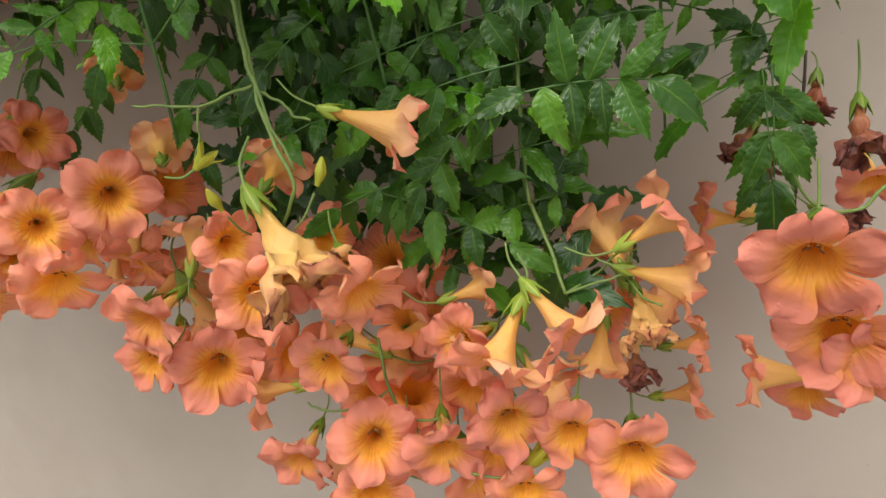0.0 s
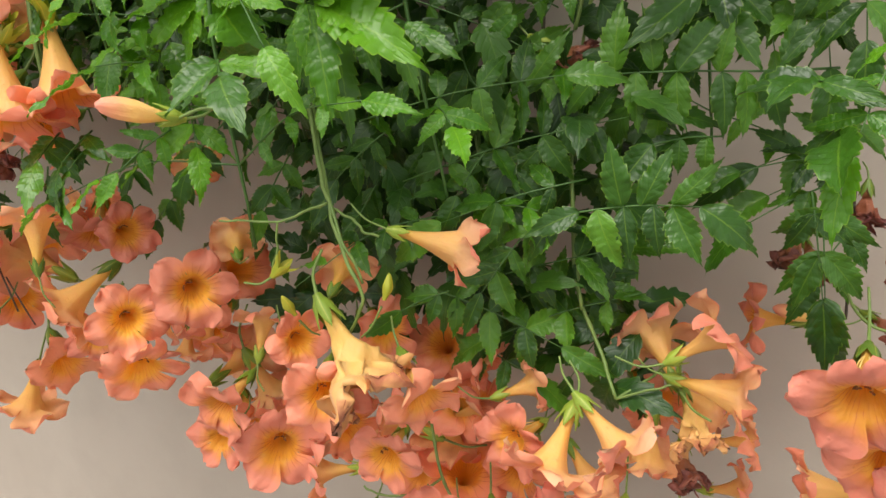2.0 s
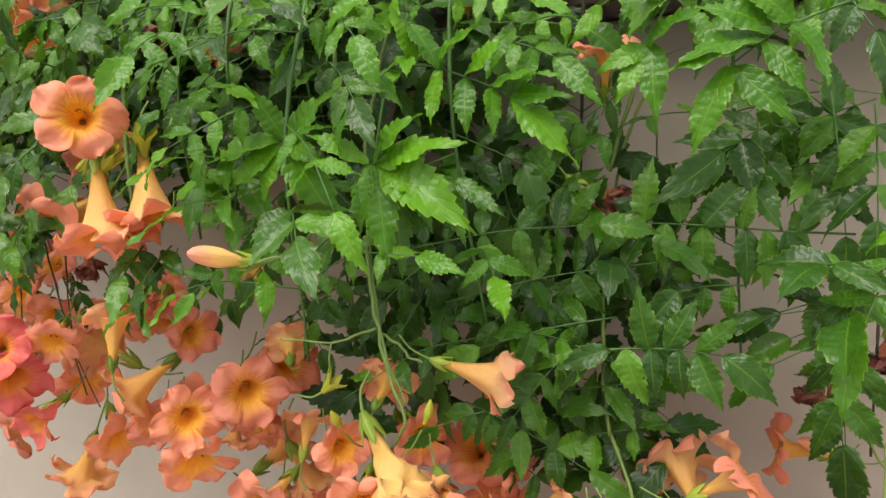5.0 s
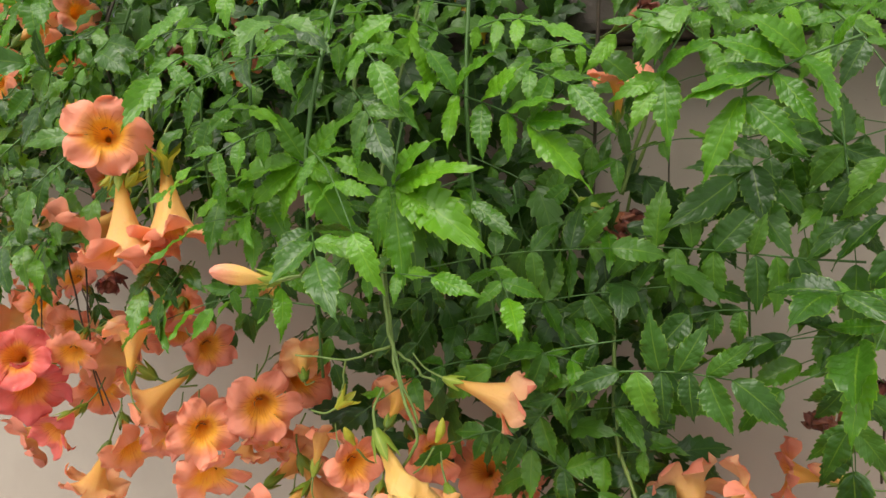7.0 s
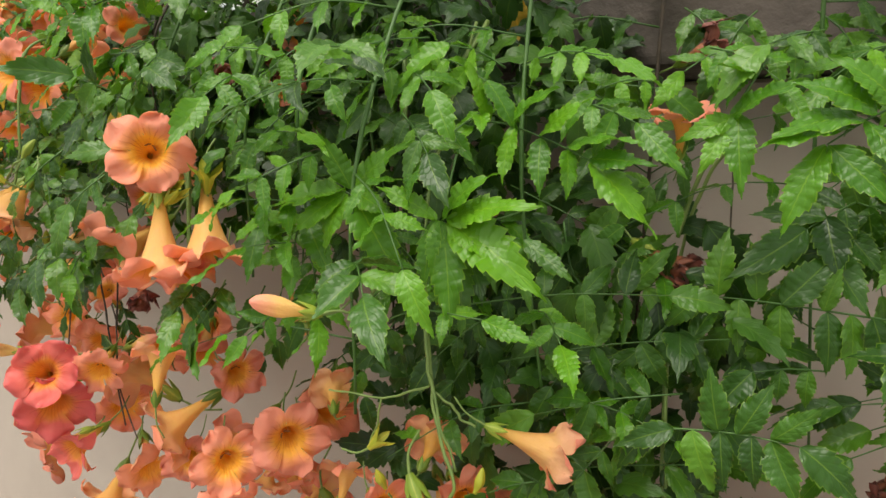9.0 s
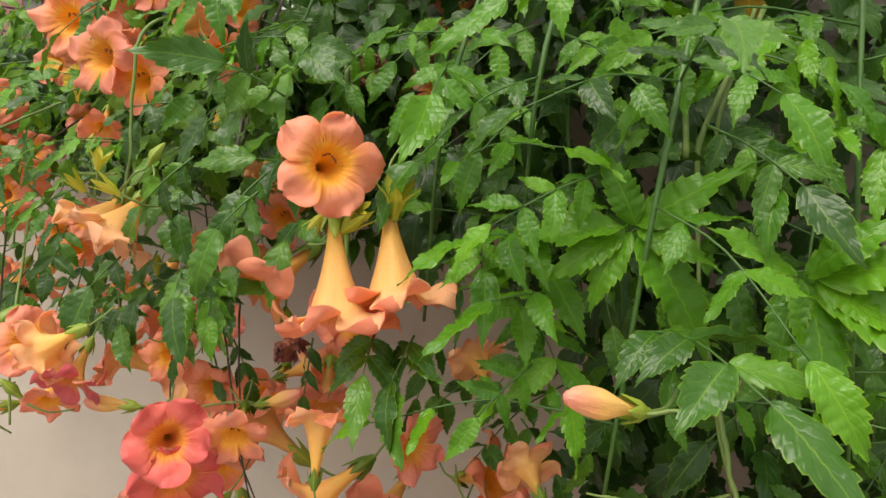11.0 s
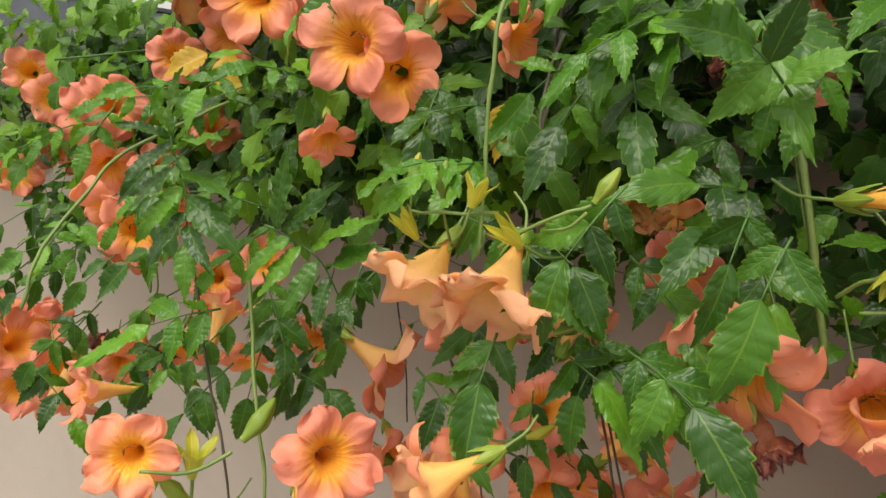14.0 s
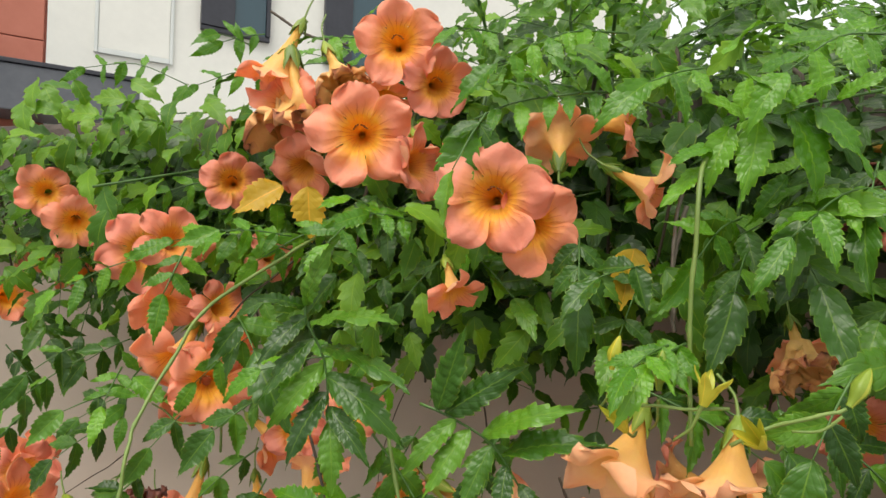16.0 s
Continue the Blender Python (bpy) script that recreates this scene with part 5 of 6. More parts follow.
spray((0.100, 0.420, 1.516), (0.047, 0.410, 1.508), (-0.24, -0.78, 0.58), 1, 338, False, 0.03, 1.01, 0, 45)
spray((0.098, 0.420, 1.499), (0.055, 0.410, 1.476), (-0.24, -0.76, 0.61), 1, 339, False, 0.03, 1.01, 0, 40)
spray((0.087, 0.410, 1.496), (0.097, 0.400, 1.430), (-0.20, -0.92, 0.34), 1, 340, False, 0.03, 1.18, 0.1, 40)
spray((-0.051, 0.440, 1.661), (-0.102, 0.430, 1.621), (0.10, -0.99, 0.11), 1, 341, False, 0.03, 1.01, 0, 60)
spray((0.102, 0.430, 1.649), (0.049, 0.420, 1.626), (-0.20, -0.95, 0.24), 3, 344, False, 0.03, 1.01, 0.1, 65)
spray((-0.051, 0.410, 1.387), (-0.021, 0.400, 1.453), (0.10, -0.84, 0.54), 2, 345, False, 0.03, 1.01, 0.1, 60)
spray((-0.155, 0.390, 1.425), (-0.058, 0.380, 1.392), (0.34, -0.82, 0.46), 3, 346, False, 0.03, 1.05, 0.1, 60)
spray((0.119, 0.430, 1.529), (0.058, 0.420, 1.510), (-0.24, -0.94, 0.23), 1, 347, False, 0.03, 1.09, 0.1, 60)
spray((0.109, 0.440, 1.508), (0.067, 0.430, 1.490), (-0.22, -0.93, 0.28), 1, 348, False, 0.03, 0.92, 0.1, 60)
spray((0.092, 0.410, 1.499), (0.098, 0.400, 1.432), (-0.20, -0.93, 0.30), 1, 349, False, 0.03, 1.26, 0.1, 60)
spray((-0.032, 0.420, 1.393), (-0.055, 0.410, 1.357), (0.06, -0.85, 0.52), 2, 350, False, 0.03, 0.92, 0.1, 60)
spray((-0.134, 0.410, 1.378), (-0.081, 0.400, 1.359), (0.28, -0.79, 0.54), 2, 351, False, 0.03, 1.01, 0.1, 60)
spray((-0.093, 0.420, 1.412), (-0.051, 0.410, 1.431), (0.20, -0.85, 0.48), 2, 352, False, 0.03, 0.92, 0.1, 60)
spray((-0.939, 0.520, 1.879), (-0.969, 0.500, 1.866), (0.39, -0.90, 0.21), 3, 353, True, 0.05, 0.84, 0.1, 60)
spray((-0.920, 0.520, 1.838), (-0.992, 0.500, 1.828), (0.35, -0.86, 0.38), 4, 354, True, 0.12, 0.84, 0.3, 65)
spray((-1.044, 0.560, 1.845), (-1.145, 0.540, 1.858), (0.44, -0.80, 0.40), 4, 355, True, 0.12, 0.84, 0.4, 65)
spray((-1.036, 0.550, 1.814), (-1.094, 0.520, 1.786), (0.44, -0.78, 0.44), 4, 356, True, 0.1, 0.84, 0.4, 65)
spray((-0.330, 0.370, 1.738), (-0.361, 0.340, 1.704), (0.29, -0.78, 0.56), 4, 365, True, 0.08, 1.01, 0.3, 66)
spray((-0.449, 0.380, 1.735), (-0.472, 0.350, 1.688), (0.58, -0.52, 0.62), 4, 366, True, 0.08, 1.01, 0.4, 66)
spray((-0.389, 0.370, 1.741), (-0.412, 0.340, 1.709), (0.11, -0.84, 0.53), 4, 377, True, 0.08, 1.01, 0.3, 66)
spray((-0.344, 0.360, 1.709), (-0.365, 0.330, 1.680), (0.32, -0.73, 0.61), 4, 378, True, 0.08, 1.01, 0.4, 66)
spray((-0.513, 0.390, 1.751), (-0.546, 0.360, 1.735), (0.56, -0.58, 0.59), 4, 379, True, 0.08, 1.01, 0.5, 66)
spray((-0.967, 0.400, 1.510), (-1.000, 0.380, 1.471), (0.62, -0.53, 0.58), 2, 380, False, 0.04, 0.92, 0.4, 62)
spray((-0.913, 0.400, 1.497), (-0.844, 0.380, 1.467), (0.57, -0.55, 0.61), 2, 381, False, 0.04, 0.92, 0.4, 62)
spray((-0.987, 0.400, 1.551), (-1.019, 0.380, 1.526), (0.65, -0.55, 0.52), 2, 382, False, 0.04, 0.92, 0.4, 62)
spray((-0.863, 0.400, 1.522), (-0.882, 0.380, 1.470), (0.54, -0.61, 0.58), 2, 383, False, 0.04, 0.92, 0.4, 62)
spray((-1.025, 0.400, 1.457), (-0.956, 0.380, 1.430), (0.64, -0.45, 0.63), 2, 384, False, 0.04, 0.92, 0.4, 62)
spray((0.064, 0.460, 1.670), (0.026, 0.440, 1.638), (-0.12, -0.98, 0.15), 3, 393, False, 0.04, 1.01, 0.2, 64)
spray((0.125, 0.460, 1.467), (0.101, 0.440, 1.433), (-0.27, -0.82, 0.51), 3, 394, False, 0.04, 1.01, 0.2, 64)
spray((-0.501, 0.360, 1.811), (-0.562, 0.320, 1.780), (-0.22, -0.79, 0.58), 4, 398, True, 0.1, 1.09, 0.35, 66)
spray((-0.503, 0.350, 1.729), (-0.560, 0.310, 1.700), (-0.31, -0.71, 0.63), 4, 399, True, 0.1, 1.01, 0.4, 66)
flower("pale", -0.903, 0.410, 1.606, 0.71, -0.61, -0.35, 0.74, 42, 0)
flower("pale", -0.933, 0.420, 1.568, 0.47, -0.57, -0.68, 0.71, 66, 0)
flower("pale", -0.881, 0.450, 1.798, -0.24, -0.93, 0.29, 0.86, 18, 0)
flower("pale", -0.769, 0.430, 1.749, 0.28, -0.48, -0.83, 0.68, 67, 0)
flower("wilt", -0.532, 0.370, 1.633, 0.01, -0.65, -0.76, 0.60, 21, 0)
spray((-0.945, 0.420, 1.673), (-1.030, 0.390, 1.646), (0.49, -0.54, 0.69), 4, 407, True, 0.1, 0.92, 0.3, 62)
spray((-0.859, 0.420, 1.683), (-0.936, 0.390, 1.687), (0.45, -0.60, 0.67), 4, 408, True, 0.1, 0.92, 0.3, 62)
spray((-0.766, 0.360, 1.614), (-0.830, 0.320, 1.616), (0.39, -0.53, 0.75), 5, 409, True, 0.1, 0.92, 0.3, 62)
flower("pale", -1.263, 0.550, 1.446, 0.67, -0.32, 0.67, 1.01, 25, 0)
flower("open", -1.257, 0.560, 1.357, 0.51, -0.80, -0.33, 1.02, 46, 0)
flower("bell", -1.017, 0.420, 1.421, 0.19, -0.43, -0.88, 0.81, 61, 0)
flower("pale", -0.956, 0.430, 1.467, 0.77, -0.60, -0.23, 0.68, 36, 0)
flower("pale", -1.126, 0.460, 1.452, 0.92, -0.19, 0.35, 0.92, 10, 0)
flower("open", -1.055, 0.450, 1.441, 0.78, -0.46, -0.42, 0.80, 53, 0)
spray((-0.971, 0.420, 1.519), (-1.008, 0.400, 1.463), (0.45, -0.55, 0.71), 4, 416, False, 0.04, 0.92, 0.3, 62)
spray((-0.890, 0.400, 1.505), (-0.920, 0.380, 1.450), (0.36, -0.56, 0.75), 4, 417, False, 0.04, 0.92, 0.3, 62)
spray((-0.766, 0.330, 1.516), (-0.786, 0.310, 1.486), (0.21, -0.59, 0.78), 4, 418, False, 0.04, 0.92, 0.3, 62)
spray((-0.643, 0.330, 1.531), (-0.612, 0.310, 1.511), (-0.03, -0.74, 0.67), 4, 419, False, 0.04, 0.92, 0.3, 62)
spray((-0.533, 0.340, 1.604), (-0.509, 0.310, 1.582), (-0.28, -0.81, 0.51), 4, 420, False, 0.04, 0.92, 0.3, 62)
spray((-0.552, 0.340, 1.558), (-0.527, 0.310, 1.540), (-0.24, -0.76, 0.61), 3, 421, False, 0.04, 0.92, 0.3, 62)
spray((-0.624, 0.340, 1.619), (-0.568, 0.310, 1.594), (0.29, -0.81, 0.51), 3, 422, False, 0.04, 0.92, 0.3, 62)
spray((-0.315, 0.340, 1.684), (-0.337, 0.310, 1.653), (-0.04, -0.78, 0.63), 3, 423, True, 0.1, 0.92, 0.3, 62)
spray((-0.438, 0.370, 1.712), (-0.461, 0.340, 1.680), (0.18, -0.79, 0.59), 3, 424, True, 0.1, 0.92, 0.3, 62)
spray((-0.563, 0.380, 1.713), (-0.593, 0.350, 1.688), (0.34, -0.72, 0.60), 3, 425, True, 0.1, 0.92, 0.3, 62)
spray((-0.373, 0.370, 1.717), (-0.397, 0.340, 1.690), (0.08, -0.82, 0.57), 3, 426, True, 0.1, 0.92, 0.3, 62)
flower("open", -1.119, 0.470, 1.726, 0.60, -0.78, -0.05, 0.66, 58, 9)
flower("open", -1.082, 0.465, 1.700, 0.65, -0.72, -0.20, 0.66, 21, 9)
flower("open", -0.932, 0.460, 1.737, 0.45, -0.87, 0.00, 0.66, 18, 9)
spray((-0.226, 0.320, 1.673), (-0.186, 0.280, 1.645), (0.02, -0.92, 0.38), 3, 181, False, 0.04, 0.85, 0.5, 62)
spray((-0.305, 0.340, 1.723), (-0.254, 0.280, 1.684), (0.22, -0.90, 0.37), 3, 184, True, 0.04, 0.81, 0.28, 62)
spray((-0.220, 0.340, 1.726), (-0.254, 0.300, 1.711), (0.04, -0.93, 0.36), 3, 185, True, 0.04, 0.81, 0.28, 62)
spray((-0.213, 0.360, 1.730), (-0.253, 0.320, 1.690), (0.17, -0.81, 0.56), 4, 359, True, 0.08, 1.01, 0.3, 66)
spray((-0.165, 0.370, 1.713), (-0.101, 0.340, 1.710), (0.38, -0.71, 0.60), 4, 360, True, 0.08, 1.01, 0.4, 66)
spray((-0.136, 0.360, 1.684), (-0.080, 0.330, 1.670), (0.04, -0.77, 0.63), 4, 362, True, 0.08, 1.01, 0.3, 66)
spray((-0.241, 0.360, 1.717), (-0.173, 0.330, 1.695), (0.46, -0.65, 0.60), 4, 363, True, 0.08, 1.01, 0.4, 66)
spray((-0.076, 0.380, 1.702), (-0.110, 0.350, 1.692), (0.35, -0.72, 0.60), 4, 367, True, 0.08, 1.01, 0.5, 66)
spray((-0.048, 0.380, 1.722), (-0.010, 0.350, 1.696), (-0.07, -0.81, 0.58), 4, 368, True, 0.08, 1.01, 0.3, 66)
spray((-0.233, 0.330, 1.702), (-0.196, 0.300, 1.684), (0.15, -0.79, 0.59), 4, 369, True, 0.08, 1.01, 0.4, 66)
spray((-0.172, 0.360, 1.709), (-0.200, 0.330, 1.718), (0.04, -0.81, 0.59), 4, 372, True, 0.08, 1.01, 0.4, 66)
spray((0.019, 0.420, 1.729), (-0.024, 0.380, 1.713), (0.03, -0.82, 0.58), 3, 385, True, 0.1, 0.97, 0.3, 66)
spray((0.057, 0.420, 1.729), (0.018, 0.380, 1.703), (-0.02, -0.82, 0.58), 3, 386, True, 0.1, 0.97, 0.3, 66)
spray((0.090, 0.420, 1.726), (0.062, 0.380, 1.697), (-0.06, -0.81, 0.58), 3, 387, True, 0.1, 0.97, 0.3, 66)
spray((-0.034, 0.420, 1.726), (-0.062, 0.380, 1.708), (0.10, -0.80, 0.59), 3, 388, True, 0.1, 0.97, 0.3, 66)
spray((-0.024, 0.470, 1.768), (-0.043, 0.440, 1.730), (0.08, -0.93, 0.35), 3, 427, False, 0.08, 1.05, 0.35, 64)
spray((0.014, 0.470, 1.765), (0.039, 0.440, 1.725), (0.03, -0.94, 0.35), 3, 428, True, 0.08, 1.05, 0.35, 64)
spray((0.060, 0.470, 1.761), (0.033, 0.440, 1.721), (-0.04, -0.93, 0.36), 3, 429, False, 0.08, 1.05, 0.35, 64)
spray((0.090, 0.470, 1.750), (0.066, 0.440, 1.716), (-0.09, -0.92, 0.38), 3, 430, True, 0.08, 1.05, 0.35, 64)
spray((-0.007, 0.470, 1.751), (0.027, 0.440, 1.714), (0.05, -0.92, 0.38), 3, 431, False, 0.08, 1.05, 0.35, 64)
spray((0.040, 0.470, 1.751), (0.072, 0.440, 1.723), (-0.02, -0.93, 0.38), 3, 432, True, 0.08, 1.05, 0.35, 64)
spray((-0.073, 0.470, 1.773), (-0.047, 0.440, 1.738), (0.15, -0.93, 0.34), 3, 433, False, 0.08, 1.05, 0.35, 64)
# the large young leaves that arch out over the bush
spray((-0.211, 0.430, 1.711), (-0.080, 0.400, 1.702), (0.1, -0.5, 0.86), 4, 511, False, 0.03, 1.05, 0.4, 72)
spray((0.012, 0.390, 1.732), (-0.018, 0.360, 1.718), (0, -0.6, 0.8), 2, 512, False, 0.03, 1.0, 0.3, 70)
spray((-0.378, 0.400, 1.727), (-0.423, 0.360, 1.735), (0.3, -0.5, 0.8), 4, 513, True, 0.05, 1.00, 0.4, 72)
spray((-0.259, 0.410, 1.732), (-0.271, 0.370, 1.728), (0.2, -0.6, 0.75), 3, 514, True, 0.03, 1.10, 0.45, 70)
spray((-0.374, 0.360, 1.657), (-0.387, 0.330, 1.647), (0.3, -0.6, 0.7), 3, 515, False, 0.03, 1.00, 0.35, 70)
spray((-0.253, 0.360, 1.671), (-0.280, 0.340, 1.686), (0.2, -0.65, 0.7), 3, 516, False, 0.03, 1.05, 0.35, 70)
spray((-0.340, 0.330, 1.604), (-0.324, 0.300, 1.591), (0.3, -0.65, 0.7), 2, 517, True, 0.02, 1.00, 0.4, 72)
spray((-0.396, 0.315, 1.543), (-0.384, 0.285, 1.526), (0.35, -0.7, 0.55), 2, 518, False, 0.02, 1.00, 0.35, 66)
spray((-0.575, 0.330, 1.558), (-0.541, 0.300, 1.547), (0.35, -0.7, 0.55), 2, 519, False, 0.02, 0.90, 0.3, 66)
spray((0.042, 0.420, 1.634), (0.016, 0.400, 1.616), (-0.1, -0.93, 0.35), 2, 520, False, 0.02, 1.15, 0.2, 64)
spray((0.045, 0.430, 1.634), (0.069, 0.410, 1.624), (-0.2, -0.93, 0.35), 2, 521, False, 0.02, 1.20, 0.2, 64)
spray((0.082, 0.420, 1.635), (0.060, 0.400, 1.651), (-0.2, -0.9, 0.4), 2, 522, False, 0.02, 1.20, 0.2, 64)
spray((0.044, 0.420, 1.623), (0.018, 0.400, 1.589), (-0.15, -0.93, 0.35), 2, 523, False, 0.02, 1.20, 0.2, 64)
spray((0.079, 0.340, 1.556), (0.058, 0.305, 1.560), (-0.3, -0.72, 0.62), 2, 524, False, 0.02, 1.05, 0.1, 70)
spray((0.083, 0.340, 1.541), (0.074, 0.310, 1.535), (-0.3, -0.75, 0.55), 1, 525, False, 0.02, 1.05, 0.4, 60)
spray((-0.074, 0.460, 1.619), (-0.099, 0.450, 1.632), (0, -0.96, 0.25), 2, 526, False, 0.02, 0.95, 0.2, 64)
spray((-0.626, 0.440, 1.843), (-0.711, 0.400, 1.812), (-0.05, -0.45, 0.88), 6, 544, True, 0.1, 1.12, 0.55, 72)
spray((-0.587, 0.375, 1.799), (-0.622, 0.345, 1.783), (-0.1, -0.6, 0.78), 2, 546, True, 0.03, 1.10, 0.4, 70)
spray((-0.570, 0.370, 1.794), (-0.555, 0.340, 1.772), (-0.2, -0.6, 0.75), 2, 547, True, 0.03, 1.15, 0.4, 70)
spray((-0.568, 0.375, 1.700), (-0.547, 0.350, 1.715), (-0.25, -0.75, 0.6), 2, 548, False, 0.03, 1.05, 0.4, 66)
spray((-0.540, 0.370, 1.702), (-0.536, 0.340, 1.678), (-0.25, -0.75, 0.6), 2, 549, False, 0.03, 1.10, 0.5, 66)
spray((-0.619, 0.360, 1.683), (-0.645, 0.340, 1.676), (-0.15, -0.8, 0.55), 2, 550, False, 0.03, 0.95, 0.6, 66)
spray((-0.605, 0.310, 1.647), (-0.626, 0.280, 1.640), (-0.2, -0.7, 0.65), 2, 551, True, 0.03, 0.80, 0.3, 70)
spray((-0.871, 0.400, 1.700), (-0.884, 0.370, 1.694), (0.3, -0.6, 0.7), 2, 552, True, 0.03, 0.80, 0.3, 70)
spray((-0.784, 0.400, 1.710), (-0.800, 0.375, 1.719), (0.15, -0.65, 0.7), 3, 553, True, 0.03, 0.80, 0.3, 70)
spray((-0.796, 0.390, 1.683), (-0.807, 0.365, 1.686), (0.15, -0.7, 0.65), 2, 554, False, 0.03, 0.85, 0.4, 70)
spray((-0.981, 0.400, 1.592), (-0.972, 0.370, 1.571), (0.4, -0.7, 0.55), 3, 555, True, 0.03, 0.75, 0.2, 70)
spray((-0.873, 0.370, 1.639), (-0.850, 0.350, 1.621), (0.3, -0.75, 0.55), 1, 556, False, 0.03, 1.20, 0.4, 60)
spray((-0.922, 0.385, 1.682), (-0.921, 0.360, 1.652), (0.4, -0.75, 0.5), 2, 557, True, 0.03, 0.75, 0.3, 66)
spray((-0.718, 0.450, 1.849), (-0.742, 0.420, 1.843), (0.0, -0.6, 0.75), 3, 558, True, 0.03, 0.90, 0.4, 70)
spray((-0.511, 0.420, 1.832), (-0.553, 0.390, 1.830), (-0.15, -0.55, 0.8), 4, 559, True, 0.05, 1.00, 0.4, 70)
spray((-1.215, 0.560, 1.618), (-1.164, 0.530, 1.583), (0.5, -0.7, 0.4), 3, 560, False, 0.03, 1.00, 0.3, 70)
spray((-1.101, 0.520, 1.654), (-1.053, 0.500, 1.636), (0.4, -0.75, 0.4), 3, 561, False, 0.03, 1.00, 0.3, 70)
spray((-0.561, 0.335, 1.553), (-0.572, 0.310, 1.573), (0.0, -0.8, 0.5), 2, 570, False, 0.03, 0.90, 0.3, 66)
spray((-0.528, 0.325, 1.560), (-0.506, 0.295, 1.548), (-0.2, -0.75, 0.55), 2, 571, False, 0.03, 1.10, 0.4, 66)
spray((-0.613, 0.340, 1.565), (-0.609, 0.320, 1.530), (0.1, -0.85, 0.4), 1, 572, False, 0.03, 1.25, 0.4, 50)
spray((-0.479, 0.345, 1.628), (-0.497, 0.320, 1.621), (-0.1, -0.75, 0.6), 2, 573, False, 0.03, 1.10, 0.3, 66)
spray((-0.472, 0.335, 1.604), (-0.469, 0.315, 1.590), (-0.2, -0.85, 0.4), 1, 574, False, 0.03, 1.20, 0.4, 55)
spray((-0.555, 0.345, 1.543), (-0.534, 0.320, 1.535), (0.0, -0.8, 0.5), 2, 575, False, 0.03, 0.85, 0.35, 66)
spray((-0.374, 0.320, 1.535), (-0.365, 0.290, 1.519), (-0.3, -0.7, 0.6), 3, 576, False, 0.03, 1.00, 0.3, 66)
spray((-0.293, 0.310, 1.610), (-0.321, 0.280, 1.611), (-0.35, -0.65, 0.65), 2, 577, True, 0.03, 1.20, 0.2, 72)
spray((-0.291, 0.300, 1.584), (-0.308, 0.270, 1.581), (-0.35, -0.65, 0.65), 2, 578, True, 0.03, 1.20, 0.3, 72)
spray((-0.769, 0.320, 1.552), (-0.795, 0.290, 1.544), (0.3, -0.7, 0.6), 2, 580, True, 0.03, 1.15, 0.35, 66)
spray((-0.779, 0.385, 1.524), (-0.783, 0.370, 1.478), (0.3, -0.85, 0.4), 3, 581, False, 0.03, 0.8, 0.3, 66)
spray((-0.770, 0.390, 1.498), (-0.724, 0.375, 1.493), (0.2, -0.85, 0.4), 2, 582, False, 0.03, 0.8, 0.3, 66)
spray((-1.042, 0.420, 1.600), (-1.063, 0.400, 1.580), (0.4, -0.7, 0.5), 3, 583, False, 0.03, 0.85, 0.4, 66)
spray((-0.992, 0.400, 1.571), (-1.011, 0.380, 1.562), (0.4, -0.7, 0.5), 3, 584, False, 0.03, 0.8, 0.5, 66)
spray((-0.851, 0.400, 1.693), (-0.888, 0.370, 1.695), (0.3, -0.6, 0.75), 3, 585, True, 0.04, 0.85, 0.3, 68)
spray((-0.765, 0.400, 1.706), (-0.785, 0.370, 1.709), (0.2, -0.6, 0.75), 3, 586, True, 0.04, 0.9, 0.35, 68)
spray((-0.655, 0.380, 1.700), (-0.655, 0.350, 1.666), (-0.05, -0.85, 0.45), 2, 587, False, 0.03, 0.95, 0.4, 60)
spray((-0.561, 0.370, 1.699), (-0.575, 0.345, 1.671), (-0.1, -0.75, 0.6), 2, 588, False, 0.03, 1.0, 0.4, 66)
spray((-0.528, 0.370, 1.743), (-0.545, 0.340, 1.718), (-0.15, -0.7, 0.65), 2, 589, False, 0.03, 1.15, 0.5, 66)
spray((-0.502, 0.360, 1.743), (-0.520, 0.330, 1.713), (-0.2, -0.75, 0.6), 2, 590, False, 0.03, 1.1, 0.5, 66)
spray((-0.483, 0.350, 1.728), (-0.476, 0.320, 1.700), (-0.25, -0.7, 0.6), 2, 591, False, 0.03, 1.25, 0.4, 66)
spray((-0.491, 0.360, 1.668), (-0.508, 0.340, 1.660), (-0.2, -0.8, 0.5), 2, 592, False, 0.03, 1.1, 0.4, 66)
spray((-0.475, 0.350, 1.639), (-0.505, 0.325, 1.642), (-0.2, -0.7, 0.65), 2, 593, False, 0.03, 1.1, 0.2, 70)
spray((-0.581, 0.330, 1.612), (-0.558, 0.310, 1.599), (-0.2, -0.8, 0.5), 2, 594, False, 0.03, 1.05, 0.4, 66)
spray((-0.372, 0.320, 1.544), (-0.368, 0.290, 1.525), (-0.35, -0.7, 0.6), 2, 595, False, 0.03, 1.1, 0.25, 66)
spray((-0.544, 0.380, 1.627), (-0.546, 0.360, 1.608), (0, -0.8, 0.5), 2, 596, False, 0.03, 0.9, 0.4, 66)
spray((-0.546, 0.345, 1.549), (-0.521, 0.320, 1.543), (-0.1, -0.8, 0.5), 2, 597, False, 0.03, 0.9, 0.45, 66)
twig([(-0.723, 0.470, 1.590), (-0.717, 0.475, 1.548), (-0.708, 0.480, 1.490), (-0.703, 0.480, 1.437)], 0.00150, 0.00100, STEM_DARK)
twig([(-0.661, 0.420, 1.537), (-0.645, 0.420, 1.502), (-0.621, 0.420, 1.448)], 0.00170, 0.00130, STEM_DARK)
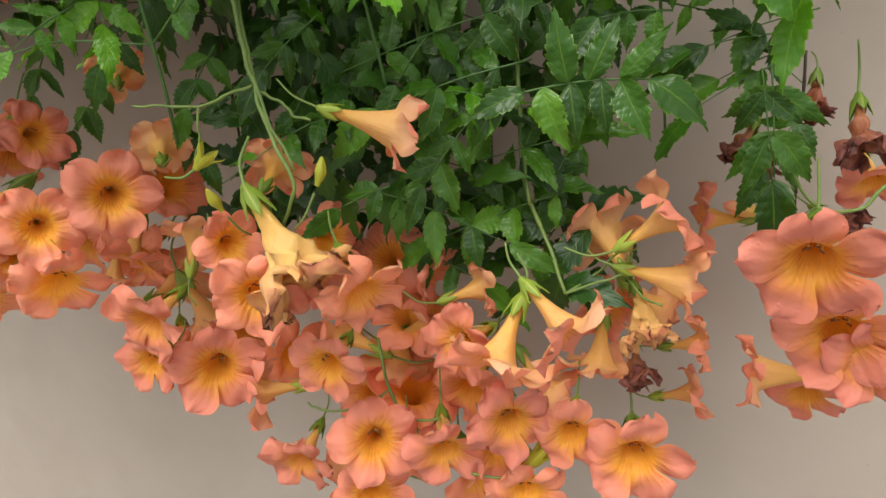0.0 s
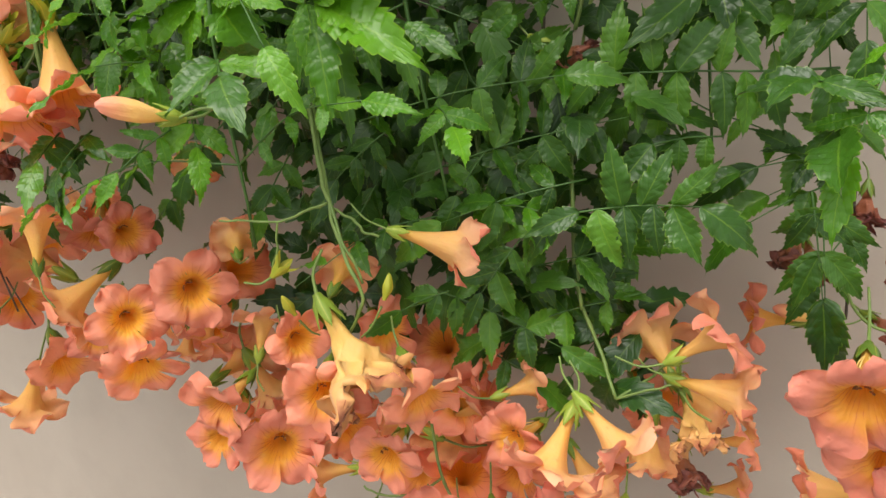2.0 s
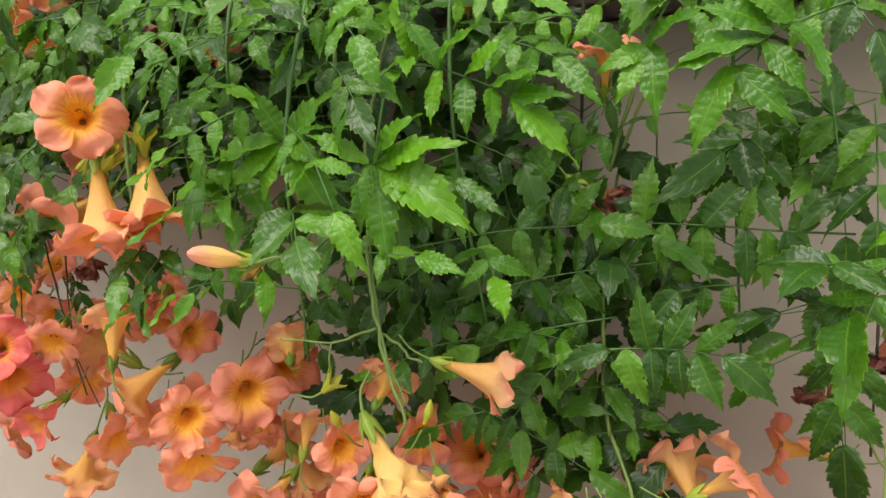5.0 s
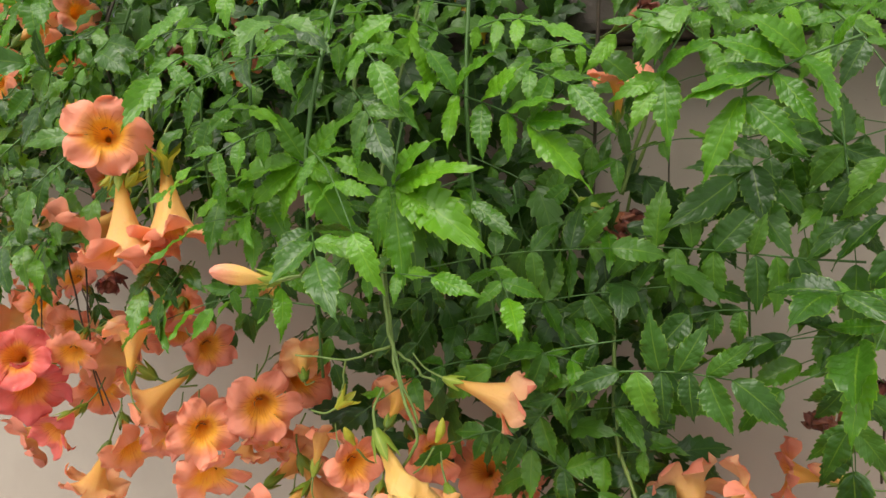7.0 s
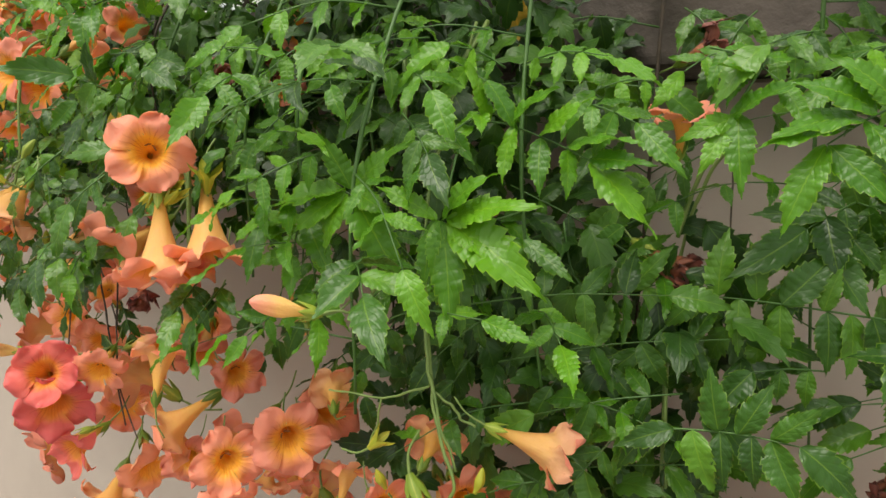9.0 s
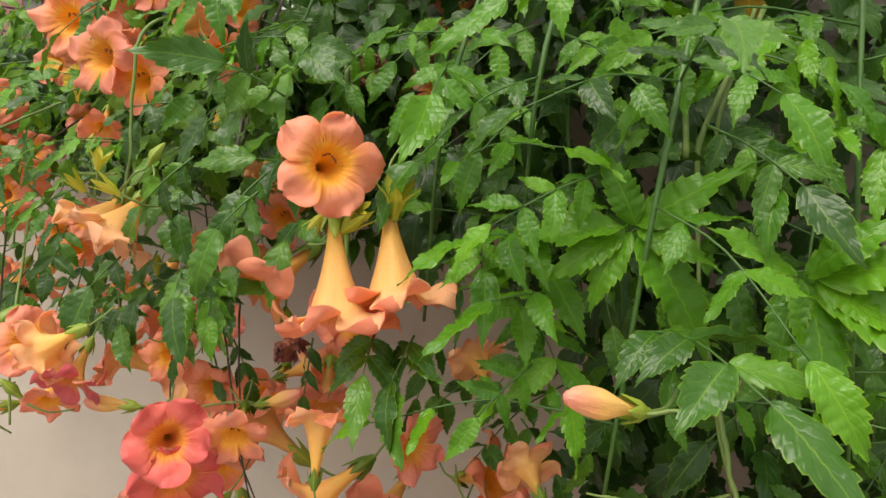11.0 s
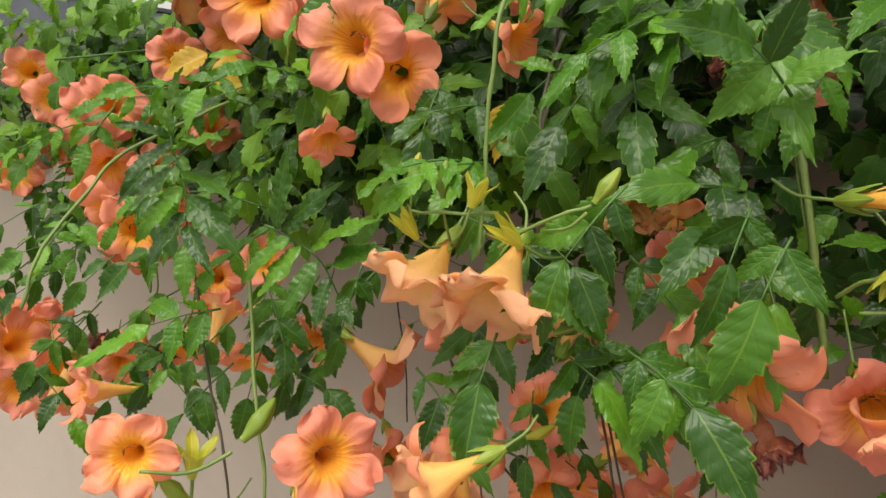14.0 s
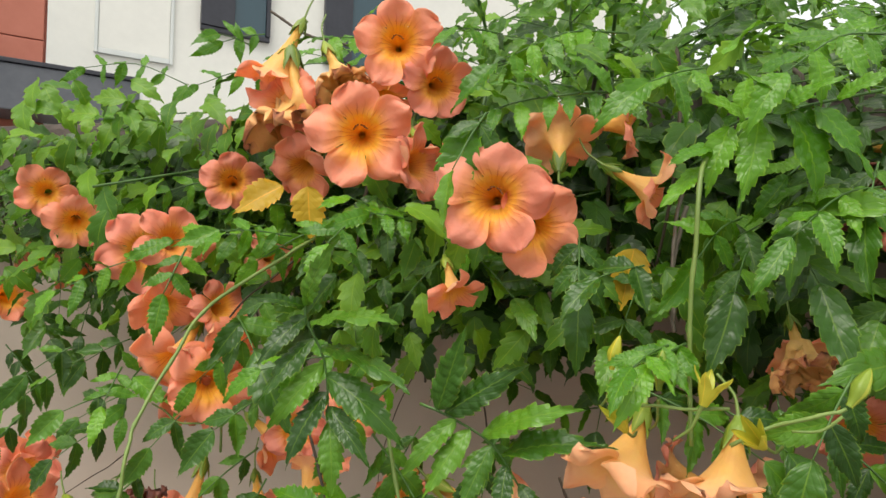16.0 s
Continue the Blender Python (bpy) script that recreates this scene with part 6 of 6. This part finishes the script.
twig([(-0.472, 0.375, 1.714), (-0.457, 0.360, 1.661), (-0.446, 0.350, 1.606), (-0.438, 0.345, 1.552)], 0.00250, 0.00210, STEM)
twig([(-0.586, 0.420, 1.722), (-0.592, 0.415, 1.696), (-0.596, 0.410, 1.670), (-0.593, 0.405, 1.641)], 0.00190, 0.00150, STEM_GREY)
twig([(-0.207, 0.410, 1.755), (-0.222, 0.385, 1.708), (-0.231, 0.372, 1.668), (-0.228, 0.360, 1.630)], 0.00230, 0.00190, STEM)
twig([(-0.027, 0.470, 1.681), (-0.049, 0.475, 1.638), (-0.060, 0.475, 1.579)], 0.00200, 0.00160, STEM)
# feathered leaves that stand out singly
fan([(-0.177, 0.300, 1.647), (-0.179, 0.296, 1.624), (-0.179, 0.292, 1.608)],
    [((-0.181, 0.292, 1.607), (-0.159, 0.275, 1.550)),
     ((-0.172, 0.292, 1.607), (-0.110, 0.275, 1.583)),
     ((-0.186, 0.292, 1.607), (-0.174, 0.275, 1.575)),
     ((-0.190, 0.292, 1.608), (-0.187, 0.275, 1.568)),
     ((-0.179, 0.292, 1.609), (-0.158, 0.275, 1.643)),
     ((-0.190, 0.292, 1.608), (-0.214, 0.275, 1.632)),
     ((-0.172, 0.292, 1.609), (-0.125, 0.275, 1.630)),
     ((-0.170, 0.292, 1.607), (-0.139, 0.275, 1.593))], (0.2, -0.72, 0.65), 601, 1)
fan([(-0.235, 0.310, 1.635), (-0.243, 0.306, 1.625), (-0.252, 0.302, 1.620)],
    [((-0.254, 0.302, 1.618), (-0.275, 0.285, 1.583)),
     ((-0.259, 0.302, 1.620), (-0.290, 0.285, 1.595)),
     ((-0.258, 0.302, 1.623), (-0.311, 0.285, 1.612)),
     ((-0.247, 0.302, 1.615), (-0.204, 0.285, 1.572)),
     ((-0.252, 0.302, 1.624), (-0.264, 0.285, 1.658)),
     ((-0.251, 0.302, 1.626), (-0.209, 0.285, 1.653)),
     ((-0.250, 0.302, 1.621), (-0.212, 0.285, 1.613))], (0.25, -0.72, 0.62), 602, 1)
fan([(-0.210, 0.335, 1.654), (-0.171, 0.333, 1.670), (-0.135, 0.330, 1.661), (-0.104, 0.328, 1.648)],
    [((-0.153, 0.328, 1.666), (-0.157, 0.312, 1.634)),
     ((-0.134, 0.328, 1.660), (-0.133, 0.312, 1.628)),
     ((-0.117, 0.328, 1.653), (-0.110, 0.312, 1.630)),
     ((-0.103, 0.328, 1.648), (-0.063, 0.312, 1.612)),
     ((-0.106, 0.328, 1.650), (-0.069, 0.312, 1.649)),
     ((-0.117, 0.328, 1.656), (-0.078, 0.312, 1.669)),
     ((-0.138, 0.328, 1.664), (-0.107, 0.312, 1.685)),
     ((-0.157, 0.328, 1.669), (-0.129, 0.312, 1.693)),
     ((-0.167, 0.328, 1.670), (-0.177, 0.312, 1.703)),
     ((-0.181, 0.328, 1.666), (-0.197, 0.312, 1.652))], (0.12, -0.72, 0.66), 603, 1)
fan([(-0.298, 0.325, 1.604), (-0.306, 0.321, 1.592), (-0.308, 0.318, 1.572)],
    [((-0.302, 0.318, 1.592), (-0.338, 0.300, 1.583)),
     ((-0.305, 0.318, 1.571), (-0.333, 0.300, 1.572)),
     ((-0.308, 0.318, 1.570), (-0.293, 0.300, 1.547)),
     ((-0.297, 0.318, 1.598), (-0.332, 0.300, 1.600)),
     ((-0.292, 0.318, 1.594), (-0.268, 0.300, 1.568))], (0.3, -0.72, 0.6), 604, 1)
fan([(0.067, 0.335, 1.690), (0.049, 0.333, 1.683), (0.032, 0.330, 1.675), (0.013, 0.328, 1.660)],
    [((0.034, 0.328, 1.677), (0.001, 0.312, 1.700)),
     ((0.040, 0.328, 1.682), (0.016, 0.312, 1.705)),
     ((0.029, 0.328, 1.674), (-0.017, 0.312, 1.676)),
     ((0.025, 0.328, 1.669), (-0.021, 0.312, 1.666)),
     ((0.015, 0.328, 1.660), (0.043, 0.312, 1.630)),
     ((0.012, 0.328, 1.659), (-0.007, 0.312, 1.617)),
     ((0.029, 0.328, 1.673), (0.051, 0.312, 1.644)),
     ((0.040, 0.328, 1.679), (0.062, 0.312, 1.653)),
     ((0.055, 0.328, 1.686), (0.061, 0.312, 1.704))], (-0.1, -0.66, 0.74), 605, 1)
fan([(-0.017, 0.360, 1.710), (-0.028, 0.356, 1.687), (-0.033, 0.353, 1.673)],
    [((-0.032, 0.353, 1.677), (-0.004, 0.335, 1.700)),
     ((-0.033, 0.353, 1.673), (-0.045, 0.335, 1.645)),
     ((-0.030, 0.353, 1.675), (-0.056, 0.335, 1.665)),
     ((-0.026, 0.353, 1.680), (-0.025, 0.335, 1.635)),
     ((-0.022, 0.353, 1.699), (-0.037, 0.335, 1.706))], (0, -0.72, 0.66), 606, 1)
fan([(0.091, 0.395, 1.567), (0.054, 0.394, 1.567), (0.006, 0.393, 1.569), (-0.039, 0.392, 1.569)],
    [((-0.032, 0.392, 1.570), (-0.032, 0.385, 1.613)),
     ((-0.010, 0.392, 1.571), (-0.011, 0.385, 1.607)),
     ((0.007, 0.392, 1.569), (0.033, 0.385, 1.604)),
     ((0.027, 0.392, 1.567), (0.031, 0.385, 1.595)),
     ((-0.018, 0.392, 1.570), (-0.017, 0.385, 1.535)),
     ((0.006, 0.392, 1.568), (0.006, 0.385, 1.532)),
     ((0.031, 0.392, 1.567), (0.037, 0.385, 1.531)),
     ((0.053, 0.392, 1.568), (0.066, 0.385, 1.532)),
     ((0.043, 0.392, 1.567), (0.050, 0.385, 1.532)),
     ((-0.037, 0.392, 1.570), (-0.062, 0.385, 1.546)),
     ((0.066, 0.392, 1.568), (0.068, 0.385, 1.600))], (-0.12, -0.94, 0.3), 607, 0)
fan([(-0.070, 0.365, 1.482), (-0.045, 0.364, 1.488), (-0.011, 0.362, 1.493), (0.021, 0.361, 1.493)],
    [((-0.034, 0.361, 1.490), (-0.025, 0.350, 1.454)),
     ((-0.022, 0.361, 1.492), (-0.016, 0.350, 1.461)),
     ((-0.005, 0.361, 1.494), (-0.001, 0.350, 1.463)),
     ((0.009, 0.361, 1.493), (0.021, 0.350, 1.461)),
     ((-0.010, 0.361, 1.493), (0.004, 0.350, 1.526)),
     ((-0.024, 0.361, 1.492), (-0.032, 0.350, 1.530)),
     ((0.009, 0.361, 1.494), (0.030, 0.350, 1.519)),
     ((0.021, 0.361, 1.493), (0.058, 0.350, 1.474)),
     ((-0.048, 0.361, 1.488), (-0.079, 0.350, 1.477)),
     ((-0.059, 0.361, 1.486), (-0.080, 0.350, 1.459))], (0.0, -0.92, 0.38), 608, 0)
fan([(-0.053, 0.400, 1.552), (-0.075, 0.399, 1.526), (-0.115, 0.398, 1.497), (-0.127, 0.397, 1.481)],
    [((-0.075, 0.397, 1.525), (-0.103, 0.390, 1.497)),
     ((-0.084, 0.397, 1.519), (-0.124, 0.390, 1.518)),
     ((-0.117, 0.397, 1.497), (-0.146, 0.390, 1.461)),
     ((-0.104, 0.397, 1.501), (-0.110, 0.390, 1.445)),
     ((-0.064, 0.397, 1.540), (-0.046, 0.390, 1.515)),
     ((-0.094, 0.397, 1.511), (-0.071, 0.390, 1.487))], (0.05, -0.92, 0.38), 609, 0)
fan([(-0.137, 0.410, 1.608), (-0.126, 0.409, 1.570), (-0.104, 0.408, 1.559), (-0.067, 0.407, 1.571)],
    [((-0.130, 0.407, 1.574), (-0.149, 0.400, 1.543)),
     ((-0.121, 0.407, 1.564), (-0.115, 0.400, 1.527)),
     ((-0.103, 0.407, 1.560), (-0.095, 0.400, 1.519)),
     ((-0.087, 0.407, 1.564), (-0.060, 0.400, 1.598)),
     ((-0.075, 0.407, 1.568), (-0.053, 0.400, 1.544)),
     ((-0.136, 0.407, 1.595), (-0.161, 0.400, 1.607))], (0.1, -0.93, 0.34), 610, 0)
spray((0.072, 0.400, 1.652), (0.083, 0.380, 1.567), (0.10, -0.85, 0.50), 3, 620, False, 0.05, 1.05, 0.35, 60)
spray((0.091, 0.380, 1.642), (0.093, 0.360, 1.579), (-0.10, -0.85, 0.50), 3, 621, False, 0.05, 1.05, 0.35, 60)
spray((0.058, 0.360, 1.708), (0.079, 0.340, 1.675), (0.10, -0.75, 0.65), 3, 622, False, 0.05, 1.05, 0.35, 60)
spray((0.051, 0.430, 1.623), (0.060, 0.410, 1.579), (0.00, -0.85, 0.50), 2, 623, False, 0.05, 1.05, 0.35, 60)
fan([(-0.801, 0.315, 1.667), (-0.801, 0.312, 1.649), (-0.788, 0.309, 1.626), (-0.783, 0.306, 1.595)],
    [((-0.797, 0.306, 1.649), (-0.819, 0.285, 1.631)),
     ((-0.793, 0.306, 1.638), (-0.819, 0.285, 1.610)),
     ((-0.788, 0.306, 1.623), (-0.812, 0.285, 1.592)),
     ((-0.785, 0.306, 1.608), (-0.805, 0.285, 1.580)),
     ((-0.794, 0.306, 1.647), (-0.746, 0.285, 1.665)),
     ((-0.788, 0.306, 1.635), (-0.733, 0.285, 1.633)),
     ((-0.785, 0.306, 1.617), (-0.736, 0.285, 1.604)),
     ((-0.783, 0.306, 1.603), (-0.755, 0.285, 1.584)),
     ((-0.783, 0.306, 1.596), (-0.770, 0.285, 1.563)),
     ((-0.798, 0.306, 1.656), (-0.785, 0.285, 1.690)),
     ((-0.799, 0.306, 1.654), (-0.816, 0.285, 1.665))], (0.15, -0.78, 0.6), 611, 2)
fan([(-0.736, 0.315, 1.606), (-0.721, 0.312, 1.602), (-0.697, 0.310, 1.590), (-0.682, 0.307, 1.571)],
    [((-0.722, 0.307, 1.605), (-0.685, 0.290, 1.634)),
     ((-0.700, 0.307, 1.594), (-0.661, 0.290, 1.625)),
     ((-0.690, 0.307, 1.585), (-0.645, 0.290, 1.612)),
     ((-0.716, 0.307, 1.602), (-0.742, 0.290, 1.577)),
     ((-0.707, 0.307, 1.597), (-0.732, 0.290, 1.567)),
     ((-0.697, 0.307, 1.590), (-0.711, 0.290, 1.560)),
     ((-0.688, 0.307, 1.580), (-0.693, 0.290, 1.556)),
     ((-0.683, 0.307, 1.574), (-0.666, 0.290, 1.560)),
     ((-0.726, 0.307, 1.606), (-0.711, 0.290, 1.646))], (0.1, -0.74, 0.66), 612, 2)
fan([(-0.608, 0.365, 1.772), (-0.641, 0.363, 1.782), (-0.673, 0.362, 1.780), (-0.699, 0.360, 1.775), (-0.721, 0.359, 1.765)],
    [((-0.629, 0.359, 1.777), (-0.639, 0.345, 1.805)),
     ((-0.641, 0.359, 1.780), (-0.656, 0.345, 1.806)),
     ((-0.656, 0.359, 1.781), (-0.672, 0.345, 1.804)),
     ((-0.670, 0.359, 1.779), (-0.688, 0.345, 1.800)),
     ((-0.683, 0.359, 1.778), (-0.702, 0.345, 1.795)),
     ((-0.696, 0.359, 1.775), (-0.714, 0.345, 1.786)),
     ((-0.632, 0.359, 1.778), (-0.621, 0.345, 1.762)),
     ((-0.649, 0.359, 1.780), (-0.649, 0.345, 1.765)),
     ((-0.663, 0.359, 1.779), (-0.664, 0.345, 1.765)),
     ((-0.676, 0.359, 1.778), (-0.675, 0.345, 1.763)),
     ((-0.691, 0.359, 1.776), (-0.688, 0.345, 1.754)),
     ((-0.706, 0.359, 1.772), (-0.710, 0.345, 1.759)),
     ((-0.719, 0.359, 1.766), (-0.733, 0.345, 1.706))], (-0.05, -0.62, 0.78), 613, 1)
fan([(-0.512, 0.335, 1.775), (-0.555, 0.333, 1.765), (-0.584, 0.330, 1.756), (-0.598, 0.328, 1.734)],
    [((-0.596, 0.328, 1.736), (-0.618, 0.310, 1.715)),
     ((-0.591, 0.328, 1.744), (-0.617, 0.310, 1.740)),
     ((-0.585, 0.328, 1.754), (-0.599, 0.310, 1.726)),
     ((-0.575, 0.328, 1.759), (-0.597, 0.310, 1.772)),
     ((-0.558, 0.328, 1.762), (-0.536, 0.310, 1.724)),
     ((-0.544, 0.328, 1.766), (-0.523, 0.310, 1.734)),
     ((-0.564, 0.328, 1.761), (-0.544, 0.310, 1.781)),
     ((-0.551, 0.328, 1.764), (-0.579, 0.310, 1.780)),
     ((-0.534, 0.328, 1.769), (-0.524, 0.310, 1.781)),
     ((-0.569, 0.328, 1.760), (-0.578, 0.310, 1.717))], (-0.15, -0.68, 0.72), 614, 1)
fan([(-0.960, 0.400, 1.598), (-0.972, 0.398, 1.581), (-0.976, 0.396, 1.548)],
    [((-0.968, 0.396, 1.586), (-0.935, 0.385, 1.570)),
     ((-0.971, 0.396, 1.577), (-0.992, 0.385, 1.578)),
     ((-0.974, 0.396, 1.564), (-0.997, 0.385, 1.547)),
     ((-0.975, 0.396, 1.556), (-0.972, 0.385, 1.535)),
     ((-0.966, 0.396, 1.590), (-0.970, 0.385, 1.608))], (0.4, -0.75, 0.5), 615, 1)
fan([(-0.207, 0.330, 1.604), (-0.190, 0.328, 1.600), (-0.169, 0.326, 1.602), (-0.142, 0.324, 1.599)],
    [((-0.208, 0.324, 1.600), (-0.188, 0.310, 1.560)),
     ((-0.185, 0.324, 1.601), (-0.166, 0.310, 1.539)),
     ((-0.170, 0.324, 1.602), (-0.153, 0.310, 1.568)),
     ((-0.147, 0.324, 1.601), (-0.127, 0.310, 1.561)),
     ((-0.135, 0.324, 1.598), (-0.106, 0.310, 1.580))], (0.3, -0.76, 0.56), 616, 2)


# ---- the vine: shoots that climb over the wall top and hang down ----
def wall_y(x):
    return 0.56 - x * math.tan(math.radians(7.0))


def along(x, stops):
    for (a, va), (b, vb) in zip(stops, stops[1:]):
        if a <= x <= b:
            return va + (vb - va) * (x - a) / (b - a)
    return stops[0][1] if x < stops[0][0] else stops[-1][1]


LOW = [(-3.0, 1.63), (-1.2, 1.63), (-1.0, 1.58), (-0.85, 1.55), (-0.7, 1.56), (-0.55, 1.57), (-0.42, 1.52), (-0.3, 1.44), (-0.2, 1.38), (-0.05, 1.38), (0.02, 1.42), (0.05, 1.50), (0.10, 1.50), (0.14, 1.42), (0.7, 1.42)]
FORE = [(-3.0, 0.14), (-1.2, 0.16), (-0.8, 0.25), (-0.4, 0.27), (-0.15, 0.24), (0.05, 0.16), (0.2, 0.20), (0.7, 0.2)]
TOP = [(-3.0, -0.11), (-1.6, -0.11), (-1.15, -0.10), (-0.95, -0.06), (-0.84, 0.03), (-0.74, 0.16), (-0.5, 0.20), (-0.3, 0.10), (-0.2, 0.03), (0.0, 0.03), (0.12, 0.10), (0.6, 0.14)]
rnd = random.Random(11)
x = -1.35
while x < 0.45:
    for layer in (0, 1, 2):
        xs = x + rnd.uniform(-0.035, 0.035)
        if (xs > -0.1 and (layer == 2 or rnd.random() < 0.9)) or (-0.25 < xs <= -0.1 and layer < 2) or (xs < -0.95 and layer == 2):
            continue
        low = along(xs, LOW) + rnd.uniform(-0.02, 0.07) + 0.03 * layer
        f = along(xs, FORE) * (rnd.uniform(0.15, 0.35), rnd.uniform(0.4, 0.65), rnd.uniform(0.7, 1.0))[layer]
        yw = wall_y(xs)
        dx = rnd.uniform(-0.05, 0.05)
        top = 1.86 if xs > -0.82 else 1.80 + min(0.0, along(xs, TOP)) + 0.02
        pts = [(xs, yw + 0.05 if top > 1.85 else yw - 0.07, top), (xs + dx * 0.2, yw - 0.09 - 0.3 * f, top - 0.03 + 0.02 * layer), (xs + dx * 0.5, yw - 0.05 - f, (1.76 + low) / 2 + 0.05), (xs + dx, yw - 0.03 - f * 0.95, low)]
        shoot(pts, 0.0022, 0.001, rnd.randrange(9999), gap=0.058, start=0.2, young=(0.12, 0.35, 0.7)[layer], material=STEM_DARK if rnd.random() < 0.5 and layer < 2 else RACHIS, size=(0.92, 0.98, 1.02)[layer] * (0.78 if xs < -0.88 else 1.0), skip=0.18)
    x += 0.07

# young shoots that stand up from the wall top
x = -1.5
while x < 0.5:
    xs = x + rnd.uniform(-0.04, 0.04)
    x += 0.075
    if -0.22 < xs < 0.02 or xs < -1.0:
        continue
    h = along(xs, TOP) * rnd.uniform(0.7, 1.2)
    yw = wall_y(xs)
    o = rnd.uniform(0.02, 0.2)
    pts = [(xs, yw + 0.08, 1.835), (xs + rnd.uniform(-0.03, 0.03), yw + 0.06 - 0.3 * o, 1.82 + 0.7 * h), (xs + rnd.uniform(-0.06, 0.06), yw + 0.03 - o, 1.82 + h), (xs + rnd.uniform(-0.08, 0.08), yw - 0.02 - 1.25 * o, 1.77 + 0.7 * h)]
    shoot(pts, 0.0022, 0.001, rnd.randrange(9999), gap=0.055, start=0.15, young=0.8, size=0.92, skip=0.15, label="young bright green vine shoot arching over the wall top")


def foliage_mass(name, label, count, seed, place, material, least=0.7, most=1.1):
    """Leaves past counting, joined into one mesh."""
    rng = random.Random(seed)
    me = MASS_LEAF
    co = np.empty(len(me.vertices) * 3, dtype=np.float32)
    me.vertices.foreach_get("co", co)
    co = co.reshape(-1, 3)
    uv1 = np.array([(0.5 + 0.5 * u, i / 17) for i in range(18) for u in (-1.0, -0.5, 0.0, 0.5, 1.0)])
    fc = [tuple(p.vertices) for p in me.polygons]
    verts, faces, uvs = [], [], []
    for _ in range(count):
        at = Vector(place(rng))
        if not clear(at):
            continue
        d = Vector((rng.uniform(-1, 1), rng.uniform(-1, 0.3), rng.uniform(-1.2, 0.3)))
        n = Vector((rng.uniform(-0.5, 0.5), -0.7, rng.uniform(0.2, 1.0)))
        m = np.array(frame_of(d, n).to_3x3()) * rng.uniform(least, most)
        b = len(verts)
        verts.extend(co @ m.T + np.array(at))
        uvs.extend(uv1)
        faces.extend(tuple(q + b for q in f) for f in fc)
    ob = new(name, mesh_of(name, verts, faces, [material], uvs))
    return tagged(ob, label, "foliage", kind="stuff")


def far_hedge(rng):
    x = rng.uniform(-4.5, -1.3)
    z = rng.uniform(1.66, 1.80 + along(x, TOP))
    return x, wall_y(x) + rng.uniform(-0.16, 0.3) - 0.05, z


def near_backing(rng):
    x = rng.uniform(-1.1, 0.6)
    h = along(x, TOP)
    z = rng.uniform(1.83, 1.92 + 1.0 * max(h, 0.08)) if x > -0.8 else rng.uniform(1.80, 1.845)
    return x, wall_y(x) + rng.uniform(0.12 if x > -0.35 else 0.02, 0.4), z


foliage_mass("vine_hedge", "dense green vine foliage running on along the wall", 6000, 3, far_hedge, LEAF_HEDGE, 0.4, 0.72)
foliage_mass("vine_top_foliage", "dense green vine foliage lying over the wall top", 1700, 4, near_backing, LEAF_HEDGE)


def inner_leaves(rng):
    x = rng.uniform(-1.25, -0.1)
    low = along(x, LOW) + 0.05
    z = low + (1.8 - low) * rng.random() ** 0.7
    return x, wall_y(x) - rng.uniform(0.05, 0.06 + 0.5 * along(x, FORE)), z


# the darker green deepens the shaded gaps near the wall
foliage_mass("vine_inner_foliage", "vine leaves close to the wall, their green darkened for shade", 1700, 6, inner_leaves, LEAF_SHADE)


def left_curtain(rng):
    x = rng.uniform(-1.2, -0.55)
    low = along(x, LOW) + 0.03
    z = low + (1.82 - low) * rng.random() ** 0.6
    return x, wall_y(x) - rng.uniform(0.10, 0.27), z


foliage_mass("vine_outer_foliage", "fresh green vine leaves among the flowers", 600, 9, left_curtain, LEAF_HEDGE, 0.55, 0.9)


def low_leaves(rng):
    x = rng.uniform(-0.3, 0.0)
    return x, wall_y(x) - rng.uniform(0.06, 0.18), rng.uniform(1.36, 1.62)


# shade behind the flowers is put into the leaf colour
foliage_mass("vine_lower_foliage", "vine leaves behind the flowers, their green darkened for shade", 260, 12, low_leaves, LEAF_SHADE)


def corner_leaves(rng):
    x = rng.uniform(0.13, 0.55)
    z = rng.uniform(1.67, 1.80)
    return x, wall_y(x) - rng.uniform(0.03, 0.10), z


# darker leaf colour stands in for shade under the capstones
foliage_mass("vine_shaded_foliage", "vine leaves under the wall top, their green darkened for shade", 80, 15, corner_leaves, LEAF_SHADE)
